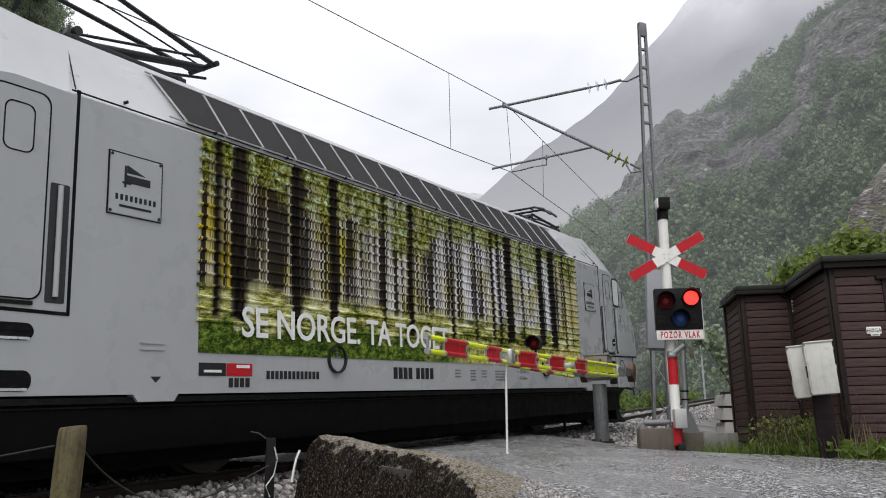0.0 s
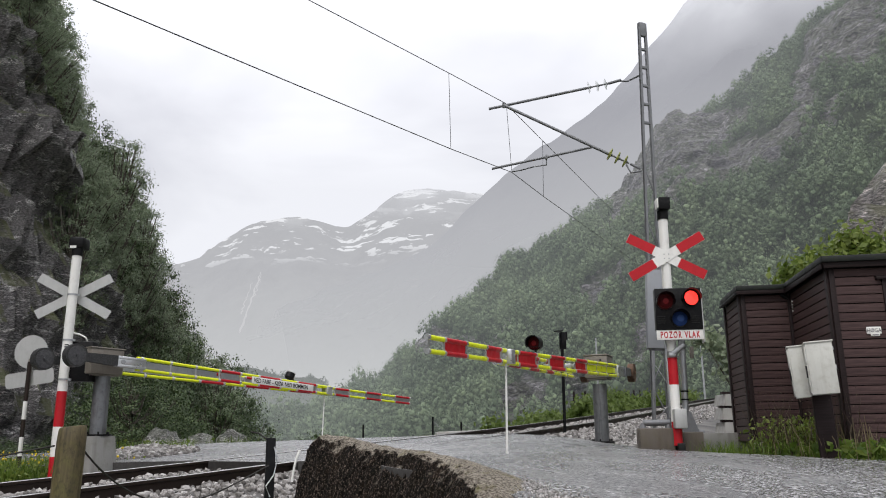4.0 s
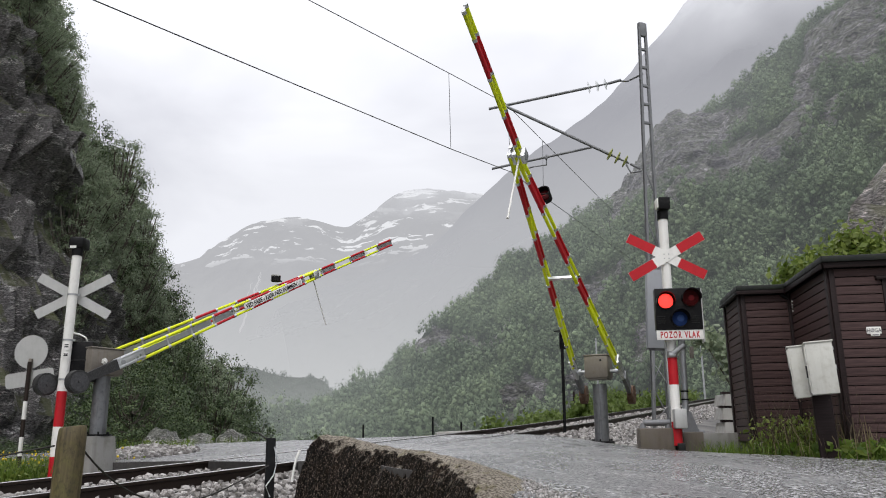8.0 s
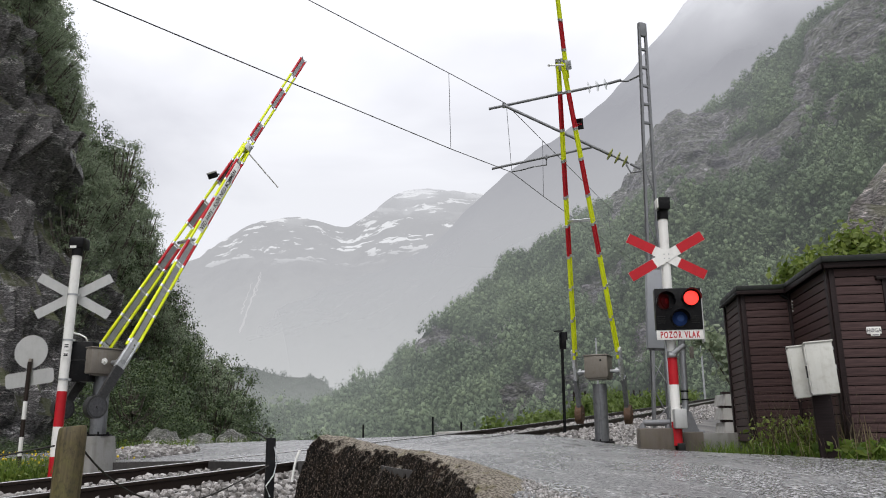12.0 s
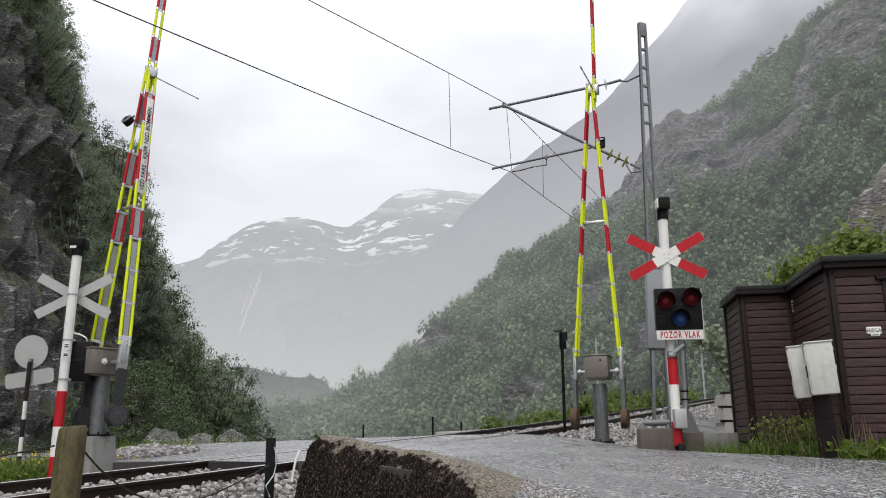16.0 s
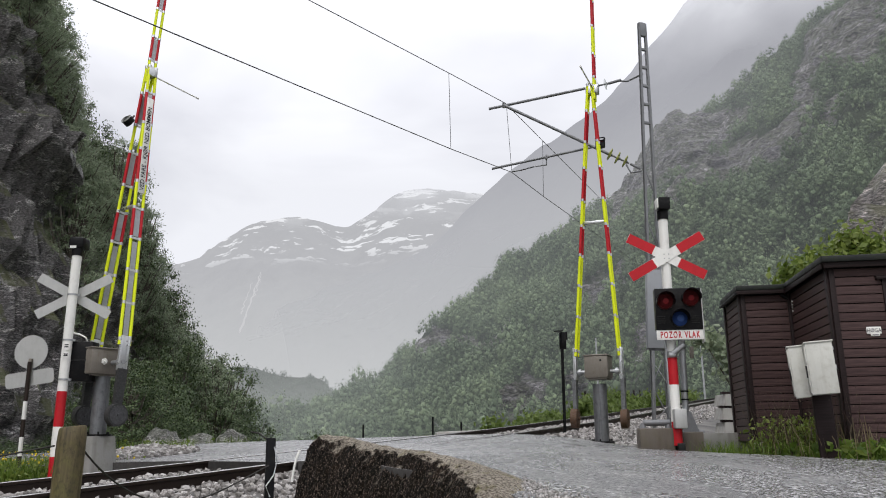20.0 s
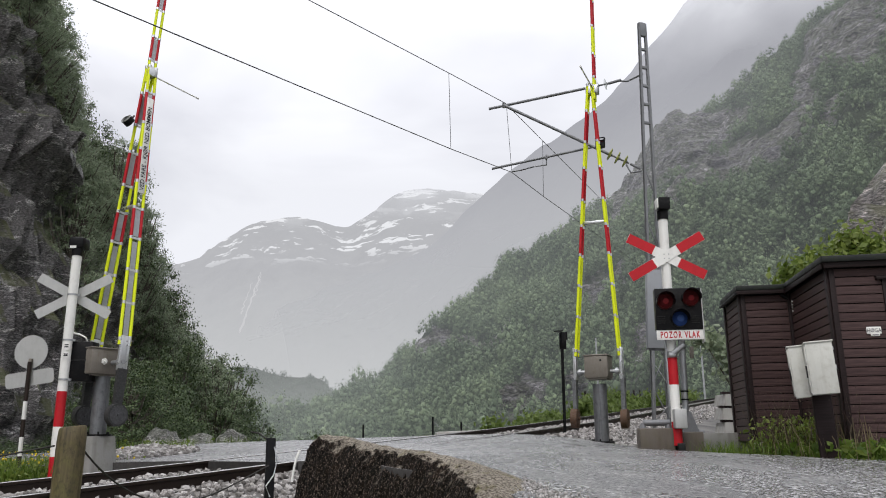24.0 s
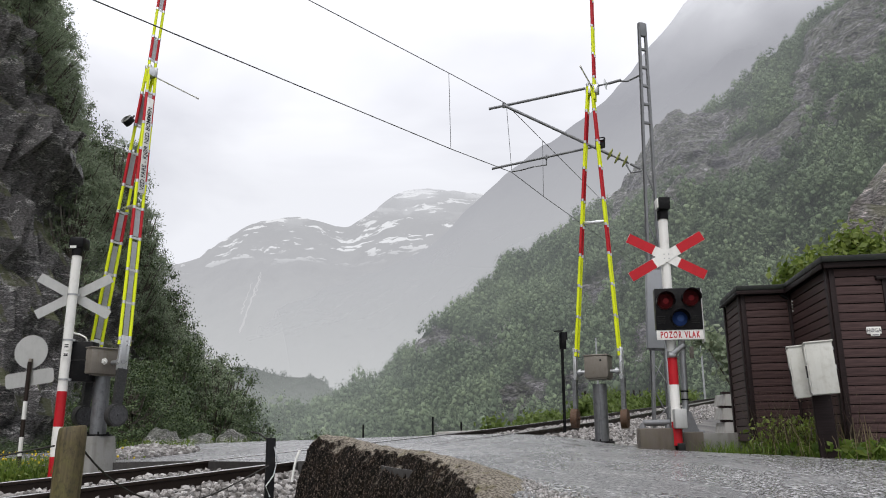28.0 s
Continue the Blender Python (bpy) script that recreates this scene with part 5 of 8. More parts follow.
M_BROWNCONC = concrete("brown_stained_concrete", (0.15, 0.125, 0.10), 0.2, 0.6, 4.0)


def signal():
    s = thing("crossing_signal", pose(2.99, 10.5, 0.42, 0, 0.4, 0), "white and red crossing signal with crossed boards and red lamps", "railway signal")
    striped_post(s, 0.10, 3.3, 0.063, ((M_RED, 0.40), (M_WHITE, 0.87), (M_RED, 1.23), (M_WHITE, 3.18)))
    bm = bmesh.new()
    box(bm, (0, -0.06, 3.30), (0.145, 0.19, 0.16), 0.006)
    rod(bm, (0, 0, 3.1), (0, 0, 3.22), 0.075, n=20)
    part("bell", bm, M_BLACK, s, "black box on top of the post")
    bm = bmesh.new()
    box(bm, (-0.085, -0.05, 3.31), (0.02, 0.13, 0.13), 0.004)
    part("bell_side", bm, M_WHITE, s)
    cross_boards(s, pose(-0.005, -0.075, 2.570, 0, 0, -4))
    at = pose(0.075, -0.17, 1.77, 0, 0.0, -8)
    bm = bmesh.new()
    box(bm, (0, 0.05, 0.07), (0.59, 0.16, 0.55), 0.012, at)
    head = part("signal_head", bm, M_BLACK, s, "black three-lamp signal head")
    bm = bmesh.new()
    box(bm, (0.30, 0.05, -0.02), (0.012, 0.17, 0.70), 0.0, at)
    part("side_plate", bm, M_SIGNBACK, head)
    bm = bmesh.new()
    box(bm, (0, 0.0, -0.267), (0.59, 0.03, 0.128), 0.003, at)
    board = part("word_board", bm, M_WHITE, head, "white board with red words")
    lettering("words", "POZOR VLAK", 0.118, M_RED, board, at @ pose(0, -0.017, -0.308), 0.001, "red capital letters", "CENTER", 0.56, 1.32, 0.0025)
    lamps = []
    for name, x, z in (("left", -0.165, 0.165), ("right", 0.16, 0.20), ("blue", 0.005, -0.065)):
        c = Vector((x, -0.032, z))
        bm = bmesh.new()
        n = 26
        ring = lambda r, y, lo, hi: [bm.verts.new(at @ Vector((x + r * math.cos(radians(lo + (hi - lo) * i / n)), y, z + r * math.sin(radians(lo + (hi - lo) * i / n))))) for i in range(n + 1)]
        a, b, c2, d = ring(0.118, -0.02, -20, 200), ring(0.122, -0.19, -5, 185), ring(0.114, -0.19, -5, 185), ring(0.110, -0.02, -20, 200)
        for p, q in ((a, b), (b, c2), (c2, d)):
            for i in range(n):
                bm.faces.new((p[i], p[i + 1], q[i + 1], q[i]))
        part("hood", bm, M_BLACK, head)
        bm = bmesh.new()
        rod(bm, at @ Vector((x, -0.03, z)), at @ Vector((x, -0.055, z)), 0.108, n=28)
        part("lamp_seat", bm, M_BLACK, head)
        if name == "blue":
            bm = bmesh.new()
            rod(bm, at @ Vector((x, -0.055, z)), at @ Vector((x, -0.070, z)), 0.096, 0.07, n=28)
            lens = part("blue_lens", bm, M_BLUE, head, "unlit blue lens")
            bm = bmesh.new()
            rod(bm, at @ Vector((x + 0.01, -0.070, z + 0.005)), at @ Vector((x + 0.01, -0.078, z + 0.005)), 0.045, 0.02, n=20)
            part("lens_centre", bm, M_BLUEMID, lens)
        else:
            q = at @ Vector((x, -0.085, z))
            lamps.append(lamp_disc("red_lamp", 0.094, head, None, tuple(q), M_LIT, M_REDOFF, -8))
    for i in range(4):
        for x in (-0.225, 0.205):
            bm = bmesh.new()
            box(bm, (x, -0.034, -0.03 - 0.028 * i), (0.10, 0.012, 0.009), 0, at)
            part("louvre", bm, M_RUBBER, head)
    bm = bmesh.new()
    box(bm, (-0.068, 0.02, 0.95), (0.02, 0.05, 1.0), 0.004)
    part("conduit", bm, M_STEEL, s, "flat grey conduit along the post")
    bm = bmesh.new()
    rod(bm, (0.0, -0.07, 1.27), (0.13, -0.12, 1.38), 0.035, n=16)
    rod(bm, (-0.06, -0.06, 1.25), (0.03, -0.07, 1.25), 0.032, n=16)
    rod(bm, (0, 0, 1.22), (0, 0, 1.30), 0.072, n=20)
    box(bm, (0.10, -0.07, 1.45), (0.05, 0.05, 0.16), 0.006)
    part("bracket", bm, M_STEEL, s)
    bm = bmesh.new()
    box(bm, (0.02, -0.10, 0.435), (0.16, 0.12, 0.25), 0.02)
    part("junction_box", bm, M_SIGNBACK, s, "small grey junction box on the post")
    bm = bmesh.new()
    box(bm, (0.02, 0.0, 0.08), (0.09, 0.22, 0.10), 0.01)
    part("foot", bm, M_RUBBER, s)
    # concrete footings and a cable pipe beside it
    f = thing("signal_footing", pose(2.75, 10.66, 0.43, 0, 0, -6), "low weathered concrete footing beside the signal", "footing")
    bm = bmesh.new()
    box(bm, (0, 0, 0.14), (0.44, 0.34, 0.34), 0.02)
    part("block", bm, M_BROWNCONC, f)
    bm = bmesh.new()
    rod(bm, (-0.14, 0.05, 0.38), (0.2, 0.05, 0.38), 0.04, n=14)
    rod(bm, (-0.14, 0.05, 0.38), (-0.15, 0.05, 0.29), 0.03, 0.05, n=10)
    rod(bm, (0.18, 0.05, 0.38), (0.18, 0.05, 0.29), 0.03, 0.05, n=10)
    part("foot_tube", bm, M_MAST, f, "short steel tube on two feet")
    f = thing("signal_footing", pose(3.24, 10.74, 0.40, 0, 0, -6), "dark concrete footing under the cable pipe", "footing")
    bm = bmesh.new()
    box(bm, (0, 0, 0.13), (0.26, 0.34, 0.32), 0.02)
    part("block", bm, M_BROWNCONC, f)
    f = thing("cable_pipe", pose(3.26, 11.0, 0.36, 0, 1.0, 0), "grey steel cable pipe on a flared foot", "pipe")
    bm = bmesh.new()
    rod(bm, (0, 0, 0.1), (0, 0, 1.75), 0.045, n=16)
    part("tube", bm, M_STEEL, f)
    bm = bmesh.new()
    prism(bm, [(-0.06, 0.62), (0.05, 0.60), (0.19, 0.24), (0.19, 0.16), (-0.08, 0.16)], "y", -0.06, 0.06)
    part("foot_plate", bm, M_MAST, f)
    for z in (0.75, 0.86, 1.45):
        bm = bmesh.new()
        rod(bm, (0, 0, z), (0, 0, z + 0.02), 0.055, n=16)
        part("clamp", bm, M_BLACK, f)
    bm = bmesh.new()
    box(bm, (0.13, 0, 1.4), (0.05, 0.05, 0.16), 0.008)
    part("tag", bm, M_BOXGREY, f)
    return s, lamps


signal_thing, signal_lamps = signal()


def far_signal():
    s = thing("crossing_signal", pose(-5.33, 11.2, 0.12, 0, 0.6, 0), "back of a white and red crossing signal with grey crossed boards", "railway signal")
    striped_post(s, 0.0, 3.2, 0.066, ((M_RED, 0.32), (M_WHITE, 0.72), (M_RED, 1.20), (M_WHITE, 3.14)))
    bm = bmesh.new()
    rod(bm, (0, 0, 3.13), (0, 0, 3.25), 0.075, n=20)
    box(bm, (0.0, 0.04, 3.32), (0.21, 0.24, 0.16), 0.02)
    part("bell", bm, M_BLACK, s, "black box on top of the post")
    bm = bmesh.new()
    box(bm, (-0.03, -0.085, 3.25), (0.09, 0.006, 0.035))
    part("bell_label", bm, M_WHITE, s)
    cross_boards(s, pose(-0.01, 0.075, 2.555, 0, 0, 8), True)
    bm = bmesh.new()
    box(bm, (0.20, 0.14, 1.62), (0.30, 0.22, 0.56), 0.015)
    head = part("signal_head", bm, M_BLACK, s, "black signal head seen from behind")
    bm = bmesh.new()
    box(bm, (0.20, 0.03, 1.64), (0.28, 0.012, 0.02))
    part("rear_bar", bm, M_RUBBER, head)
    bm = bmesh.new()
    for z, h2 in ((1.82, 0.10), (1.70, 0.08)):
        box(bm, (0.03, -0.075, z), (0.085, 0.006, h2))
    plate = part("number_plate", bm, M_WHITE, s, "small white plate with illegible bars")
    bm = bmesh.new()
    for z in (1.84, 1.81, 1.71, 1.69):
        box(bm, (0.03, -0.079, z), (0.055, 0.003, 0.016))
    part("bars", bm, M_INK, plate)
    bm = bmesh.new()
    pipe(bm, [(0.05, 0.02, 2.02), (0.14, 0.04, 2.0), (0.22, 0.06, 1.96), (0.25, 0.08, 1.90), (0.20, 0.10, 1.84), (0.16, 0.12, 1.80)], 0.012, 8)
    part("cable", bm, M_WHITE, s, "white cable loop")
    for z in (1.35, 1.90, 2.55):
        bm = bmesh.new()
        rod(bm, (0, 0, z), (0, 0, z + 0.025), 0.072, n=18)
        box(bm, (0.085, 0, z + 0.012), (0.04, 0.03, 0.03))
        part("clamp", bm, M_STEEL, s)
    d = thing("round_sign", pose(-6.175, 11.9, 0.2, 0, 0, 0), "back of a round sign with a plate below it", "road sign")
    for i, (z0, z1, mt) in enumerate(((0.0, 0.24, M_RAIL), (0.24, 0.51, M_WHITE), (0.51, 0.76, M_RAIL), (0.76, 1.02, M_WHITE), (1.02, 1.60, M_RAIL))):
        bm = bmesh.new()
        rod(bm, (0, 0, z0), (0, 0, z1), 0.03, n=14)
        part("post", bm, mt, d)
    bm = bmesh.new()
    rod(bm, (-0.02, 0.045, 1.755), (-0.02, 0.053, 1.755), 0.248, n=48)
    part("disc", bm, M_SIGNBACK, d, "round grey sign back")
    bm = bmesh.new()
    prism(bm, rounded(-0.36, 0.36, 1.25, 1.47, 0.05), "y", 0.045, 0.051)
    bmesh.ops.rotate(bm, verts=bm.verts, cent=(0, 0, 1.35), matrix=Matrix.Rotation(radians(-9), 3, "Y"))
    part("plate", bm, M_SIGNBACK, d, "grey rectangular plate")
    bm = bmesh.new()
    box(bm, (0, 0.02, 1.42), (0.045, 0.05, 0.46), 0.005)
    part("holder", bm, M_BOXGREY, d)


far_signal()

# ---- overhead line ----
def mast():
    m = thing("catenary_mast", pose(4.13, 15.5, 0.55, 0, 1.42, 20), "tapered grey lattice steel mast of the overhead line", "mast")
    H = 8.75
    half = lambda z: 0.150 - 0.098 * z / H
    for sx in (-1, 1):
        bm = bmesh.new()
        foot, head = Vector((sx * half(0), 0, 0)), Vector((sx * half(H), 0, H))
        d = head - foot
        mm = Matrix.Translation((foot + head) / 2) @ d.to_track_quat("Z", "Y").to_matrix().to_4x4()
        box(bm, (0, 0, 0), (0.055, 0.010, d.length), 0, mm)
        box(bm, (0.0235, 0.026, 0), (0.008, 0.042, d.length), 0, mm)
        box(bm, (-0.0235, 0.026, 0), (0.008, 0.042, d.length), 0, mm)
        part("leg", bm, M_MAST, m)
    z = 6.45
    while z < H - 0.2:
        bm = bmesh.new()
        box(bm, (0, 0.0, z), (2 * half(z), 0.05, 0.055), 0.004)
        part("batten", bm, M_MAST, m)
        z += 0.42
    bm = bmesh.new()
    box(bm, (0, 0, H - 0.15), (2 * half(H) + 0.03, 0.07, 0.32), 0.006)
    part("cap", bm, M_MAST, m)
    for i in range(10):
        z0, e = 0.5 + 0.56 * i, 1 if i % 2 else -1
        bm = bmesh.new()
        rod(bm, (-e * half(z0), 0.03, z0), (e * half(z0 + 0.5), 0.03, z0 + 0.5), 0.014, n=6)
        part("brace", bm, M_MAST, m)
    bm = bmesh.new()
    box(bm, (0.0, 0, 0.10), (0.62, 0.4, 0.08), 0.01)
    rod(bm, (-0.25, -0.2, 0.16), (0.75, -0.25, 0.16), 0.05, n=12)
    part("base_plate", bm, M_MAST, m)
    f = thing("mast_footing", pose(4.13, 15.5, 0.20), "concrete footing under the overhead line mast", "footing")
    bm = bmesh.new()
    box(bm, (0, 0, 0.12), (0.75, 0.6, 0.5), 0.02)
    part("block", bm, M_CONC, f)
    return m


mast()


def insulator(bm, a, b, n, r, mi=0):
    a, b = Vector(a), Vector(b)
    rod(bm, a, b, 0.02, n=8, mi=1)
    for k in range(n):
        c = a.lerp(b, (k + 0.5) / n)
        d = (b - a).normalized() * 0.018
        rod(bm, c - d * 0.4, c + d * 0.4, r, r * 0.92, n=24, mi=mi)
        rod(bm, c + d * 0.4, c + d * 1.5, r * 0.62, r * 0.30, n=16, mi=mi)
        rod(bm, c + d * 1.5, c + d * 2.6, 0.035, n=12, mi=1)


def cantilever():
    c = thing("cantilever", Matrix.Identity(4), "steel cantilever with insulators that holds the overhead wires", "cantilever")
    top0, top1 = Vector((1.03, 16.24, 7.64)), Vector((3.70, 15.95, 8.10))
    head = Vector((1.51, 16.7, 7.94))
    lowi = Vector((4.10, 15.62, 6.02))
    upi = Vector((4.28, 15.56, 8.12))
    tip = Vector((1.36, 16.19, 7.70))
    bm = bmesh.new()
    rod(bm, top0, top0.lerp(top1, 0.80), 0.030, n=12)
    part("top_tube", bm, M_MAST, c)
    bm = bmesh.new()
    e = tip.lerp(lowi, 0.78)
    rod(bm, tip, e, 0.033, n=12)
    part("strut", bm, M_MAST, c)
    bm = bmesh.new()
    r0, r1 = Vector((1.07, 16.30, 6.28)), Vector((3.18, 15.95, 6.62))
    rod(bm, r0, r1, 0.027, n=12)
    part("registration_tube", bm, M_MAST, c)
    bm = bmesh.new()
    d0, d1 = r0.lerp(r1, 0.55) + Vector((0, 0, -0.02)), Vector((1.53, 16.65, 6.33))
    pipe(bm, [d0, d0 + Vector((0.0, 0.02, -0.15)), d0 + Vector((-0.25, 0.06, -0.17)), d1 + Vector((0.2, 0, 0.03)), d1], 0.016, 8)
    part("steady_arm", bm, M_MAST, c)
    bm = bmesh.new()
    insulator(bm, top0.lerp(top1, 0.78), top0.lerp(top1, 0.98), 3, 0.125)
    part("insulator", bm, [M_CLEARINS, M_MAST], c, "three clear glass insulator discs")
    bm = bmesh.new()
    insulator(bm, tip.lerp(lowi, 0.76), tip.lerp(lowi, 0.92), 3, 0.135)
    part("insulator", bm, [M_INS, M_MAST], c, "three yellowish glass insulator discs")
    bm = bmesh.new()
    rod(bm, top0.lerp(top1, 0.97), top1.lerp(upi, 0.3), 0.03, n=10)
    pipe(bm, [top1.lerp(upi, 0.2), top1.lerp(upi, 0.5) + Vector((0, 0, -0.07)), upi], 0.022, 8)
    part("mast_bracket", bm, M_MAST, c)
    bm = bmesh.new()
    rod(bm, tip.lerp(lowi, 0.93), lowi, 0.028, n=10)
    pipe(bm, [tip.lerp(lowi, 0.9) + Vector((0, 0, -0.06)), lowi + Vector((-0.2, 0, -0.09)), lowi + Vector((0.02, 0, -0.05))], 0.02, 8)
    part("mast_bracket", bm, M_MAST, c)
    bm = bmesh.new()
    box(bm, tip, (0.07, 0.05, 0.12), 0.006)
    part("clamp", bm, M_MAST, c)
    bm = bmesh.new()
    box(bm, r0.lerp(r1, 0.55), (0.05, 0.05, 0.1), 0.006)
    part("clamp", bm, M_MAST, c)
    return tip


cantilever()


def wire(name, pts, r, label):
    bm = bmesh.new()
    pipe(bm, pts, r, 6)
    return tagged(part(name, bm, M_WIRE), label, "wire")


reg = Vector((1.53, 16.66, 6.32))
hang = Vector((1.40, 16.22, 7.76))
c_left = [tp(-40, 7.9, 5.3), tp(-10, 7.85, 5.38), tp(5.28, 7.8, 5.38), tp(8.35, 7.7, 5.42), tp(12.95, 7.54, 5.49)]
wire("contact_wire", c_left + [reg, tp(18.36, 8.0, 5.70), tp(29.43, 9.1, 5.46), tp(60, 14, 5.4)], 0.0085, "dark overhead contact wire above the track")
m_left = [tp(-40, 7.6, 6.6), tp(-20, 7.5, 6.9), tp(0, 7.5, 6.6), tp(8.7, 7.5, 6.79), tp(12.85, 7.46, 7.02)]
wire("messenger_wire", m_left + [hang, tp(17.9, 7.73, 7.02), tp(28.75, 9.1, 6.74), tp(60, 14, 6.9)], 0.0082, "dark carrying wire above the contact wire")


def dropper(a, b):
    wire("dropper", [a, b], 0.0055, "thin hanger between the two overhead wires")


dropper(tp(12.85, 7.46, 7.02), tp(12.95, 7.54, 5.49))
dropper(hang.lerp(tp(17.9, 7.73, 7.02), 0.02), reg + Vector((0, 0, 0.05)))
dropper(tp(17.9, 7.73, 7.02), tp(18.36, 8.0, 5.70))
dropper(tp(25.3, 8.7, 6.78), tp(25.5, 8.75, 5.5))
dropper(tp(0, 7.5, 6.6), tp(0, 7.82, 5.38))


# ---- small line-side things ----
def lineside():
    p = thing("lineside_post", pose(2.36, 16.0, 0.72, 0, 0.6, 25), "thin black post with a slim hooded marker on top", "post")
    bm = bmesh.new()
    rod(bm, (0, 0, 0), (0, 0, 1.95), 0.032, n=10)
    part("pole", bm, M_BLACK, p)
    bm = bmesh.new()
    box(bm, (0.02, 0, 1.80), (0.11, 0.10, 0.34), 0.01)
    box(bm, (0.05, -0.02, 1.985), (0.14, 0.12, 0.02), 0, Matrix.Rotation(radians(-4), 4, "Y"))
    box(bm, (0.09, 0, 1.9), (0.03, 0.1, 0.16), 0.005)
    part("marker", bm, M_BLACK, p)
    # grey box fixed low on the mast
    b = thing("relay_cabinet", pose(3.69, 14.5, 0.5, 0, 3.0, 0), "flat light grey steel cabinet on one leg by the mast", "cabinet")
    bm = bmesh.new()
    box(bm, (0.13, 0, 2.42), (0.42, 0.14, 1.46), 0.008)
    part("body", bm, M_PLATE, b)
    bm = bmesh.new()
    box(bm, (0.03, 0, 0.80), (0.05, 0.05, 1.82), 0.006)
    leg = part("leg", bm, M_MAST, b)
    bm = bmesh.new()
    rod(bm, (0.0, 0, 0.35), (0.36, 0, 0.75), 0.012, n=6)
    part("brace", bm, M_MAST, leg)
    bm = bmesh.new()
    rod(bm, (0.02, 0, 1.45), (0.36, 0, 0.95), 0.008, n=6)
    part("stay", bm, M_STEEL, leg)
    bm = bmesh.new()
    box(bm, (0.12, 0, 1.67), (0.34, 0.05, 0.03))
    part("shelf", bm, M_MAST, leg)
    # low bridge edge with posts, far side of the crossing
    e = thing("bridge_kerb", pose(0.55, 19.0, 0.30, 0, -2.0, 8), "low pale concrete kerb beyond the crossing", "kerb")
    bm = bmesh.new()
    box(bm, (0, 0, 0.22), (1.5, 0.35, 0.55), 0.03)
    part("block", bm, M_SLEEPER, e)
    for x, y, h in ((-0.30, 20.6, 0.85), (0.42, 20.6, 0.72), (-2.2, 22.0, 0.7)):
        f = thing("fence_post", pose(x, y, 0.30), "thin dark steel fence post by the bridge kerb", "post", "bridge fence posts")
        bm = bmesh.new()
        rod(bm, (0, 0, -0.3), (0, 0, h), 0.025, n=8)
        part("upright", bm, M_BLACK, f)
    wire("fence_wire", [(-0.30, 20.6, 1.05), (-0.1, 20.5, 0.85), (0.15, 20.4, 0.72)], 0.008, "bent fence wire by the bridge kerb")
    wire("fence_wire", [(0.42, 20.6, 0.98), (0.8, 20.4, 0.75), (1.4, 20.2, 0.7)], 0.008, "bent fence wire by the bridge kerb")
    # stack of concrete blocks
    r = random.Random(3)
    g = "stacked concrete blocks"
    for row in range(3):
        for k in range(2 if row < 2 else 2):
            t = thing("concrete_block", pose(5.90 + 0.30 * k + r.uniform(-0.03, 0.03), 17.0 + 0.1 * k, 0.66 + 0.285 * row, 0, r.uniform(-2, 2), r.uniform(-6, 6)), "grey concrete block stacked with timber battens", "block", g)
            bm = bmesh.new()
            prism(bm, [(-0.16, 0), (0.16, 0), (0.11, 0.235), (-0.11, 0.235)], "y", -0.3, 0.3)
            part("block", bm, M_SLEEPER, t)
            bm = bmesh.new()
            box(bm, (0, -0.2, 0.26), (0.34, 0.1, 0.05))
            part("batten", bm, M_TRIM, t)
    t = thing("concrete_slab", pose(4.32, 12.6, 0.38, 0, 0, -6), "long low concrete slab beside the track", "slab")
    bm = bmesh.new()
    box(bm, (0, 0, 0.16), (0.70, 0.3, 0.28), 0.02)
    part("slab", bm, M_CONC, t)
    # fence in the distance along the line
    for k in range(13):
        s = 40 + 2.6 * k
        q = along(s, 5.4)
        f = thing("fence_post", pose(q.x, q.y, q.z - 0.5), "dark wooden fence post along the far side of the line", "post", "far fence posts")
        bm = bmesh.new()
        rod(bm, (0, 0, -0.3), (0, 0, 1.35), 0.06, n=7)
        part("upright", bm, M_TRIM, f)
    # far telegraph poles and a small gallery mouth at the hill's foot
    for s, o, h in ((62, 9, 6.0), (66, 1.0, 7)):
        q = along(s, o)
        f = thing("line_pole", pose(q.x, q.y, q.z - 0.8), "slim grey pole by the distant track", "pole", "far poles")
        bm = bmesh.new()
        rod(bm, (0, 0, 0), (0, 0, h), 0.09, 0.06, n=8)
        part("pole", bm, M_STEEL, f)


lineside()

# ---- the wooden shed: a deep part and a shallow part under one flat roof ----
SHED = pose(4.315, 11.4, 0.0, 0, 0, -9.0)


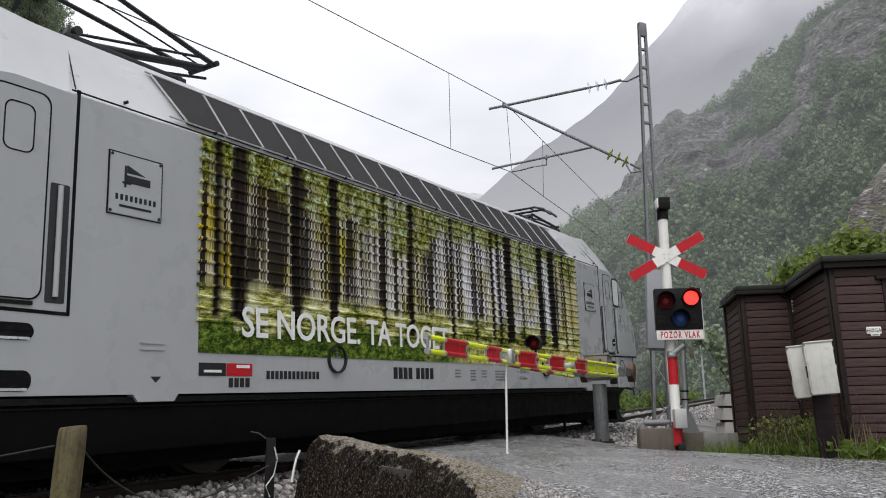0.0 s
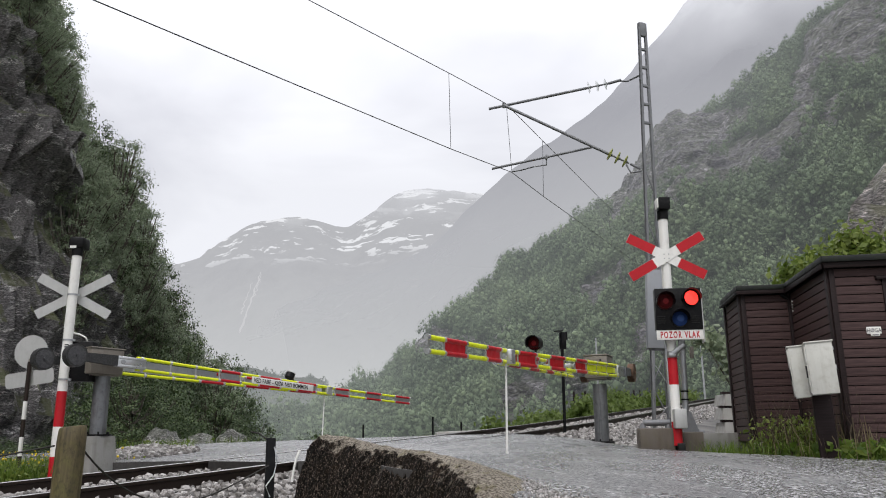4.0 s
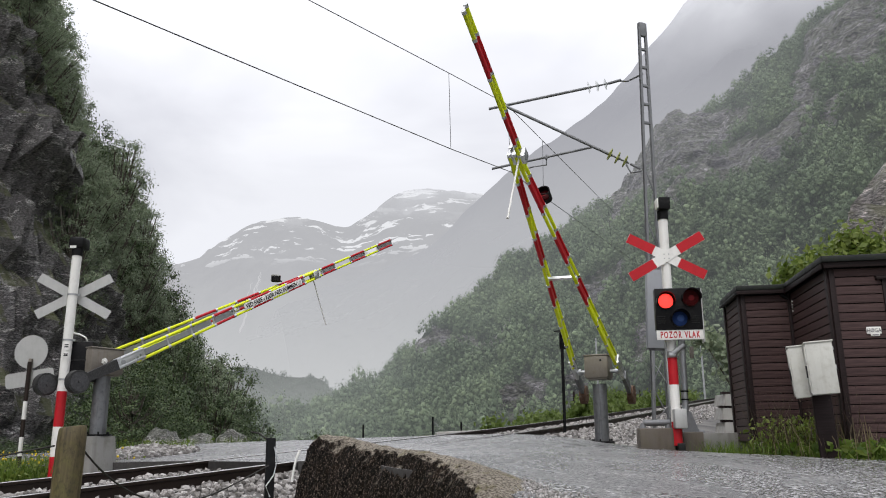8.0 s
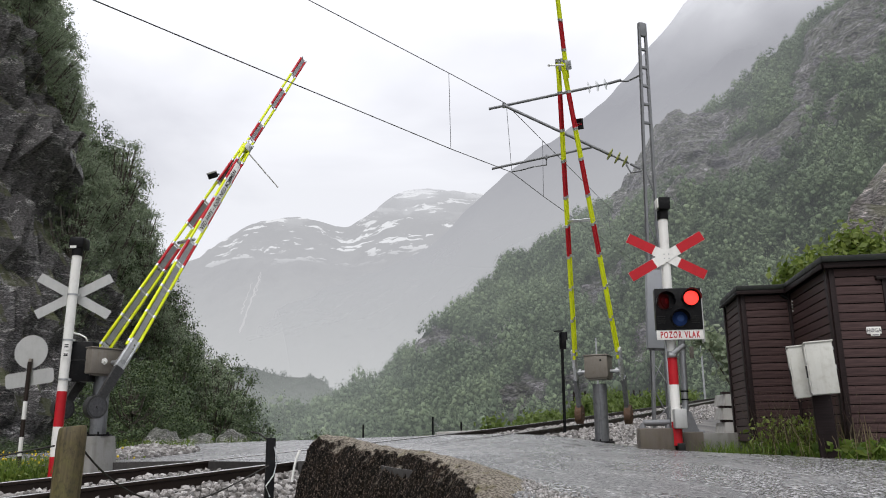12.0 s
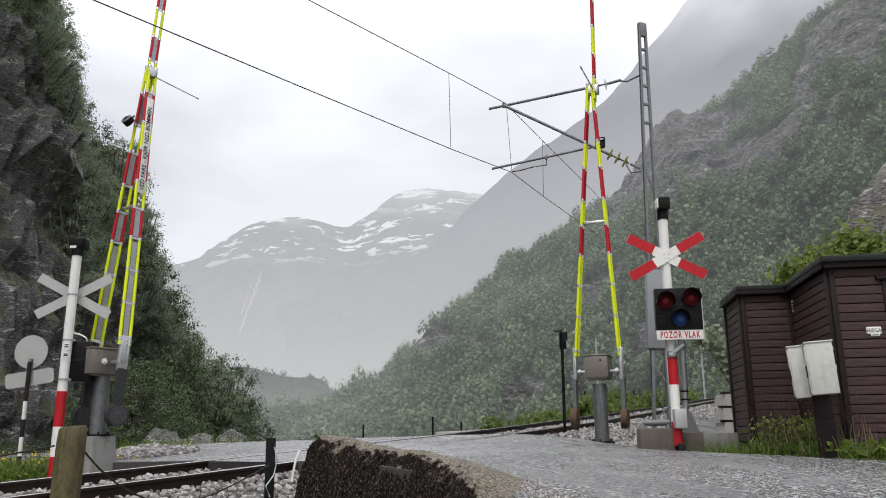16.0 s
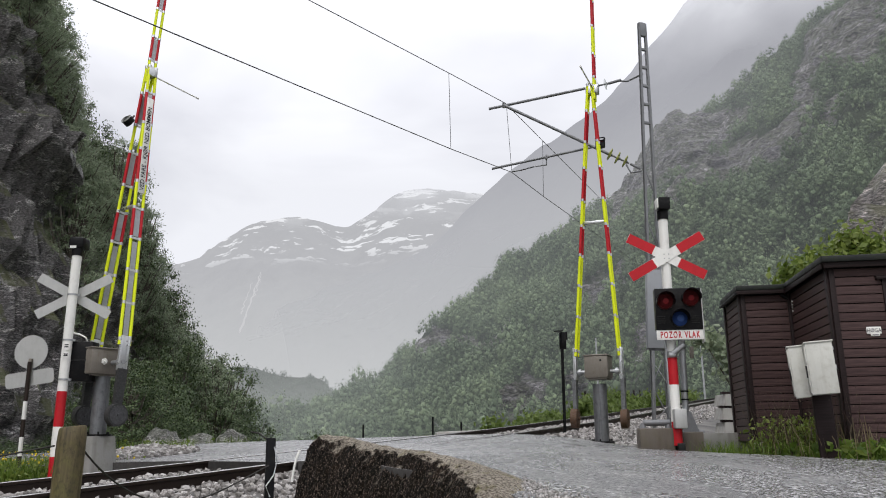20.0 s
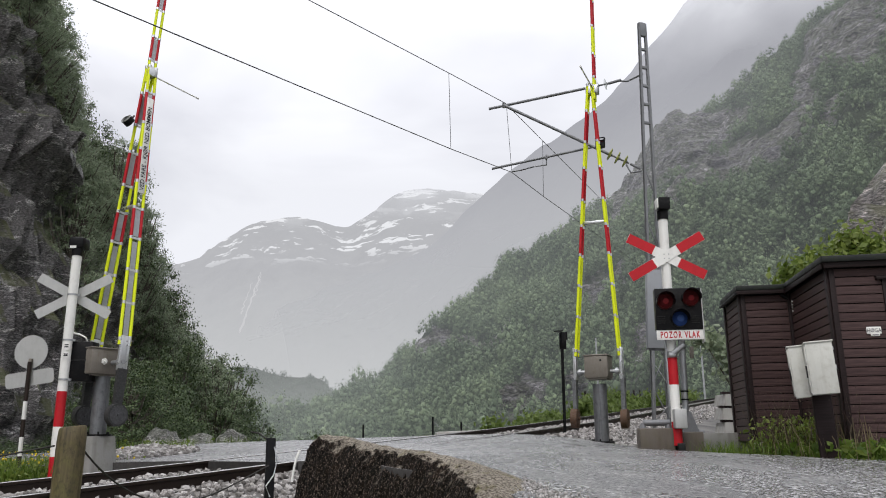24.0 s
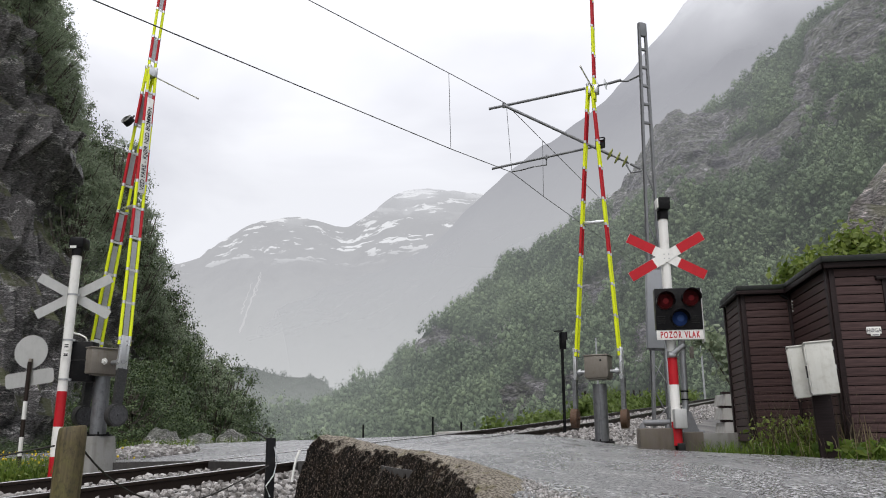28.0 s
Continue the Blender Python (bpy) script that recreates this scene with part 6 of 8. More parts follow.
def shed():
    top = thing("wooden_shed", SHED, "dark brown boarded shed with a flat felt roof", "shed")
    r = random.Random(12)
    BOARD, Z0, Z1 = 0.1085, 0.55, 2.65
    meshes = {}

    def board_mesh(length):
        key = round(length, 2)
        if key not in meshes:
            bm = bmesh.new()
            h = BOARD - 0.011
            prism(bm, [(0.0, -h / 2), (-0.026, -h / 2), (-0.023, h / 2 - 0.006), (-0.016, h / 2), (0.0, h / 2)], "x", -length / 2, length / 2)
            meshes[key] = finish(bm, "board", M_BOARD)
        return meshes[key]

    def boarded(a, b, z0=Z0, z1=Z1, skip=None):
        """A wall from a to b (plan), boards on the side to the right of the way from a to b."""
        a, b = Vector((*a, 0)), Vector((*b, 0))
        d = b - a
        ang = math.atan2(d.y, d.x)
        m = Matrix.Translation(a) @ Matrix.Rotation(ang, 4, "Z")
        L = d.length
        bm = bmesh.new()
        spans = [(0, L)] if not skip else [(0, skip[0]), (skip[1], L)]
        for x0, x1 in spans:
            if x1 - x0 > 0.01:
                box(bm, ((x0 + x1) / 2, 0.05, (z0 + z1) / 2), (x1 - x0, 0.08, z1 - z0))
        if skip:
            box(bm, ((skip[0] + skip[1]) / 2, 0.05, (skip[2] + z1) / 2), (skip[1] - skip[0], 0.08, z1 - skip[2]))
        wall = part("wall", bm, M_SEAM, top, "", m)
        z = z0 + BOARD / 2
        while z < z1 - 0.02:
            for x0, x1 in (spans if not skip or z < skip[2] else [(0, L)]):
                if x1 - x0 > 0.05:
                    piece("board", board_mesh(x1 - x0), wall, pose((x0 + x1) / 2, 0.008, z + r.uniform(-0.0015, 0.0015), r.uniform(-0.4, 0.4), 0, 0))
            z += BOARD
        return m

    # local plan: x to the right along the front, y back. The shallow part's front is at y 0, the deep part's at -1.72
    W1, D1, F2, W2 = 0.685, 1.1, -1.78, 3.4
    boarded((0, D1), (0, 0))
    boarded((0, 0), (W1, 0))
    boarded((W1, 0), (W1, F2))
    front = boarded((W1, F2), (W1 + W2, F2), skip=(0.58, 1.5, 2.46))
    boarded((W1 + W2, F2), (W1 + W2, D1))
    boarded((W1 + W2, D1), (0, D1))
    for x, y in ((0, 0), (W1, F2), (W1 + W2, F2), (0, D1)):
        bm = bmesh.new()
        box(bm, (x + 0.018 if x < 1 else x - 0.03, y - 0.026, (Z0 + Z1) / 2), (0.065, 0.028, Z1 - Z0), 0.004)
        box(bm, (x - 0.030, y + 0.03, (Z0 + Z1) / 2), (0.028, 0.085, Z1 - Z0), 0.004)
        part("corner_trim", bm, M_TRIM, top)
    bm = bmesh.new()
    box(bm, (W1 - 0.03, -0.03, (Z0 + Z1) / 2), (0.05, 0.04, Z1 - Z0), 0.004)
    part("corner_trim", bm, M_TRIM, top)
    # roof slabs with fascia
    bm = bmesh.new()
    box(bm, (W1 / 2 + 0.0, D1 / 2 - 0.02, Z1 + 0.055), (W1 + 0.15, D1 + 0.2, 0.07), 0.008)
    box(bm, (W1 + W2 / 2, (F2 + D1) / 2 - 0.03, Z1 + 0.062), (W2 + 0.22, D1 - F2 + 0.24, 0.075), 0.008)
    roof = part("roof", bm, M_FELT, top, "black felt roof with a thick edge")
    bm = bmesh.new()
    for c, sz in (((W1 / 2 - 0.06, -0.10, Z1 + 0.0), (W1 + 0.02, 0.024, 0.075)), ((-0.055, D1 / 2, Z1 + 0.0), (0.024, D1 + 0.12, 0.075)),
                  ((W1 - 0.09, F2 / 2 - 0.06, Z1 + 0.0), (0.024, -F2 + 0.02, 0.085)), ((W1 + W2 / 2, F2 - 0.10, Z1 + 0.0), (W2 + 0.16, 0.024, 0.085))):
        box(bm, c, sz, 0.003)
    part("fascia", bm, M_TRIM, roof)
    bm = bmesh.new()
    rod(bm, (-0.09, D1 + 0.05, Z1 - 0.03), (-0.09, -0.12, Z1 - 0.03), 0.02, n=8)
    rod(bm, (W1 - 0.13, -0.02, Z1 - 0.04), (W1 - 0.05, -0.04, Z1 - 0.10), 0.03, n=8)
    part("gutter", bm, M_BLACK, roof)
    # door in the front
    door = None
    bm = bmesh.new()
    box(bm, (1.04, 0.03, 1.50), (0.86, 0.04, 1.88), 0.004)
    door = part("door", bm, M_DOOR, top, "dull green wooden door", front)
    bm = bmesh.new()
    for i in range(7):
        box(bm, (0.68 + 0.12 * i, 0.008, 1.50), (0.108, 0.014, 1.84), 0.003)
    part("planks", bm, M_DOOR, door)
    bm = bmesh.new()
    box(bm, (0.605, -0.01, 1.5), (0.05, 0.06, 1.92), 0.004)
    box(bm, (1.475, -0.01, 1.5), (0.05, 0.06, 1.92), 0.004)
    box(bm, (1.04, -0.03, 2.475), (1.06, 0.09, 0.04), 0.006)
    part("door_frame", bm, M_TRIM, top, "", front)
    # small white name plate
    bm = bmesh.new()
    box(bm, (0.42, -0.026, 1.845), (0.165, 0.008, 0.085), 0.003)
    box(bm, (0.43, -0.026, 1.79), (0.10, 0.008, 0.03), 0.002)
    plate = part("name_plate", bm, M_WHITE, top, "small white plate with grey letters", front)
    bm = bmesh.new()
    box(bm, (0.43, -0.032, 1.79), (0.07, 0.004, 0.012))
    part("bars", bm, M_INKGREY, plate)
    lettering("words", "HØGA", 0.062, M_INKGREY, plate, pose(0.42, -0.031, 1.824), 0.001, "grey capital letters", "CENTER", 0.86, 1.05, 0.001)
    # stains of white on the deep part's side wall
    bm = bmesh.new()
    for i in range(4):
        box(bm, (W1 - 0.035, -0.16, 2.48 - 0.045 * i), (0.004, 0.02, 0.022))
        box(bm, (W1 - 0.035, -0.20, 2.47 - 0.045 * i), (0.004, 0.015, 0.02))
    part("paint_marks", bm, M_WHITE, top, "faint white marks on the boards")


shed()


def cabinets():
    """Two grey meter cabinets that lean on one short timber stand."""
    for x, y, z, w, d, h, yaw, roll, label in ((4.12, 8.72, 1.065, 0.27, 0.22, 0.555, 16, 3.0, "worn grey metal cabinet leaning on a timber stand"), (3.99, 8.97, 1.04, 0.15, 0.20, 0.56, 16, 4.5, "narrow grey metal cabinet with a black latch")):
        c = thing("meter_cabinet", pose(x, y, z, 0, -roll, yaw - 36), label, "cabinet", "meter cabinets")
        bm = bmesh.new()
        box(bm, (0, 0, h / 2), (w, d, h), 0.008)
        body = part("body", bm, M_CABINET, c)
        bm = bmesh.new()
        box(bm, (0, 0, h + 0.006), (w + 0.025, d + 0.025, 0.016), 0.005)
        part("lid", bm, M_CABINET, c)
        bm = bmesh.new()
        box(bm, (-w / 2 - 0.006, 0, h / 2), (0.012, d - 0.02, h - 0.04), 0.003)
        door = part("door", bm, M_CABINET, c, "flat cabinet door")
        bm = bmesh.new()
        box(bm, (-w / 2 - 0.018, -d * 0.30, h * 0.45), (0.016, 0.025, 0.13), 0.004)
        part("latch", bm, M_RUBBER, door)
        bm = bmesh.new()
        box(bm, (w / 2 + 0.002, -d * 0.3, h * 0.86), (0.02, 0.03, 0.04), 0.003)
        part("hinge", bm, M_STEEL, c)
        bm = bmesh.new()
        box(bm, (w / 2 + 0.002, -d * 0.3, h * 0.5), (0.02, 0.02, 0.05), 0.003)
        part("hinge", bm, M_STEEL, c)
    s = thing("timber_stand", pose(4.14, 8.86, 0.38, 0, -2, -12), "dark timber stand under the grey cabinets", "stand")
    bm = bmesh.new()
    box(bm, (0.07, 0.24, 0.36), (0.20, 0.06, 0.92), 0.01)
    part("post", bm, M_TRIM, s)
    bm = bmesh.new()
    box(bm, (0.0, 0.17, 0.90), (0.40, 0.03, 0.42), 0.005)
    part("back_board", bm, M_TRIM, s)


cabinets()

# ---- the electric locomotive: x along it, y across (the side seen is at -HW), z above the rail ----
HW = 1.475
loco = thing("locomotive", Matrix.Identity(4), "grey electric locomotive with a printed forest along its ribbed side", "locomotive")
# station, top, half width, sill: the front is undercut below the windscreen
NOSE = [(6.30, 4.16, 1.475, 0.80), (6.75, 4.20, 1.475, 0.80), (7.10, 4.10, 1.475, 0.80), (7.45, 3.90, 1.47, 0.80), (7.80, 3.62, 1.455, 0.80), (8.15, 3.22, 1.435, 0.80), (8.36, 2.90, 1.415, 0.81), (8.52, 2.60, 1.40, 0.93), (8.69, 2.20, 1.37, 1.17), (8.79, 1.84, 1.34, 1.42)]


def section(top, hw, low=0.80):
    """Half a body section from the sill up to the roof's middle."""
    eave = min(3.36, low + (top - low) * 0.76)
    mid = low + (eave - low) * 0.5
    return [(hw, low), (hw, low + (eave - low) * 0.25), (hw, mid), (hw, eave - 0.02), (hw - 0.02, eave), (hw - 0.27, eave + (top - 0.06 - eave) * 0.52), (hw - 0.52, top - 0.06), (hw - 0.85, top), (0, top + 0.03)]


def loco_body():
    bm = bmesh.new()
    stations = [(-x, t, w, lo) for x, t, w, lo in reversed(NOSE)] + [(x, 4.16, HW, 0.80) for x in (-6.24, -3, 0, 3, 6.24)] + NOSE
    rows = []
    for x, t, w, lo in stations:
        half = section(t, w, lo)
        ring = [(-y, z) for y, z in half] + [(y, z) for y, z in reversed(half[:-1])]
        rows.append([bm.verts.new((x, y, z)) for y, z in ring])
    n = len(rows[0])
    for a, b in zip(rows, rows[1:]):
        for k in range(n - 1):
            f = bm.faces.new((a[k], a[k + 1], b[k + 1], b[k]))
            f.material_index = 1 if 4 <= k <= n - 6 else 0
        bm.faces.new((a[n - 1], a[0], b[0], b[n - 1]))
    for sgn, ring in ((-1, rows[0]), (1, rows[-1])):
        # rounded closing of the nose below the windscreen
        inner = []
        for v in ring:
            inner.append(bm.verts.new((v.co.x + sgn * 0.03, v.co.y * 0.86, 1.62 + (v.co.z - 1.62) * 0.6)))
        for k in range(n - 1):
            bm.faces.new((ring[k], ring[k + 1], inner[k + 1], inner[k]))
        bm.faces.new((ring[n - 1], ring[0], inner[0], inner[n - 1]))
        bm.faces.new(inner)
    return bm


body = part("body", loco_body(), [M_GREY, M_ROOF], loco, "smooth light grey body shell", None, 28)


def on_side(name, outline, proud, mat, parent, sx=1, side=-1, label="", deep=0.01):
    """A flat plate of an (x, z) outline on the body side; sx mirrors it to the other end."""
    bm = bmesh.new()
    y0, y1 = side * (HW - deep), side * (HW + proud)
    prism(bm, [(sx * a, b) for a, b in outline], "y", min(y0, y1), max(y0, y1))
    return part(name, bm, mat, parent, label)


def seam(pts, parent, width=0.022, sx=1, side=-1, name="seam", proud=0.003):
    bm = bmesh.new()
    for (a, b), (c, d) in zip(pts, pts[1:]):
        v = Vector((sx * (c - a), 0, d - b))
        m = Matrix.Translation((sx * (a + c) / 2, side * (HW + proud - 0.006), (b + d) / 2)) @ Matrix.Rotation(-math.atan2(v.z, v.x), 4, "Y")
        box(bm, (0, 0, 0), (v.length + width * 0.8, 0.012, width), 0, m)
    return part(name, bm, M_SEAM, parent)


def loop_seam(outline, parent, width, sx, side, name="seam", proud=0.003, mat=None):
    """A closed dark gap along an outline."""
    cx = sum(a for a, b in outline) / len(outline)
    cz = sum(b for a, b in outline) / len(outline)
    ext = max(a for a, b in outline) - cx
    ezt = max(b for a, b in outline) - cz
    inner = [(cx + (a - cx) * (1 - width / ext), cz + (b - cz) * (1 - width / ezt)) for a, b in outline]
    bm = bmesh.new()
    y0, y1 = side * (HW - 0.006), side * (HW + proud)
    frame_ring(bm, [(sx * a, b) for a, b in outline], [(sx * a, b) for a, b in inner], "y", min(y0, y1), max(y0, y1))
    return part(name, bm, mat or M_SEAM, parent)


def disc_outline(cx, cz, r, n=32, sq=1.0):
    return [(cx + r * math.cos(2 * math.pi * k / n), cz + sq * r * math.sin(2 * math.pi * k / n)) for k in range(n)]


def cab_end(sx, side):
    # joint between cab and machine room, and the sill joint under the door
    seam([(6.185, 3.37), (6.185, 1.45), (8.35, 1.485)], body, 0.03, sx, side)
    seam([(6.93, 1.46), (6.93, 0.80)], body, 0.022, sx, side)
    seam([(8.10, 1.47), (8.10, 0.83)], body, 0.012, sx, side)
    # door
    o = rounded(6.435, 6.93, 1.55, 3.24, 0.09)
    door = on_side("cab_door", o, 0.006, M_GREY, loco, sx, side, "grey cab door with rounded corners")
    loop_seam(rounded(6.425, 6.94, 1.54, 3.25, 0.10), door, 0.013, sx, side, "door_gap", 0.008)
    loop_seam(rounded(6.56, 6.815, 2.71, 3.12, 0.07), door, 0.010, sx, side, "window_gap", 0.010)
    on_side("door_sill", [(6.5, 1.50), (6.88, 1.50), (6.88, 1.53), (6.5, 1.53)], 0.02, M_BLACK, door, sx, side)
    on_side("handle_recess", rounded(6.77, 6.965, 1.68, 1.84, 0.06), 0.009, M_SEAM, door, sx, side)
    on_side("handle", [(6.79, 1.735), (6.93, 1.745), (6.93, 1.775), (6.79, 1.765)], 0.03, M_ALU, door, sx, side)
    # grab rails in their recesses
    for x0, x1, zt in ((6.225, 6.395, 2.52), (7.02, 7.165, 2.53)):
        rec = on_side("grab_rail_recess", rounded(x0, x1, 1.53, zt, 0.015, 2), 0.004, M_UNDERGREY, loco, sx, side, "dark recess of a grab rail")
        bm = bmesh.new()
        for x in (x0 + 0.09,):
            rod(bm, (sx * x, side * (HW + 0.02), 1.58), (sx * x, side * (HW + 0.02), zt - 0.02), 0.022, n=12)
        part("grab_rail", bm, M_GREY, rec)
    # cab side window
    on_side("window_frame", rounded(7.0, 7.385, 2.57, 3.22, 0.08), 0.010, M_RUBBER, loco, sx, side, "black rubber window frame")
    on_side("window_pane", rounded(7.035, 7.35, 2.61, 3.18, 0.06), 0.014, M_CABPANE, loco, sx, side, "cab window pane painted white for the bright sky")
    loop_seam(rounded(7.43, 7.66, 2.58, 2.95, 0.02, 2), body, 0.006, sx, side)
    if side == -1 and sx == 1:
        lettering("cab_number", "2", 0.23, M_INK, loco, pose(7.36, -(HW + 0.004), 2.25), 0.002, "black figure")
    for z0, z1 in ((1.235, 1.35), (0.845, 0.985)):
        on_side("step_recess", rounded(6.465, 6.905, z0 - 0.01, z1 + 0.01, 0.07), 0.004, M_SEAM, loco, sx, side, "dark rounded step recess")
        on_side("step_lip", [(6.50, z0 - 0.005), (6.87, z0 - 0.005), (6.87, z0 + 0.015), (6.50, z0 + 0.015)], 0.012, M_ALU, loco, sx, side)
    loop_seam(disc_outline(7.33, 1.23, 0.145, 32, 1.15), body, 0.010, sx, side)
    on_side("hatch_mark", [(7.29, 1.2), (7.37, 1.2), (7.37, 1.29), (7.29, 1.29)], 0.003, M_INKGREY, loco, sx, side)
    # maker's plaque as plain shapes
    pl = on_side("plaque", [(5.305, 2.365), (5.87, 2.365), (5.87, 2.93), (5.305, 2.93)], 0.012, M_GREY, loco, sx, side, "square grey plaque with a small pictogram")
    loop_seam([(5.30, 2.36), (5.30, 2.935), (5.875, 2.935), (5.875, 2.36)], pl, 0.012, sx, side, "plaque_edge", 0.012)
    cx = 5.5875
    bm = bmesh.new()
    yy = side * (HW + 0.0135)
    d = sx if side == -1 else -sx
    box(bm, (sx * (cx - d * sx * 0.02), yy, 2.70), (0.26, 0.004, 0.07))
    box(bm, (sx * (cx + d * sx * 0.115), yy, 2.72), (0.022, 0.004, 0.20))
    box(bm, (sx * (cx + d * sx * 0.10), yy, 2.662), (0.09, 0.004, 0.02))
    prism(bm, [(sx * (cx - d * sx * 0.10), 2.755), (sx * (cx + d * sx * 0.10), 2.755), (sx * (cx + d * sx * 0.10), 2.83)], "y", min(yy, yy + 0.002), max(yy, yy + 0.002))
    part("pictogram", bm, M_INK, pl)
    bm = bmesh.new()
    for k in range(9):
        box(bm, (sx * (5.385 + 0.05 * k), yy, 2.525), (0.026, 0.004, 0.052))
    box(bm, (sx * cx, yy, 2.447), (0.34, 0.004, 0.022))
    part("bars", bm, M_INK, pl)
    bm = bmesh.new()
    for a in (5.33, 5.845):
        for b in (2.39, 2.905):
            rod(bm, (sx * a, side * HW, b), (sx * a, side * (HW + 0.018), b), 0.014, n=8)
    part("screws", bm, M_INK, pl)
    # vent, markings, jacking pad
    bm = bmesh.new()
    for z in (1.195, 1.25):
        box(bm, (sx * 5.345, side * (HW + 0.004), z), (0.27, 0.012, 0.014))
    part("vent_lips", bm, M_ROOF, body)
    bm = bmesh.new()
    prism(bm, [(sx * 5.24, 0.955), (sx * 5.36, 0.955), (sx * 5.30, 0.90)], "y", *sorted((side * (HW - 0.002), side * (HW + 0.003))))
    part("jack_mark", bm, M_INK, body)
    on_side("jacking_pad", [(5.05, 0.80), (5.54, 0.80), (5.49, 0.735), (5.10, 0.735)], 0.012, M_GREY, loco, sx, side, "grey jacking pad below the sill", 0.15)
    # roof seam
    bm = bmesh.new()
    a, b = Vector((sx * 6.22, side * HW, 3.38)), Vector((sx * 6.0, side * 0.93, 4.11))
    rod(bm, a, b, 0.006, n=6)
    part("roof_seam", bm, M_SEAM, body)


M_UNDERGREY = plain("recess_grey", (0.035, 0.035, 0.038), 0.5, 0.0, 0.2, 6, 60, 0.05)
# White base colour stands in for the sky seen through the cab.
M_CABPANE = plain("sky_white_cab_pane", (0.80, 0.81, 0.82), 0.10, 0.0, 0.03, 2, 30, 0.0, 0, (0.5, 0.5, 0.5), 0.05, coat=1.0)
for sx in (-1, 1):
    for side in (-1, 1):
        cab_end(sx, side)
for side in (-1, 1):
    # dark line under the roof, and the row of grilles on the slope
    bm = bmesh.new()
    box(bm, (0, side * (HW + 0.0), 3.365), (12.5, 0.012, 0.012))
    part("roof_joint", bm, M_SEAM, body)
    lo, hi = Vector((0, side * 1.415, 3.455)), Vector((0, side * 1.045, 3.985))
    up = (hi - lo)
    tilt = Matrix.Identity(4)
    tilt.col[0], tilt.col[1], tilt.col[2] = Vector((1, 0, 0, 0)), up.normalized().to_4d(), Vector((1, 0, 0)).cross(up.normalized()).to_4d()
    tilt.col[0].w = tilt.col[1].w = tilt.col[2].w = 0
    n_out = tilt.col[2].to_3d() * (1 if (tilt.col[2].to_3d().y * side) > 0 else -1)
    for k in range(18):
        x0 = -4.98 + 0.5345 * k
        bm = bmesh.new()
        lean = -0.16 if k == 0 else 0.0      # the end bars slope like the ends of the band
        q = [lo + Vector((x0 + 0.02, 0, 0)), lo + Vector((x0 + 0.508, 0, 0)), hi + Vector((x0 + 0.508 - (0.2 if k == 17 else 0), 0, 0)), hi + Vector((x0 + 0.02 + lean, 0, 0))]
        top = [bm.verts.new(p + n_out * 0.014) for p in q]
        bot = [bm.verts.new(p - n_out * 0.03) for p in q]
        bm.faces.new(top)
        for i in range(4):
            bm.faces.new((top[i], top[(i + 1) % 4], bot[(i + 1) % 4], bot[i]))
        part("roof_grille", bm, M_GRILLE, loco, "dark air grille on the roof slope" if k == 0 else "")
    bm = bmesh.new()
    for p0 in (lo, hi):
        d = (hi - lo).normalized() * (0.018 if p0 is hi else -0.018)
        rod(bm, p0 + d + Vector((-5.2, 0, 0)) + n_out * 0.012, p0 + d + Vector((4.7, 0, 0)) + n_out * 0.012, 0.010, n=6)
    for k in range(0, 19):
        x0 = -4.98 + 0.5345 * k - 0.003
        rod(bm, lo + Vector((x0, 0, 0)) + n_out * 0.014, hi + Vector((x0 - (0.16 if k == 0 else 0) - (0.2 if k == 18 else 0), 0, 0)) + n_out * 0.014, 0.011, n=6)
    part("grille_frame", bm, M_ROOF, loco, "pale frame bars between the grilles")
    bm = bmesh.new()
    bm.free()
    for k in range(12):
        x = -5.7 + 1.07 * k
        bm = bmesh.new()
        rod(bm, (x, side * 1.42, 3.43), (x + 0.02, side * 1.455, 3.44), 0.017, n=6)
        part("lifting_eye", bm, M_BLACK, loco)
    # printed panel with ribs
    bm = bmesh.new()
    box(bm, (0, side * (HW + 0.003), 2.26), (9.64, 0.012, 2.15))
    panel = part("picture_panel", bm, M_PICTURE, loco, "printed pine forest picture in yellow, green and white")
    for k in range(17):
        z = 1.50 + 0.1145 * k
        bm = bmesh.new()
        prism(bm, [(side * (HW + 0.004), z - 0.028), (side * (HW + 0.030), z - 0.014), (side * (HW + 0.034), z), (side * (HW + 0.028), z + 0.010), (side * (HW + 0.004), z + 0.016)], "x", -4.86, 4.86)
        part("rib", bm, M_PICTURE, panel)
    # slogan and data along the sill
    if side == -1:
        lettering("slogan", "SE NORGE. TA TOGET.", 0.435, M_SLOGAN, panel, pose(-4.30, -(HW + 0.036), 1.365), 0.004, "white capital letters of a slogan", stretch=0.93, bold=0.006)
        for x0, step, n, w, h, z in ((-1.55, 0.115, 4, 0.085, 0.15, 1.02), (-1.02, 0.115, 4, 0.085, 0.15, 1.02), (-3.88, 0.066, 13, 0.045, 0.085, 0.98)):
            for k in range(n):
                bm = bmesh.new()
                box(bm, (x0 + step * k, -(HW + 0.003), z), (w, 0.004, h))
                part("bar", bm, M_INK, loco)
        on_side("maker_plate", [(-4.81, 0.965), (-4.47, 0.965), (-4.47, 1.09), (-4.81, 1.09)], 0.005, M_INK, loco, 1, side, "small black plate")
        on_side("owner_plate", [(-4.46, 0.965), (-4.11, 0.965), (-4.11, 1.09), (-4.46, 1.09)], 0.005, M_RED, loco, 1, side, "small red plate")
        bm = bmesh.new()
        box(bm, (-4.64, -(HW + 0.007), 1.01), (0.22, 0.004, 0.025))
        box(bm, (-4.24, -(HW + 0.007), 1.06), (0.18, 0.004, 0.03))
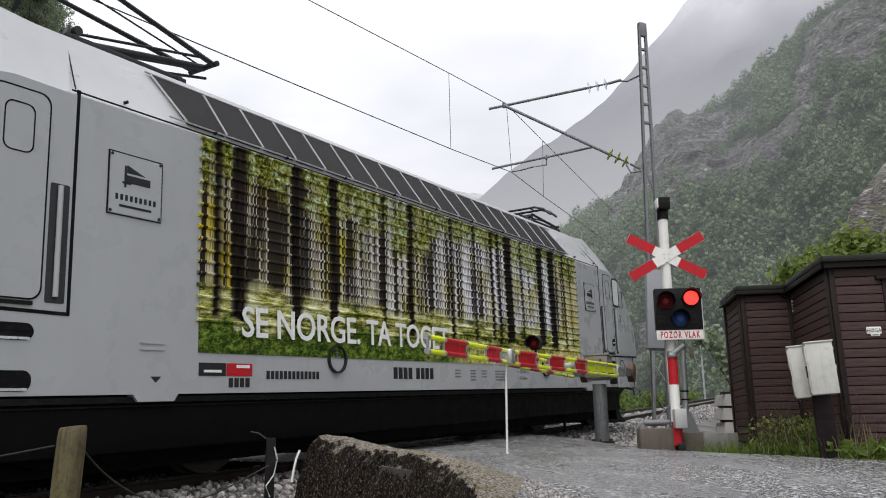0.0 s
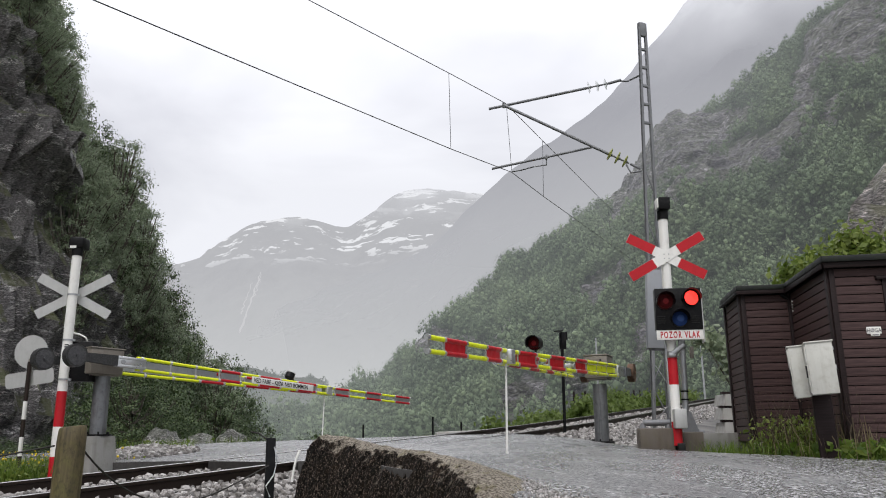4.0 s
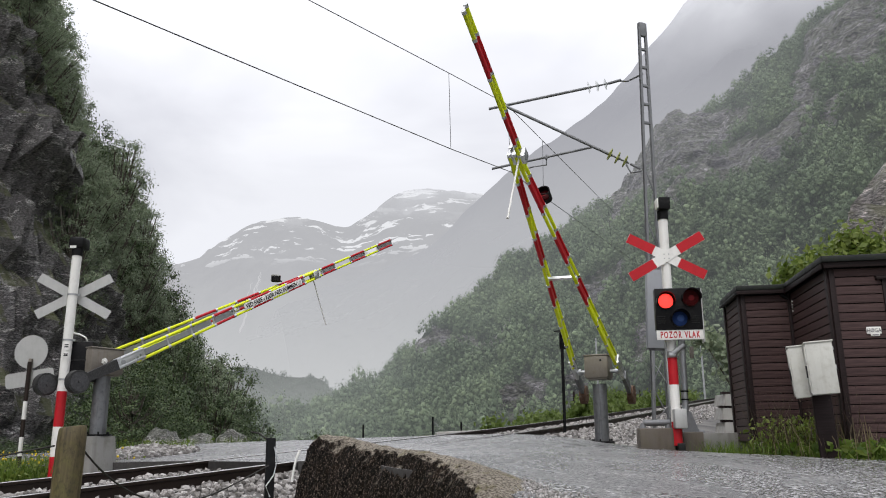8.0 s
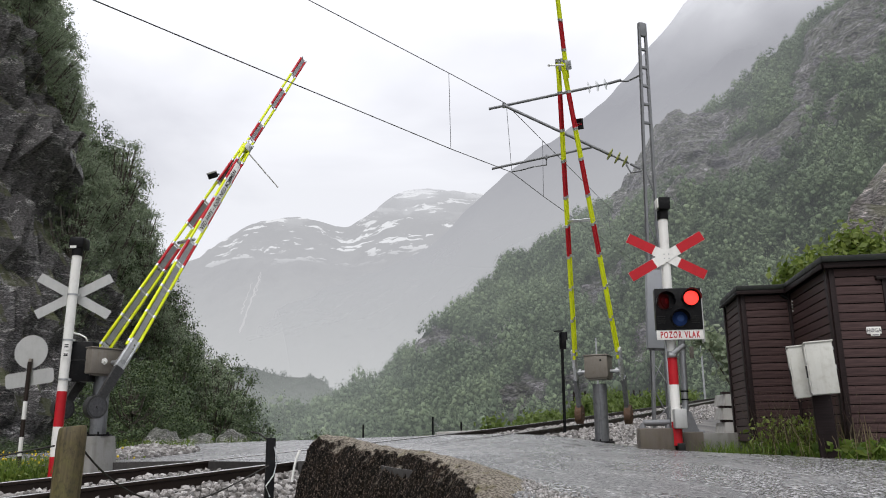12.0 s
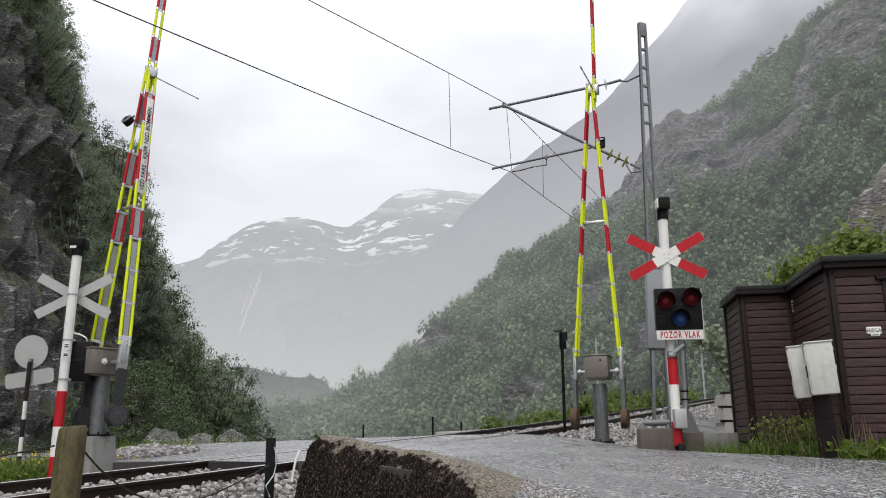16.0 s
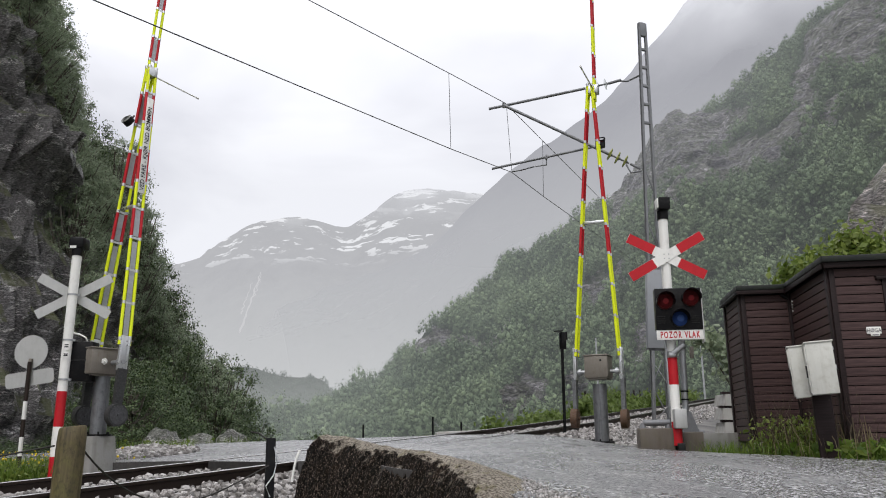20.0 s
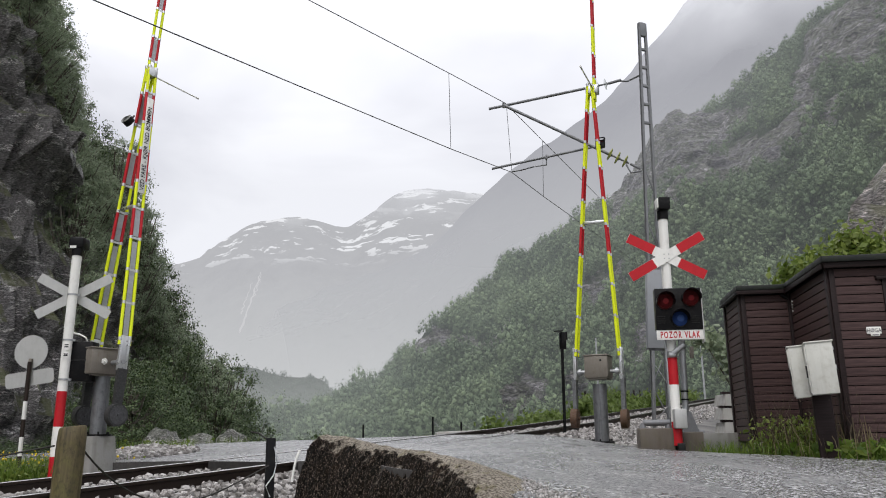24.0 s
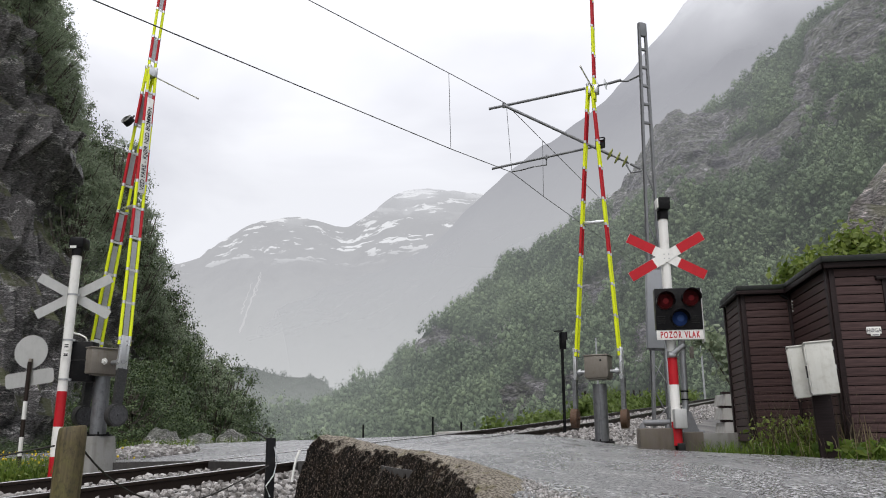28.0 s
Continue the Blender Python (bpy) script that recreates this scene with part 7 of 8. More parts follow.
        part("bars", bm, M_SLOGAN, loco)
        bm = bmesh.new()
        for k in range(4):
            box(bm, (-4.40 + 0.075 * k, -(HW + 0.003), 0.90), (0.055, 0.004, 0.09))
        part("bars", bm, M_INK, loco)
        lettering("length_mark", "|- 18,50m -|", 0.088, M_INKGREY, loco, pose(2.02, -(HW + 0.003), 1.055), 0.001, "grey length marking")
        lettering("length_mark", "- 11,00m -", 0.088, M_INKGREY, loco, pose(2.04, -(HW + 0.003), 0.945), 0.001, "grey length marking")
        for k, (x, n) in enumerate(((0.05, 3), (0.45, 4), (0.85, 3), (1.25, 4), (1.48, 4))):
            for j in range(n):
                bm = bmesh.new()
                box(bm, (x + 0.05 * (k % 2), -(HW + 0.003), 1.075 - 0.045 * j), (0.16, 0.003, 0.018))
                part("data_bar", bm, M_INKGREY, loco)
    for x in (-2.75, 3.15):
        ring = loop_seam(disc_outline(x, 1.17, 0.165, 40, 1.0), loco, 0.020, 1, side, "round_hatch", 0.036, M_INK)
        bm = bmesh.new()
        for z, w in ((1.245, 0.05), (1.22, 0.03), (1.195, 0.045)):
            box(bm, (x, side * (HW + 0.012), z), (w, 0.01, 0.012))
        part("hatch_bars", bm, M_INKGREY, ring)


def underframe():
    bm = bmesh.new()
    box(bm, (0, 0, 0.56), (14.4, 2.80, 0.50), 0.02)
    box(bm, (0, 0, 0.30), (4.2, 2.3, 0.30), 0.03)
    part("underframe", bm, M_UNDER, loco, "black underframe skirt")
    # Black sheets added to stand in for the shade below the underframe.
    for side in (-1, 1):
        bm = bmesh.new()
        prism(bm, [(-7.6, 0.60), (7.6, 0.60), (7.4, 0.13), (3.2, 0.13), (2.6, 0.10), (-2.6, 0.10), (-3.2, 0.13), (-7.4, 0.13)], "y", *sorted((side * 0.92, side * 0.97)))
        part("inner_skirt", bm, M_UNDER, loco)
    bm = bmesh.new()
    for side in (-1, 1):
        box(bm, (0, side * 1.43, 0.755), (14.6, 0.05, 0.05))
        box(bm, (0, side * 1.415, 0.70), (14.0, 0.012, 0.012))
    part("sill_bar", bm, M_BLACK, loco)
    wheels = []
    for bx in (-5.5, 5.5):
        for side in (-1, 1):
            bm = bmesh.new()
            prism(bm, [(bx - 1.95, 0.42), (bx - 1.75, 0.68), (bx - 0.6, 0.62), (bx + 0.6, 0.62), (bx + 1.75, 0.68), (bx + 1.95, 0.42), (bx + 1.0, 0.36), (bx + 0.7, 0.22), (bx - 0.7, 0.22), (bx - 1.0, 0.36)], "y", *sorted((side * 1.0, side * 1.16)))
            for w in (-1.4, 1.4):
                rod(bm, (bx + w, side * 1.0, 0.55), (bx + w, side * 1.24, 0.55), 0.17, n=18)
                for e in (-0.32, 0.32):
                    rod(bm, (bx + w + e, side * 1.1, 0.44), (bx + w + e, side * 1.1, 0.80), 0.08, n=12)
            part("bogie_frame", bm, M_UNDER, loco)
        for w in (-1.4, 1.4):
            bm = bmesh.new()
            for side in (-1, 1):
                rod(bm, (0, side * 0.70, 0), (0, side * 0.83, 0), 0.545, n=40)
                rod(bm, (0, side * 0.68, 0), (0, side * 0.705, 0), 0.575, n=40)
                for k in range(6):
                    c, s = math.cos(k * math.pi / 3), math.sin(k * math.pi / 3)
                    rod(bm, (0.3 * c, side * 0.83, 0.3 * s), (0.3 * c, side * 0.845, 0.3 * s), 0.06, n=10)
            rod(bm, (0, -0.9, 0), (0, 0.9, 0), 0.09, n=14)
            ws = part("wheelset", bm, M_WHEEL, loco, "steel wheelset")
            ws.matrix_basis = pose(bx + w, 0, 0.545)
            wheels.append(ws)
        e = 1 if bx > 0 else -1
        bm = bmesh.new()
        curve = [(8.02, 0.78), (7.78, 0.74), (7.56, 0.64), (7.42, 0.50), (7.38, 0.36), (7.46, 0.22), (7.62, 0.11), (7.80, 0.06)]
        prism(bm, [(e * a, b) for a, b in [(7.20, 0.78)] + curve + [(7.72, 0.02), (7.20, 0.10)]], "y", -1.3, 1.3)
        plough = part("snow_plough", bm, M_BLACK, loco, "curved black steel plough below the nose")
        bm = bmesh.new()
        prism(bm, [(e * a, b) for a, b in curve] + [(e * (a + 0.02), b + 0.004) for a, b in reversed(curve)], "y", -1.29, 1.29)
        part("plough_blade", bm, M_BLADESTEEL, plough, "bare worn steel blade")
        for side in (-1, 1):
            bm = bmesh.new()
            rod(bm, (e * 8.45, side * 0.875, 1.05), (e * 9.15, side * 0.875, 1.05), 0.125, n=20)
            prism(bm, [(side * 0.875 + a, 1.05 + b) for a, b in rounded(-0.30, 0.30, -0.20, 0.20, 0.10)], "x", *sorted((e * 9.15, e * 9.23)))
            box(bm, (e * 8.80, side * 0.90, 1.27), (0.5, 0.62, 0.06), 0.01)
            box(bm, (e * 8.72, side * 0.95, 1.05), (0.36, 0.42, 0.40), 0.04)
            part("buffer", bm, M_BLACK, loco)
            bm = bmesh.new()
            pipe(bm, [(e * 8.30, side * 1.2, 0.78), (e * 8.55, side * 1.25, 0.74), (e * 8.80, side * 1.22, 0.78), (e * 8.86, side * 1.15, 0.92), (e * 8.84, side * 1.10, 1.08)], 0.022, 8)
            pipe(bm, [(e * 8.45, side * 0.6, 0.95), (e * 8.8, side * 0.58, 0.75), (e * 8.9, side * 0.5, 0.6), (e * 8.8, side * 0.42, 0.55), (e * 8.5, side * 0.4, 0.8)], 0.03, 8)
            part("step_hoop", bm, M_RUBBER, loco)
            bm = bmesh.new()
            box(bm, (e * 8.86, side * 1.02, 0.92), (0.02, 0.10, 0.14), 0.004)
            part("hose_tag", bm, M_WHITE, loco)
        bm = bmesh.new()
        box(bm, (e * 8.62, 0, 1.02), (0.3, 0.22, 0.22), 0.02)
        rod(bm, (e * 8.7, 0, 1.0), (e * 9.1, 0, 0.95), 0.05, n=10)
        part("coupling", bm, M_BLACK, loco)
        bm = bmesh.new()
        a = [Vector((e * 7.90, y, 3.40)) for y in (-1.0, 1.0)]
        b = [Vector((e * 8.62, y, 2.36)) for y in (-1.12, 1.12)]
        out = Vector((e * 0.8, 0, 0.6)) * 0.02
        top = [bm.verts.new(p + out) for p in (a[0], a[1], b[1], b[0])]
        bot = [bm.verts.new(p - out * 2) for p in (a[0], a[1], b[1], b[0])]
        bm.faces.new(top)
        for i in range(4):
            bm.faces.new((top[i], top[(i + 1) % 4], bot[(i + 1) % 4], bot[i]))
        part("windscreen", bm, M_PANE, loco, "dark windscreen")
    return wheels


M_BLADESTEEL = plain("worn_blade_steel", (0.34, 0.345, 0.35), 0.45, 0.5, 0.3, 6, 60, 0.2, 0.3, (0.06, 0.055, 0.05), 0.5)
M_WHEEL = plain("wheel_steel", (0.035, 0.032, 0.03), 0.5, 0.4, 0.3, 8, 60, 0.2)
loco_wheels = underframe()


def pantograph(x, e, up):
    """x: the base's middle; e: the way the lower arm points; up: how high the head is above the rail."""
    roof = 4.17
    bm = bmesh.new()
    for y in (-0.45, 0.45):
        box(bm, (x, y, roof + 0.20), (1.5, 0.07, 0.07), 0.008)
    for a in (-0.65, 0.65):
        box(bm, (x + a, 0, roof + 0.20), (0.07, 1.0, 0.07), 0.008)
        for y in (-0.45, 0.45):
            rod(bm, (x + a, y, roof - 0.02), (x + a, y, roof + 0.18), 0.06, 0.045, n=12)
    base = part("pantograph_base", bm, M_WIREDARK, loco, "dark pantograph base frame on insulators")
    px = x - e * 0.62
    piv = Vector((px, 0, roof + 0.34))
    knee = piv + (Vector((e * 2.05, 0, 0.40)) if up > 5 else Vector((e * 1.85, 0, 0.08)))
    headp = Vector((px - e * 0.10, 0, up - 0.08)) if up > 5 else Vector((px + e * 0.15, 0, roof + 0.46))
    bm = bmesh.new()
    rod(bm, piv, knee, 0.055, 0.045, n=12)
    rod(bm, piv + Vector((e * 0.05, -0.4, 0)), piv + Vector((e * 0.05, 0.4, 0)), 0.05, n=12)
    rod(bm, piv + Vector((-e * 0.0, -0.3, 0.0)), piv + Vector((-e * 0.12, -0.34, -0.26)), 0.05, n=10)
    rod(bm, piv + Vector((-e * 0.0, 0.3, 0.0)), piv + Vector((-e * 0.12, 0.34, -0.26)), 0.05, n=10)
    rod(bm, piv + Vector((-e * 0.02, 0, -0.05)), piv + Vector((e * 0.75, 0, -0.06)), 0.05, n=10)
    part("lower_arm", bm, M_WIREDARK, base)
    bm = bmesh.new()
    rod(bm, piv + Vector((e * 0.25, 0.12, -0.1)), knee + Vector((e * 0.08, 0.05, -0.10)), 0.02, n=8)
    rod(bm, piv + Vector((e * 0.05, -0.10, 0.08)), knee + Vector((0, -0.05, 0.12)), 0.018, n=8)
    part("coupling_rod", bm, M_WIREDARK, base)
    bm = bmesh.new()
    for y in (-0.35, 0.35):
        rod(bm, knee + Vector((0, y * 0.5, 0)), headp + Vector((0, y, -0.05)), 0.034, 0.026, n=8)
    rod(bm, knee + Vector((0, -0.25, 0)), knee + Vector((0, 0.25, 0)), 0.035, n=10)
    rod(bm, knee, headp, 0.012, n=6)
    part("upper_arm", bm, M_WIREDARK, base)
    bm = bmesh.new()
    for a in (-0.16, 0.16):
        pipe(bm, [headp + Vector((a, -0.86, -0.16)), headp + Vector((a, -0.70, -0.02)), headp + Vector((a, -0.5, 0.05)), headp + Vector((a, 0.5, 0.05)), headp + Vector((a, 0.70, -0.02)), headp + Vector((a, 0.86, -0.16))], 0.025, 8)
    for y in (-0.4, 0.4):
        rod(bm, headp + Vector((-0.16, y, 0.03)), headp + Vector((0.16, y, 0.03)), 0.015, n=6)
    part("collector_head", bm, M_WIREDARK, base)


M_WIREDARK = plain("pantograph_steel", (0.035, 0.036, 0.038), 0.45, 0.4, 0.25, 8, 60, 0.1)
pantograph(-4.95, 1, 5.36)
pantograph(5.9, 1, 4.6)
bm = bmesh.new()
for x in (-2.0, -0.4, 1.2, 2.8):
    rod(bm, (x, 0.2, 4.17), (x, 0.2, 4.34), 0.07, 0.05, n=12)
pipe(bm, [(-3.3, 0.2, 4.36), (-2, 0.2, 4.36), (2.8, 0.2, 4.36), (4.2, 0.2, 4.36)], 0.02, 8)
box(bm, (-2.9, -0.55, 4.23), (0.16, 0.14, 0.10), 0.02)
part("roof_bus_bar", bm, M_WIREDARK, loco, "high voltage bar on roof insulators")

# ---- plants ----
LEAF_V = np.array([(0, -0.5, 0), (0.34, 0.05, 0.06), (0, 0.55, 0), (-0.34, 0.05, 0.06)])
LEAF_F = np.array([(0, 1, 2, 3)])


def leaf_cloud(rng, blobs, n, size, flat=0.75, out=0.55):
    """Leaf places, turns and sizes on and in a set of (x, y, z, radius) clumps."""
    b = np.asarray(blobs, float)
    w = b[:, 3] ** 2
    pick = rng.choice(len(b), n, p=w / w.sum())
    d = rng.normal(size=(n, 3))
    d /= np.linalg.norm(d, axis=1, keepdims=True)
    r = b[pick, 3] * np.minimum(1.1, np.abs(rng.normal(0, 0.55, n)) + 0.15)
    d[:, 2] *= flat
    where = b[pick, :3] + d * r[:, None]
    # leaves face outwards from their clump, more or less
    nz = d + out * rng.normal(size=(n, 3)) + (0, 0, 0.25)
    nz /= np.linalg.norm(nz, axis=1, keepdims=True)
    tx = np.cross(nz, rng.normal(size=(n, 3)))
    tx /= np.linalg.norm(tx, axis=1, keepdims=True)
    return where, np.stack([tx, np.cross(nz, tx), nz], -1), size * rng.uniform(0.55, 1.3, n)


def soft_shade(me, normals, real=0.4, corners=4):
    """Leaves take part of their shading from the clump that they belong to."""
    me.polygons.foreach_set("use_smooth", np.ones(len(me.polygons), dtype=bool))
    flat_n = np.zeros(len(me.polygons) * 3, dtype=np.float32)
    me.polygons.foreach_get("normal", flat_n)
    own = np.repeat(flat_n.reshape(-1, 3), corners, 0)
    # every leaf turns its front outwards
    side = (own * normals).sum(1).reshape(-1, corners).sum(1)
    loops = np.zeros(len(me.loops), dtype=np.int32)
    me.loops.foreach_get("vertex_index", loops)
    loops = loops.reshape(-1, corners)
    loops[side < 0] = loops[side < 0][:, ::-1]
    me.loops.foreach_set("vertex_index", loops.ravel())
    me.update(calc_edges=True)
    own *= np.repeat(np.where(side < 0, -1.0, 1.0), corners)[:, None]
    nn = own * real + normals * (1 - real)
    nn /= np.linalg.norm(nn, axis=1, keepdims=True) + 1e-9
    nn = nn.reshape(-1, corners, 3)
    nn[side < 0] = nn[side < 0][:, ::-1]
    me.normals_split_custom_set(nn.reshape(-1, 3).tolist())


def tree_kind(seed, height, spread, clumps, leaves, size, mat, low=0.25, lean=0.0):
    """Builds one tree: tapered trunk with limbs to its leaf clumps. Returns the thing."""
    r, rng = random.Random(seed), np.random.default_rng(seed)
    blobs, limbs = [], []
    for k in range(clumps):
        t = low + (1 - low) * (k + 0.5) / clumps
        z = height * t
        a = 2.4 * k + r.uniform(-0.5, 0.5)
        prof = math.sin(math.pi * min(1, (t - low * 0.6) / (1.04 - low * 0.6))) ** 0.7
        rad = spread * prof * r.uniform(0.25, 1.0)
        c = (rad * math.cos(a) + lean * t, rad * math.sin(a), z + r.uniform(-0.2, 0.2))
        blobs.append((*c, spread * r.uniform(0.12, 0.30) * (0.6 + 0.5 * prof)))
        limbs.append(c)
    t = thing("tree", Matrix.Identity(4), "leafy green deciduous tree on the wooded slope", "tree", "trees on the slope")
    bm = bmesh.new()
    trunk = [(lean * q + 0.10 * r.uniform(-1, 1) * q, 0.10 * r.uniform(-1, 1) * q, height * 0.93 * q) for q in (0, 0.15, 0.3, 0.5, 0.7, 0.85, 1.0)]
    trunk[0] = (0, 0, -0.8)
    base = 0.018 * height
    pipe(bm, trunk, [base * k for k in (1.25, 1.0, 0.85, 0.62, 0.42, 0.25, 0.1)], 8)
    for c in limbs[::2]:
        z0 = c[2] * 0.72
        q = min(1, z0 / (height * 0.93))
        s = Vector((lean * q, 0, z0))
        m = s.lerp(Vector(c), 0.5) + Vector((0, 0, -0.06 * height))
        pipe(bm, [s, m, Vector(c)], [base * 0.45, base * 0.3, base * 0.1], 5)
    part("trunk", bm, M_BARK, t)
    where, rot, sc = leaf_cloud(rng, blobs, leaves, size)
    crown = new("crown", scatter("crown", LEAF_V, LEAF_F, where, sc, rot, mat))
    crown.parent = t
    mid = np.array([lean * 0.5, 0, height * 0.5])
    way = (where - mid) / (spread, spread, height * 0.5) + (0, 0, 0.45)
    soft_shade(crown.data, np.repeat(way / (np.linalg.norm(way, axis=1, keepdims=True) + 1e-6), 4, 0), 0.6)
    return t


TREES = [tree_kind(31, 7.5, 1.8, 150, 17000, 0.072, M_LEAF, 0.12), tree_kind(32, 6.0, 1.9, 150, 19000, 0.070, M_LEAFDARK, 0.10, 0.5),
         tree_kind(33, 5.0, 2.0, 140, 22000, 0.066, M_LEAFDARK, 0.04), tree_kind(34, 8.0, 1.5, 150, 14000, 0.072, M_LEAF, 0.22, -0.4),
         tree_kind(35, 4.0, 2.1, 120, 22000, 0.062, M_LEAFDARK, 0.02)]
HEIGHTS = [7.5, 6.0, 5.0, 8.0, 4.0]
used = set()


def plant(kind, x, y, z, height, turn):
    k = height / HEIGHTS[kind]
    m = pose(x, y, z, 0, 0, turn) @ Matrix.Diagonal((k * 0.5 + 0.5, k * 0.5 + 0.5, k, 1))
    if kind not in used:
        used.add(kind)
        TREES[kind].matrix_basis = m
        return TREES[kind]
    s = TREES[kind].scale
    return copy_thing(TREES[kind], m @ Matrix.Diagonal((1 / s.x, 1 / s.y, 1 / s.z, 1)))


def crown_line(x, y):
    """How high the wood on the cliff reaches over a place: it comes down towards the valley."""
    az = math.degrees(math.atan2(x, y))
    az += math.degrees(1.05 / math.hypot(x, y))
    el = float(np.interp(az, [-34, -30, -27.2, -26.3, -25.6, -25.1, -24.6, -22.9, -21.6, -21.1, -20.8, -20.0, -19.6, -18.2, -17.5, -16.8, -15.2, -14.3, -13.8, -12.5, -10.9, -9.6], [46, 36, 28, 26.5, 24.6, 21.0, 20.0, 20.0, 20.0, 17.6, 15.2, 14.8, 12.4, 9.6, 8.2, 7.6, 7.2, 5.6, 3.4, 2.2, 0.8, -0.4]))
    return 0.655 + math.hypot(x, y) * math.tan(radians(el))


def wood():
    r = random.Random(77)
    for n, s0, s1, q0, q1, lo, hi, kinds in ((12, 6, 14.0, 4.0, 9, 7.0, 12.0, (0, 3)), (10, 9.6, 14.4, 2.2, 3.2, 3.0, 6.0, (0, 3)), (9, 14.8, 18.0, 0.8, 2.2, 3.0, 7.0, (0, 3)), (14, 13.0, 18.5, 2.0, 7, 3.5, 10.0, (0, 3)), (46, 17.0, 30, 1.5, 8.5, 2.5, 10.0, (0, 1, 2, 3)), (34, 27, 60, -3, 8, 4.0, 9.0, (1, 2, 0, 4)), (22, 13.8, 24, -4.5, -1, 2.0, 5.0, (2, 4, 4)), (70, 20.0, 64, -9, 0, 7.0, 13.0, (2, 0, 1, 1)), (16, 3, 15, -4.0, -0.5, 1.2, 2.2, (4, 2))):
        for i in range(n):
            s = s0 + (s1 - s0) * (i + r.random()) / n
            q = r.uniform(q0, q1)
            c = cliff_at(s, q)
            if q < -0.6:
                c.z = ground_z(c.x, c.y)
            room = (crown_line(c.x, c.y) - c.z) * r.uniform(0.82, 1.04)
            if room < 1.3:
                continue
            plant(r.choice(kinds), c.x, c.y, c.z - 0.3, min(room + 0.3, r.uniform(lo, hi) if q < 0 else hi * r.uniform(0.8, 1)), r.uniform(0, 360))


wood()
# a lone birch that stands out over the road
plant(3, -8.5, 31.0, ground_z(-8.5, 31.0) - 0.3, 7.6, 40)


def ledge_plants():
    """Moss, ferns and small shrubs that hang on the cliff's ledges."""
    rng = np.random.default_rng(44)
    a, b, c = cliff_pts[:-1, :-1], cliff_pts[:-1, 1:], cliff_pts[1:, :-1]
    nrm = np.cross(b - a, c - a)
    nrm /= np.linalg.norm(nrm, axis=2, keepdims=True) + 1e-9
    up = np.abs(nrm[..., 2])
    high = a[..., 2]
    grow = np.array([noise.noise((q[0] * 0.5, q[1] * 0.5, q[2] * 0.5)) for q in a.reshape(-1, 3)]).reshape(up.shape)
    w = np.where((high > 0.5), np.clip(up - 0.42, 0, 1) * np.clip(grow + 0.15, 0, 1), 0).ravel()
    w *= (np.linalg.norm(b - a, axis=2) < 0.5).ravel()
    pick = rng.choice(len(w), 40000, p=w / w.sum())
    where = a.reshape(-1, 3)[pick] + rng.normal(0, 0.13, (40000, 3)) + (0, 0, 0.06)
    tagged(new("ledge_plants", scatter("ledge_plants", LEAF_V, LEAF_F, where, rng.uniform(0.04, 0.10, 40000), turns(rng, 40000), M_LEDGE)), "moss and ferns on the cliff ledges", "ferns", kind="stuff")


M_LEDGE = foliage("fern_leaves", (0.07, 0.085, 0.035), (0.13, 0.15, 0.06), (0.21, 0.22, 0.10))
ledge_plants()


def far_tree(seed, leaves, size):
    """A far crown of unit height: lobes round a stem, with gaps; corners, faces and shading directions."""
    r2 = np.random.default_rng(seed)
    lobes = [(0, 0, 0.80, 0.17)]
    for m in range(9):
        a, t = 2.4 * m + r2.uniform(-0.4, 0.4), 0.24 + 0.5 * m / 9
        reach = (0.30 - 0.16 * abs(t - 0.42)) * r2.uniform(0.7, 1.05)
        lobes.append((reach * math.cos(a), reach * math.sin(a), t, r2.uniform(0.13, 0.20)))
    b = np.array(lobes)
    # each lobe: a lumpy mass of leaves too small to tell apart, and single sprays that break its outline
    lump = b[:, None, :3] + ICO_V[None] * (b[:, 3, None] * r2.uniform(0.25, 0.6, (len(b), 12)))[:, :, None]
    lump_f = (ICO_F[None] + (np.arange(len(b)) * 12)[:, None, None]).reshape(-1, 3)
    lump_n = np.tile(ICO_V[ICO_F], (len(b), 1, 1)).reshape(-1, 3)
    pick = r2.choice(len(b), leaves, p=b[:, 3] ** 2 / (b[:, 3] ** 2).sum())
    d = r2.normal(size=(leaves, 3)) + (0, 0, 0.25)
    d /= np.linalg.norm(d, axis=1, keepdims=True)
    where = b[pick, :3] + d * (b[pick, 3] * r2.uniform(0.45, 1.45, leaves))[:, None]
    nz = d + 0.6 * r2.normal(size=(leaves, 3))
    nz /= np.linalg.norm(nz, axis=1, keepdims=True)
    tx = np.cross(nz, r2.normal(size=(leaves, 3)))
    tx /= np.linalg.norm(tx, axis=1, keepdims=True)
    rot = np.stack([tx, np.cross(nz, tx), nz], -1)
    tri = LEAF_V[[0, 1, 3]] * (1.3, 1.0, 1.0) + (0, 0.2, 0)
    tv = (np.einsum("nij,nkj->nki", rot, tri[None] * (size * r2.uniform(0.6, 1.35, leaves))[:, None, None]) + where[:, None]).reshape(-1, 3)
    verts = np.concatenate([lump.reshape(-1, 3), tv])
    faces = np.concatenate([lump_f, np.arange(leaves * 3).reshape(-1, 3) + len(b) * 12])
    way = 0.7 * np.concatenate([lump_n, np.repeat(d, 3, 0)]) + 0.7 * (verts[faces.ravel()] - (0, 0, 0.46)) / 0.36
    way /= np.linalg.norm(way, axis=1, keepdims=True)
    return verts, faces, way


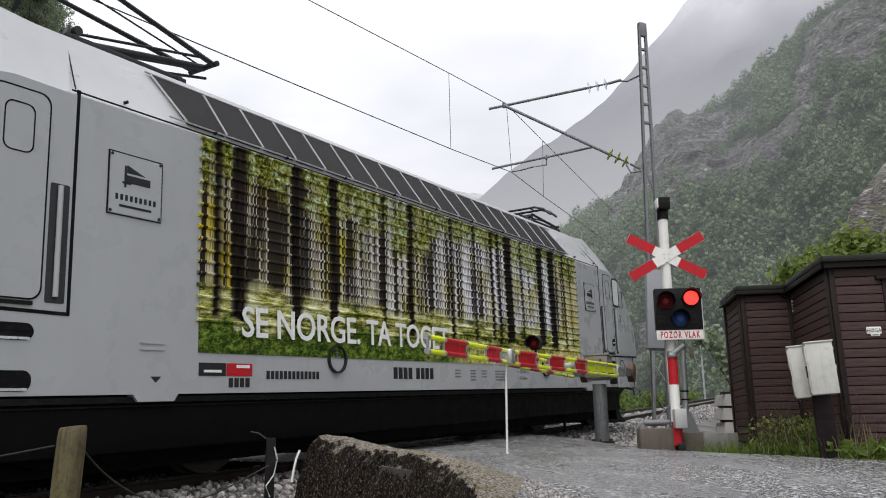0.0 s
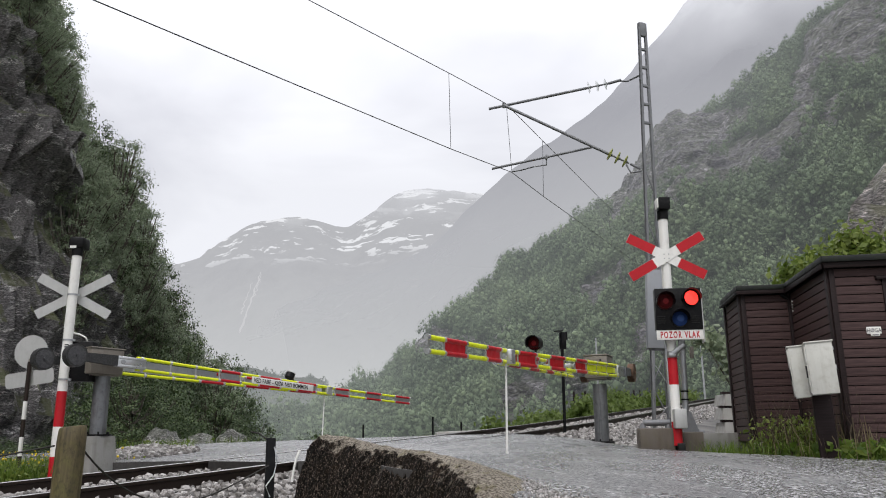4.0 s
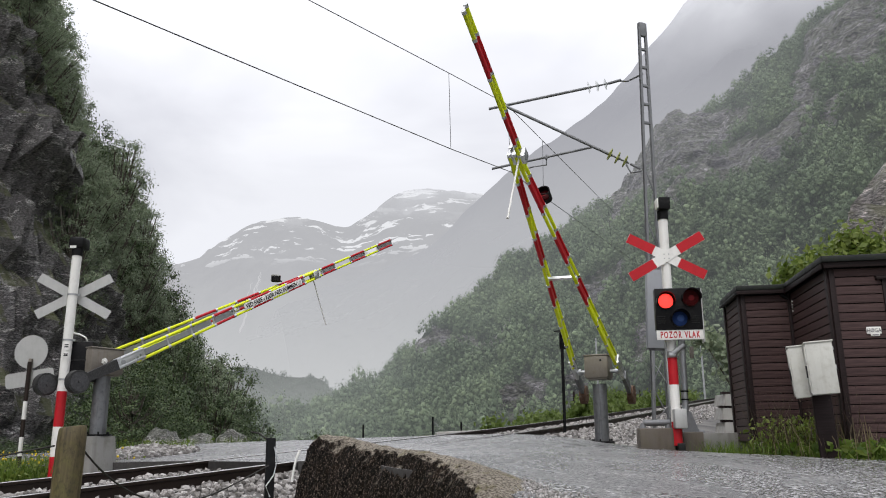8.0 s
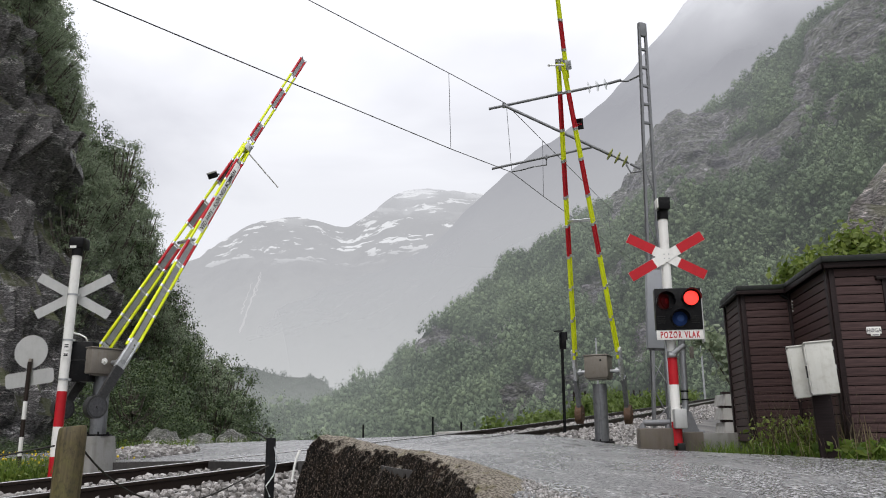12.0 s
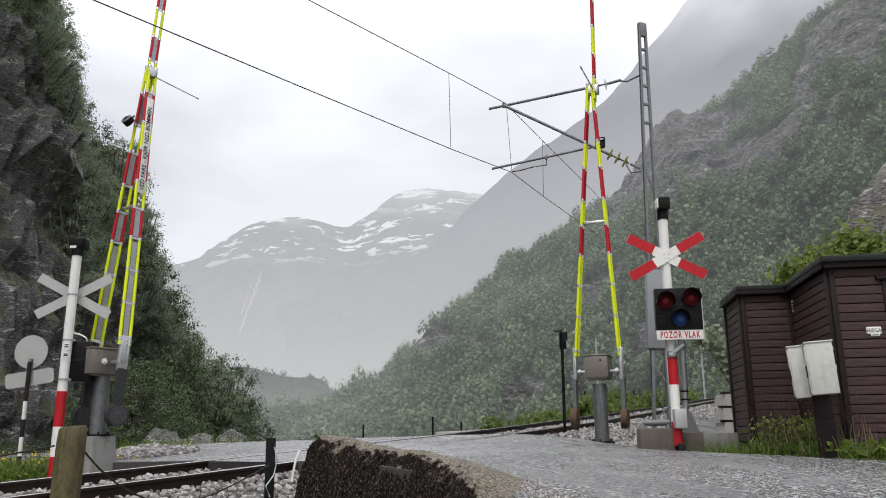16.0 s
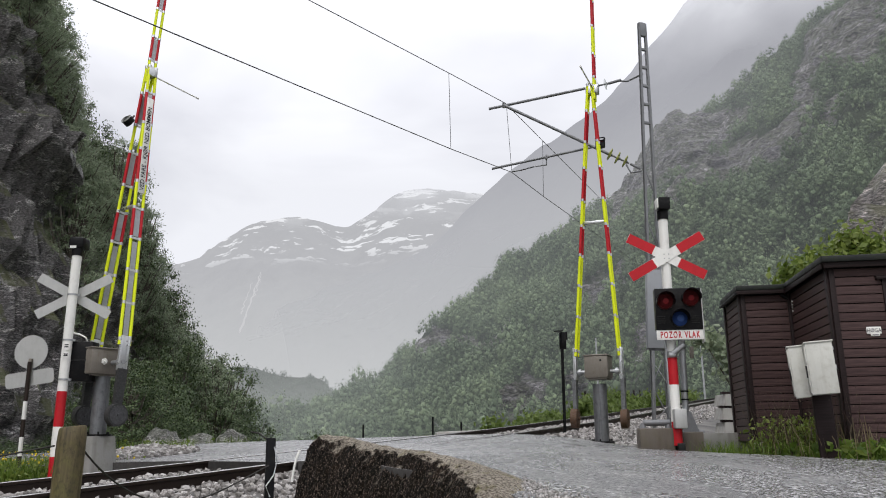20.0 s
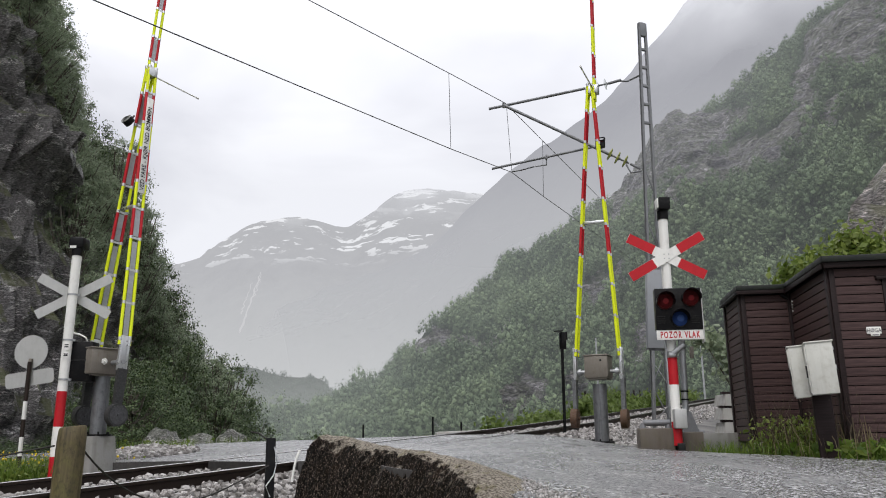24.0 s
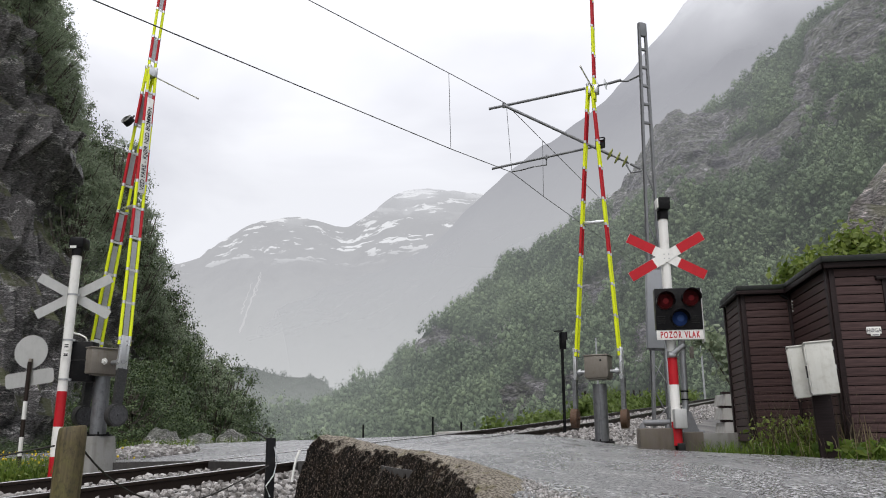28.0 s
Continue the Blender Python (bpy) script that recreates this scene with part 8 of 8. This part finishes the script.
def far_woods(name, pts, sizes, kinds, leaves, size, mat, label, seed, slim=(0.9, 1.5)):
    """Far trees past counting, one mesh for each of a few kinds of crown."""
    for v in range(kinds):
        r2 = np.random.default_rng(seed + v)
        tv, tf, way = far_tree(seed + 10 + v, leaves, size)
        sel = np.arange(len(pts)) % kinds == v
        n = int(sel.sum())
        ang = r2.uniform(0, 2 * math.pi, n)
        c, s, o, e = np.cos(ang), np.sin(ang), np.zeros(n), np.ones(n)
        rz = np.stack([c, -s, o, s, c, o, o, o, e], -1).reshape(-1, 3, 3)
        wide = r2.uniform(0.85, 1.2, n)
        sz = sizes[sel][:, None] * np.stack([wide, wide, r2.uniform(*slim, n)], -1)
        me = scatter(name, tv, tf, pts[sel], sz, rz, mat)
        soft_shade(me, np.einsum("nij,kj->nki", rz, way).reshape(-1, 3), 0.42, 3)
        tone = me.attributes.new("tone", "FLOAT", "POINT")
        tone.data.foreach_set("value", np.repeat(r2.uniform(0, 1, n), len(tv)).astype(np.float32))
        tagged(new(name, me), label, "woods", kind="stuff")


def hillside_woods():
    """Woods that clothe the valley side: too many to count."""
    rng = np.random.default_rng(5)
    rows, cols = hill_pts.shape[:2]
    pts, sizes = [], []
    for k in range(15500):
        i, j = rng.integers(1, rows - 1), rng.integers(1, cols - 1)
        a = hill_pts[i, j] + (hill_pts[min(i + 1, rows - 1), j] - hill_pts[i, j]) * rng.random() + (hill_pts[i, min(j + 1, cols - 1)] - hill_pts[i, j]) * rng.random()
        if math.atan2(a[0], a[1]) > radians(33):
            continue
        t = i / rows
        if t < 0.5 and rng.random() < 0.35:
            continue
        if bareness(*a) > rng.uniform(-0.05, 0.14):
            continue
        pts.append(a - np.array((0, 0, 0.6)))
        sizes.append((3.8 + 4.4 * rng.random() ** 1.3) * (1.0 if t < 0.93 else 0.75) * (1.35 if rng.random() < 0.08 else 1.0))
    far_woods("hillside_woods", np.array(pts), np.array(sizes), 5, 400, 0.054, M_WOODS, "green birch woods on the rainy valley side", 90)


hillside_woods()


def low_hill_woods():
    rng = np.random.default_rng(15)
    rows, cols = low_pts.shape[:2]
    n = 3000
    i, j = rng.integers(3, rows - 1, n), rng.integers(0, cols, n)
    pts = low_pts[i, j] + rng.normal(0, 1.5, (n, 3)) * (1, 1, 0.2) - (0, 0, 1.8)
    far_woods("low_hill_woods", pts, rng.uniform(3.5, 6.5, n), 2, 60, 0.17, M_LOWWOODS, "woods on the low hill, paled by painted mist", 130, (0.9, 1.3))


# Leaf colours nearly black; their emission paints the valley mist.
M_LOWWOODS = far_leaves("mist_painted_leaves", (0.012, 0.016, 0.012), (0.025, 0.032, 0.025), (0.05, 0.06, 0.045), mist_glow)
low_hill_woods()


def bush(name, where, radius, height, leaves, size, mat, label, seed, category="bush", stems=True):
    rng = np.random.default_rng(seed)
    blobs = [(rng.normal(0, radius * 0.5), rng.normal(0, radius * 0.5), height * rng.uniform(0.3, 0.85), radius * rng.uniform(0.35, 0.6)) for _ in range(12)]
    t = thing(name, pose(*where), label, category)
    if stems:
        bm = bmesh.new()
        for b in blobs[:7]:
            pipe(bm, [(b[0] * 0.15, b[1] * 0.15, -0.2), (b[0] * 0.5, b[1] * 0.5, b[2] * 0.5), b[:3]], [0.03, 0.022, 0.008], 5)
        part("stems", bm, M_BARK, t)
    w, rot, sc = leaf_cloud(rng, blobs, leaves, size)
    ob = new("leaves", scatter("leaves", LEAF_V, LEAF_F, w, sc, rot, mat))
    ob.parent = t
    return t


bush("bush", (7.9, 16.5, 0.5), 0.95, 4.7, 4200, 0.17, M_LEAFBRIGHT, "bright green young tree behind the shed", 41)
bush("bush", (9.0, 17.2, 0.5), 1.1, 5.0, 4200, 0.17, M_LEAFBRIGHT, "bright green bush by the rock outcrop", 42)
bush("bush", (10.9, 17.6, 0.8), 1.1, 4.8, 3600, 0.16, M_LEAFBRIGHT, "yellow-green shrub on the rock outcrop", 43)
bush("bush", (7.1, 18.2, 0.5), 1.2, 2.8, 3000, 0.16, M_LEAF, "green bush behind the shed", 44)


def rock_mass(name, where, size, mat, label, seed, rough=0.35, sub=4, category="rock"):
    bm = bmesh.new()
    bmesh.ops.create_icosphere(bm, subdivisions=sub, radius=1)
    off = Vector((seed * 3.1, seed * 1.7, seed))
    for v in bm.verts:
        n = noise.fractal(v.co * 1.4 + off, 0.8, 2.2, 6) * rough
        c = noise.cell(v.co * 1.8 + off) * rough * 0.35
        v.co = Vector((v.co.x * size[0], v.co.y * size[1], v.co.z * size[2])) * (1 + n + c)
    t = part(name, bm, mat, None, "", pose(*where), 30)
    return tagged(t, label, category)


# crags that stand out of the wooded valley side
for k, (x, y, z, w, d, h, tilt) in enumerate(((18, 200, 6, 4.6, 3, 4.2, 0), (24, 203, 6, 3.4, 3, 3.2, 12), (32, 194, 11, 2.6, 2, 2.4, 0))):
    c = rock_mass("backdrop_crag", (x, y, z), (w, d, h), M_CRAG, "grey rock face among the hillside trees", 11.0 + k, 0.42, 4, "crag")
    c.matrix_basis = pose(x, y, z + 2.5, 0, -tilt, 0)
    tagged(c, kind="structure")
rock_mass("rock_outcrop", (14.0, 20.5, 0.4), (4.2, 3.6, 6.2), M_OUTCROP, "grey lichened rock outcrop behind the shed", 2.0, 0.3, 5)
for k, (x, y, w, h, tone) in enumerate(((-6.62, 19.0, 0.42, 0.46, 0), (-5.75, 19.2, 0.34, 0.32, 0), (-4.95, 19.0, 0.40, 0.34, 0), (-6.2, 19.3, 0.25, 0.22, 0))):
    rock_mass("boulder", (x, y, ground_z(x, y) + 0.12), (w, 0.35, h), M_BOULDER, "grey roadside boulder with pale lichen", 5.0 + k, 0.28, 3, "boulder")


def grass(name, spots, n, lo, hi, mat, label, seed, width=0.007, spread=0.16):
    """Bent blades round a list of (x, y, weight) spots."""
    rng = np.random.default_rng(seed)
    sp_ = np.array(spots, float)
    pick = rng.choice(len(sp_), n, p=sp_[:, 2] / sp_[:, 2].sum())
    x = sp_[pick, 0] + rng.normal(0, spread, n)
    y = sp_[pick, 1] + rng.normal(0, spread, n)
    z = np.array([max(ground_z(a, b), -9) for a, b in zip(x, y)])
    h = rng.uniform(lo, hi, n)
    a = rng.uniform(0, 2 * math.pi, n)
    bend_ = rng.uniform(0.1, 0.6, n) * h
    dx, dy = np.cos(a), np.sin(a)
    w = width * rng.uniform(0.6, 1.5, n)
    base = np.stack([x, y, z - 0.02], -1)
    side = np.stack([-dy, dx, np.zeros(n)], -1) * w[:, None]
    mid = base + np.stack([dx * bend_ * 0.3, dy * bend_ * 0.3, h * 0.6], -1)
    tip = base + np.stack([dx * bend_, dy * bend_, h], -1)
    v = np.stack([base - side, base + side, mid + side * 0.8, mid - side * 0.8, tip + side * 0.12, tip - side * 0.12], 1).reshape(-1, 3)
    k = (np.arange(n) * 6)[:, None]
    f = np.concatenate([k + np.array([0, 1, 2, 3]), k + np.array([3, 2, 4, 5])])
    return tagged(new(name, mesh_from(name, v, f, mat)), label, "grass", kind="stuff")


def weeds(name, spots, n, lo, hi, size, mat, label, seed, spread=0.15):
    """Broad leaves of low herbs."""
    rng = np.random.default_rng(seed)
    sp_ = np.array(spots, float)
    pick = rng.choice(len(sp_), n, p=sp_[:, 2] / sp_[:, 2].sum())
    x, y = sp_[pick, 0] + rng.normal(0, spread, n), sp_[pick, 1] + rng.normal(0, spread, n)
    z = np.array([ground_z(a, b) for a, b in zip(x, y)]) + rng.uniform(lo, hi, n) * rng.uniform(0.2, 1, n)
    me = scatter(name, LEAF_V, LEAF_F, np.stack([x, y, z], -1), size * rng.uniform(0.5, 1.4, n), turns(rng, n), mat)
    return tagged(new(name, me), label, "weeds", kind="stuff")


# in front of the shed
M_DEAD = foliage("dead_stalks", (0.05, 0.035, 0.025), (0.09, 0.065, 0.045), (0.14, 0.11, 0.08))
shed_spots = [(3.35 + 0.13 * k, 10.15 - 0.085 * k, 1.0) for k in range(4)] + [(4.0 + 0.14 * k, 9.85 - 0.125 * k, 2.2) for k in range(8)] + [(5.0 + 0.2 * k, 9.05 - 0.06 * k, 1.6) for k in range(9)]
grass("grass", shed_spots, 5200, 0.06, 0.30, M_BLADE, "wet green grass in front of the shed", 51, 0.006)
weeds("weeds", [(4.0 + 0.12 * k, 9.75 - 0.10 * k, 1.0) for k in range(11)], 2600, 0.05, 0.30, 0.075, M_BLADE, "leafy green weeds in front of the shed", 52)
weeds("weeds", [(4.35 + 0.17 * k, 9.35 - 0.07 * k, 1.0) for k in range(9)], 1500, 0.05, 0.34, 0.11, M_BLADE, "broad dock leaves in front of the shed", 59, 0.18)
grass("seed_stalks", [(3.95, 9.75, 1.4), (4.1, 9.6, 1.2), (4.55, 9.25, 1), (4.75, 9.15, 1), (5.3, 8.95, 1), (5.6, 8.9, 1)], 120, 0.45, 0.95, M_DEAD, "tall dead brown seed stalks by the shed", 60, 0.004, 0.16)
weeds("seed_heads", [(3.95, 9.75, 1.4), (4.1, 9.6, 1.2), (4.55, 9.25, 1), (5.3, 8.95, 1)], 420, 0.40, 1.0, 0.022, M_DEAD, "small dark seed heads on dead stalks", 65, 0.16)
weeds("weeds", [(4.15 + 0.1 * k, 10.3 - 0.1 * k, 1.0) for k in range(5)], 2200, 0.12, 0.60, 0.06, M_LEAFBRIGHT, "taller yellow-green weeds against the boards", 53)
grass("dry_grass", [(4.3, 9.5, 1), (4.5, 9.2, 1), (4.15, 9.6, 1), (4.9, 9.1, 1.5), (5.15, 9.05, 1.5), (5.4, 9.0, 1)], 130, 0.30, 0.62, M_STRAW, "dry seeding grass stalks by the shed", 54, 0.005, 0.22)
# round the signal and the barrier
grass("grass", [(2.75, 10.3, 1), (2.95, 10.28, 1), (3.15, 10.3, 1), (3.4, 10.4, 1), (2.55, 12.8, 0.7), (2.45, 12.75, 0.7)], 900, 0.03, 0.10, M_BLADE, "short grass round the signal footings", 55, 0.005, 0.10)
# beyond the line, by the far signal
far_spots = [(-7.6 + 0.16 * k, 12.0 + 0.10 * (k % 5), 1.0) for k in range(16)] + [(-6.3, 15.0, 0.6), (-5.5, 16.2, 0.7), (-5.9, 17.8, 1.0), (-4.8, 18.5, 1), (-6.8, 18.2, 1)]
near_far = [(-7.6 + 0.2 * k, 10.9 + 0.22 * (k % 6), 1.0) for k in range(12)]
grass("grass", near_far, 5200, 0.10, 0.42, M_BLADE, "wet green grass between the track and the far signal", 66, 0.008, 0.25)
weeds("weeds", near_far, 3200, 0.04, 0.36, 0.075, M_LEAFBRIGHT, "yellow-green herbs beside the track", 67, 0.28)
grass("grass", far_spots, 5200, 0.10, 0.45, M_BLADE, "tall wet grass by the far signal", 56, 0.008, 0.30)
weeds("weeds", far_spots, 2600, 0.05, 0.40, 0.085, M_LEAFBRIGHT, "yellow-green weeds by the far signal", 57, 0.30)


def flowers():
    rng = np.random.default_rng(58)
    n = 220
    k = rng.integers(0, 16, n)
    x, y = -7.6 + 0.16 * k + rng.normal(0, 0.25, n), 12.0 + rng.uniform(-0.2, 0.6, n)
    z = np.array([ground_z(a, b) for a, b in zip(x, y)]) + rng.uniform(0.2, 0.5, n)
    me = scatter("wild_flowers", ICO_V * (1, 1, 0.5), ICO_F, np.stack([x, y, z], -1), rng.uniform(0.012, 0.026, n), turns(rng, n), M_FLOWER)
    tagged(new("wild_flowers", me), "yellow wild flowers in the tall grass", "flowers", kind="stuff")


flowers()


def bank():
    """Scrub on the far bank of the line, farther off."""
    rng = np.random.default_rng(61)
    pl = []
    for s, o in zip(rng.uniform(44, 92, 150), rng.uniform(5.6, 10, 150)):
        q = along(s, o)
        pl.append((q.x, q.y, ground_z(q.x, q.y)))
    for s, o in zip(rng.uniform(30, 80, 160), rng.uniform(-14, -5, 160)):
        q = along(s, o)
        pl.append((q.x, q.y, ground_z(q.x, q.y)))
    for s, o in zip(rng.uniform(31, 78, 240), rng.uniform(3.0, 7.5, 240)):
        q = along(s, o)
        pl.append((q.x, q.y, max(ground_z(q.x, q.y), q.z - 1.2) - 0.3))
    n = len(pl)
    w, rot, sc = leaf_cloud(np.random.default_rng(6), [(0, 0, 0.5, 0.5), (0.35, 0.1, 0.35, 0.35), (-0.3, 0.2, 0.4, 0.4)], 150, 0.16)
    tv = (np.einsum("nij,nkj->nki", rot, LEAF_V[None] * sc[:, None, None]) + w[:, None]).reshape(-1, 3)
    tf = (LEAF_F[None] + (np.arange(150) * 4)[:, None, None]).reshape(-1, 4)
    a = rng.uniform(0, 6.28, n)
    c, s_, o_, e_ = np.cos(a), np.sin(a), np.zeros(n), np.ones(n)
    rz = np.stack([c, -s_, o_, s_, c, o_, o_, o_, e_], -1).reshape(-1, 3, 3)
    tagged(new("scrub", scatter("scrub", tv, tf, pl, rng.uniform(0.7, 2.0, n), rz, M_SCRUB)), "light green scrub on the bank beside the line", "scrub", kind="stuff")


M_SCRUB = foliage("scrub_leaves", (0.09, 0.13, 0.03), (0.14, 0.195, 0.05), (0.20, 0.26, 0.08))
bank()


# ---- what moves ----
LEFT_LIT = [(0.15, 0.58), (1.25, 1.92), (2.35, 2.78), (3.38, 4.0), (4.5, 4.95), (5.6, 6.14), (6.65, 7.12), (7.75, 8.25), (8.85, 9.22), (9.9, 10.42), (10.95, 11.45), (12.15, 12.6), (13.2, 13.7), (14.3, 14.72)]
RIGHT_LIT = [(0.0, 0.2), (0.55, 1.32), (1.9, 2.38), (2.75, 3.45), (3.95, 4.55), (4.9, 5.62), (5.98, 6.72), (7.15, 7.8), (8.2, 8.92), (9.2, 10.14), (10.42, 11.18), (11.4, 12.2), (12.5, 13.25), (13.6, 14.35), (14.70, 15.35)]
BOOM_LIT = [(0.15 + 0.67 * k, 0.47 + 0.67 * k) for k in range(22)]


def blink(lamp, spans):
    """Turns the lamp's lit face forward for each span and back after it."""
    x, y, z, turn = lamp["seat"]
    step = 1 / FPS
    lit0 = spans[0][0] <= 0
    a = 0 if lit0 else 180
    rows = [(0, pose(x, y, z, 0, 0, turn + a))]
    for lo, hi in spans:
        for t, to_lit in ((lo, True), (hi, False)):
            if t <= 0.05:
                continue
            for k in range(4):
                rows.append((t + (k - 3) * step, pose(x, y, z, 0, 0, turn + a + 60 * k)))
            a += 180
    rows.append((28, pose(x, y, z, 0, 0, turn + a)))
    walk(lamp, rows)


def motions():
    # the train runs off to the left, still gathering speed
    way = lambda t: 10.134 - 7.38 * t - 0.47 * t * t if t < 2.2 else 10.134 - 7.38 * 2.2 - 0.47 * 2.2 ** 2 - 9.45 * (t - 2.2)
    times = [0.25 * k for k in range(13)] + [4, 6, 10, 16, 22, 28]
    walk(loco, [(t, TRACK @ Matrix.Translation((way(t), CENTRE, 0))) for t in times])
    for w in loco_wheels:
        x, y, z = w.location
        rows = []
        for k in range(421):
            t = k / 15
            rows.append((t, pose(x, y, z) @ Matrix.Rotation(-(10.134 - way(t)) / 0.545, 4, "Y")))
        walk(w, rows)
    # the right axle is a little out of level
    walk(right_boom, [(t, pose(R_HUB[0], R_HUB[1], 0.942 + R_HUB[2], -1.4, 0, 0) @ pose(0, 0, 0, 0, -a, 0)) for t, a in RIGHT_ROWS])
    walk(left_boom, [(t, pose(L_HUB[0], L_HUB[1], 1.25 + L_HUB[2], 0, -a, 0)) for t, a in LEFT_ROWS])
    blink(signal_lamps[0], LEFT_LIT)
    blink(signal_lamps[1], RIGHT_LIT)
    blink(right_lamp, BOOM_LIT)


motions()
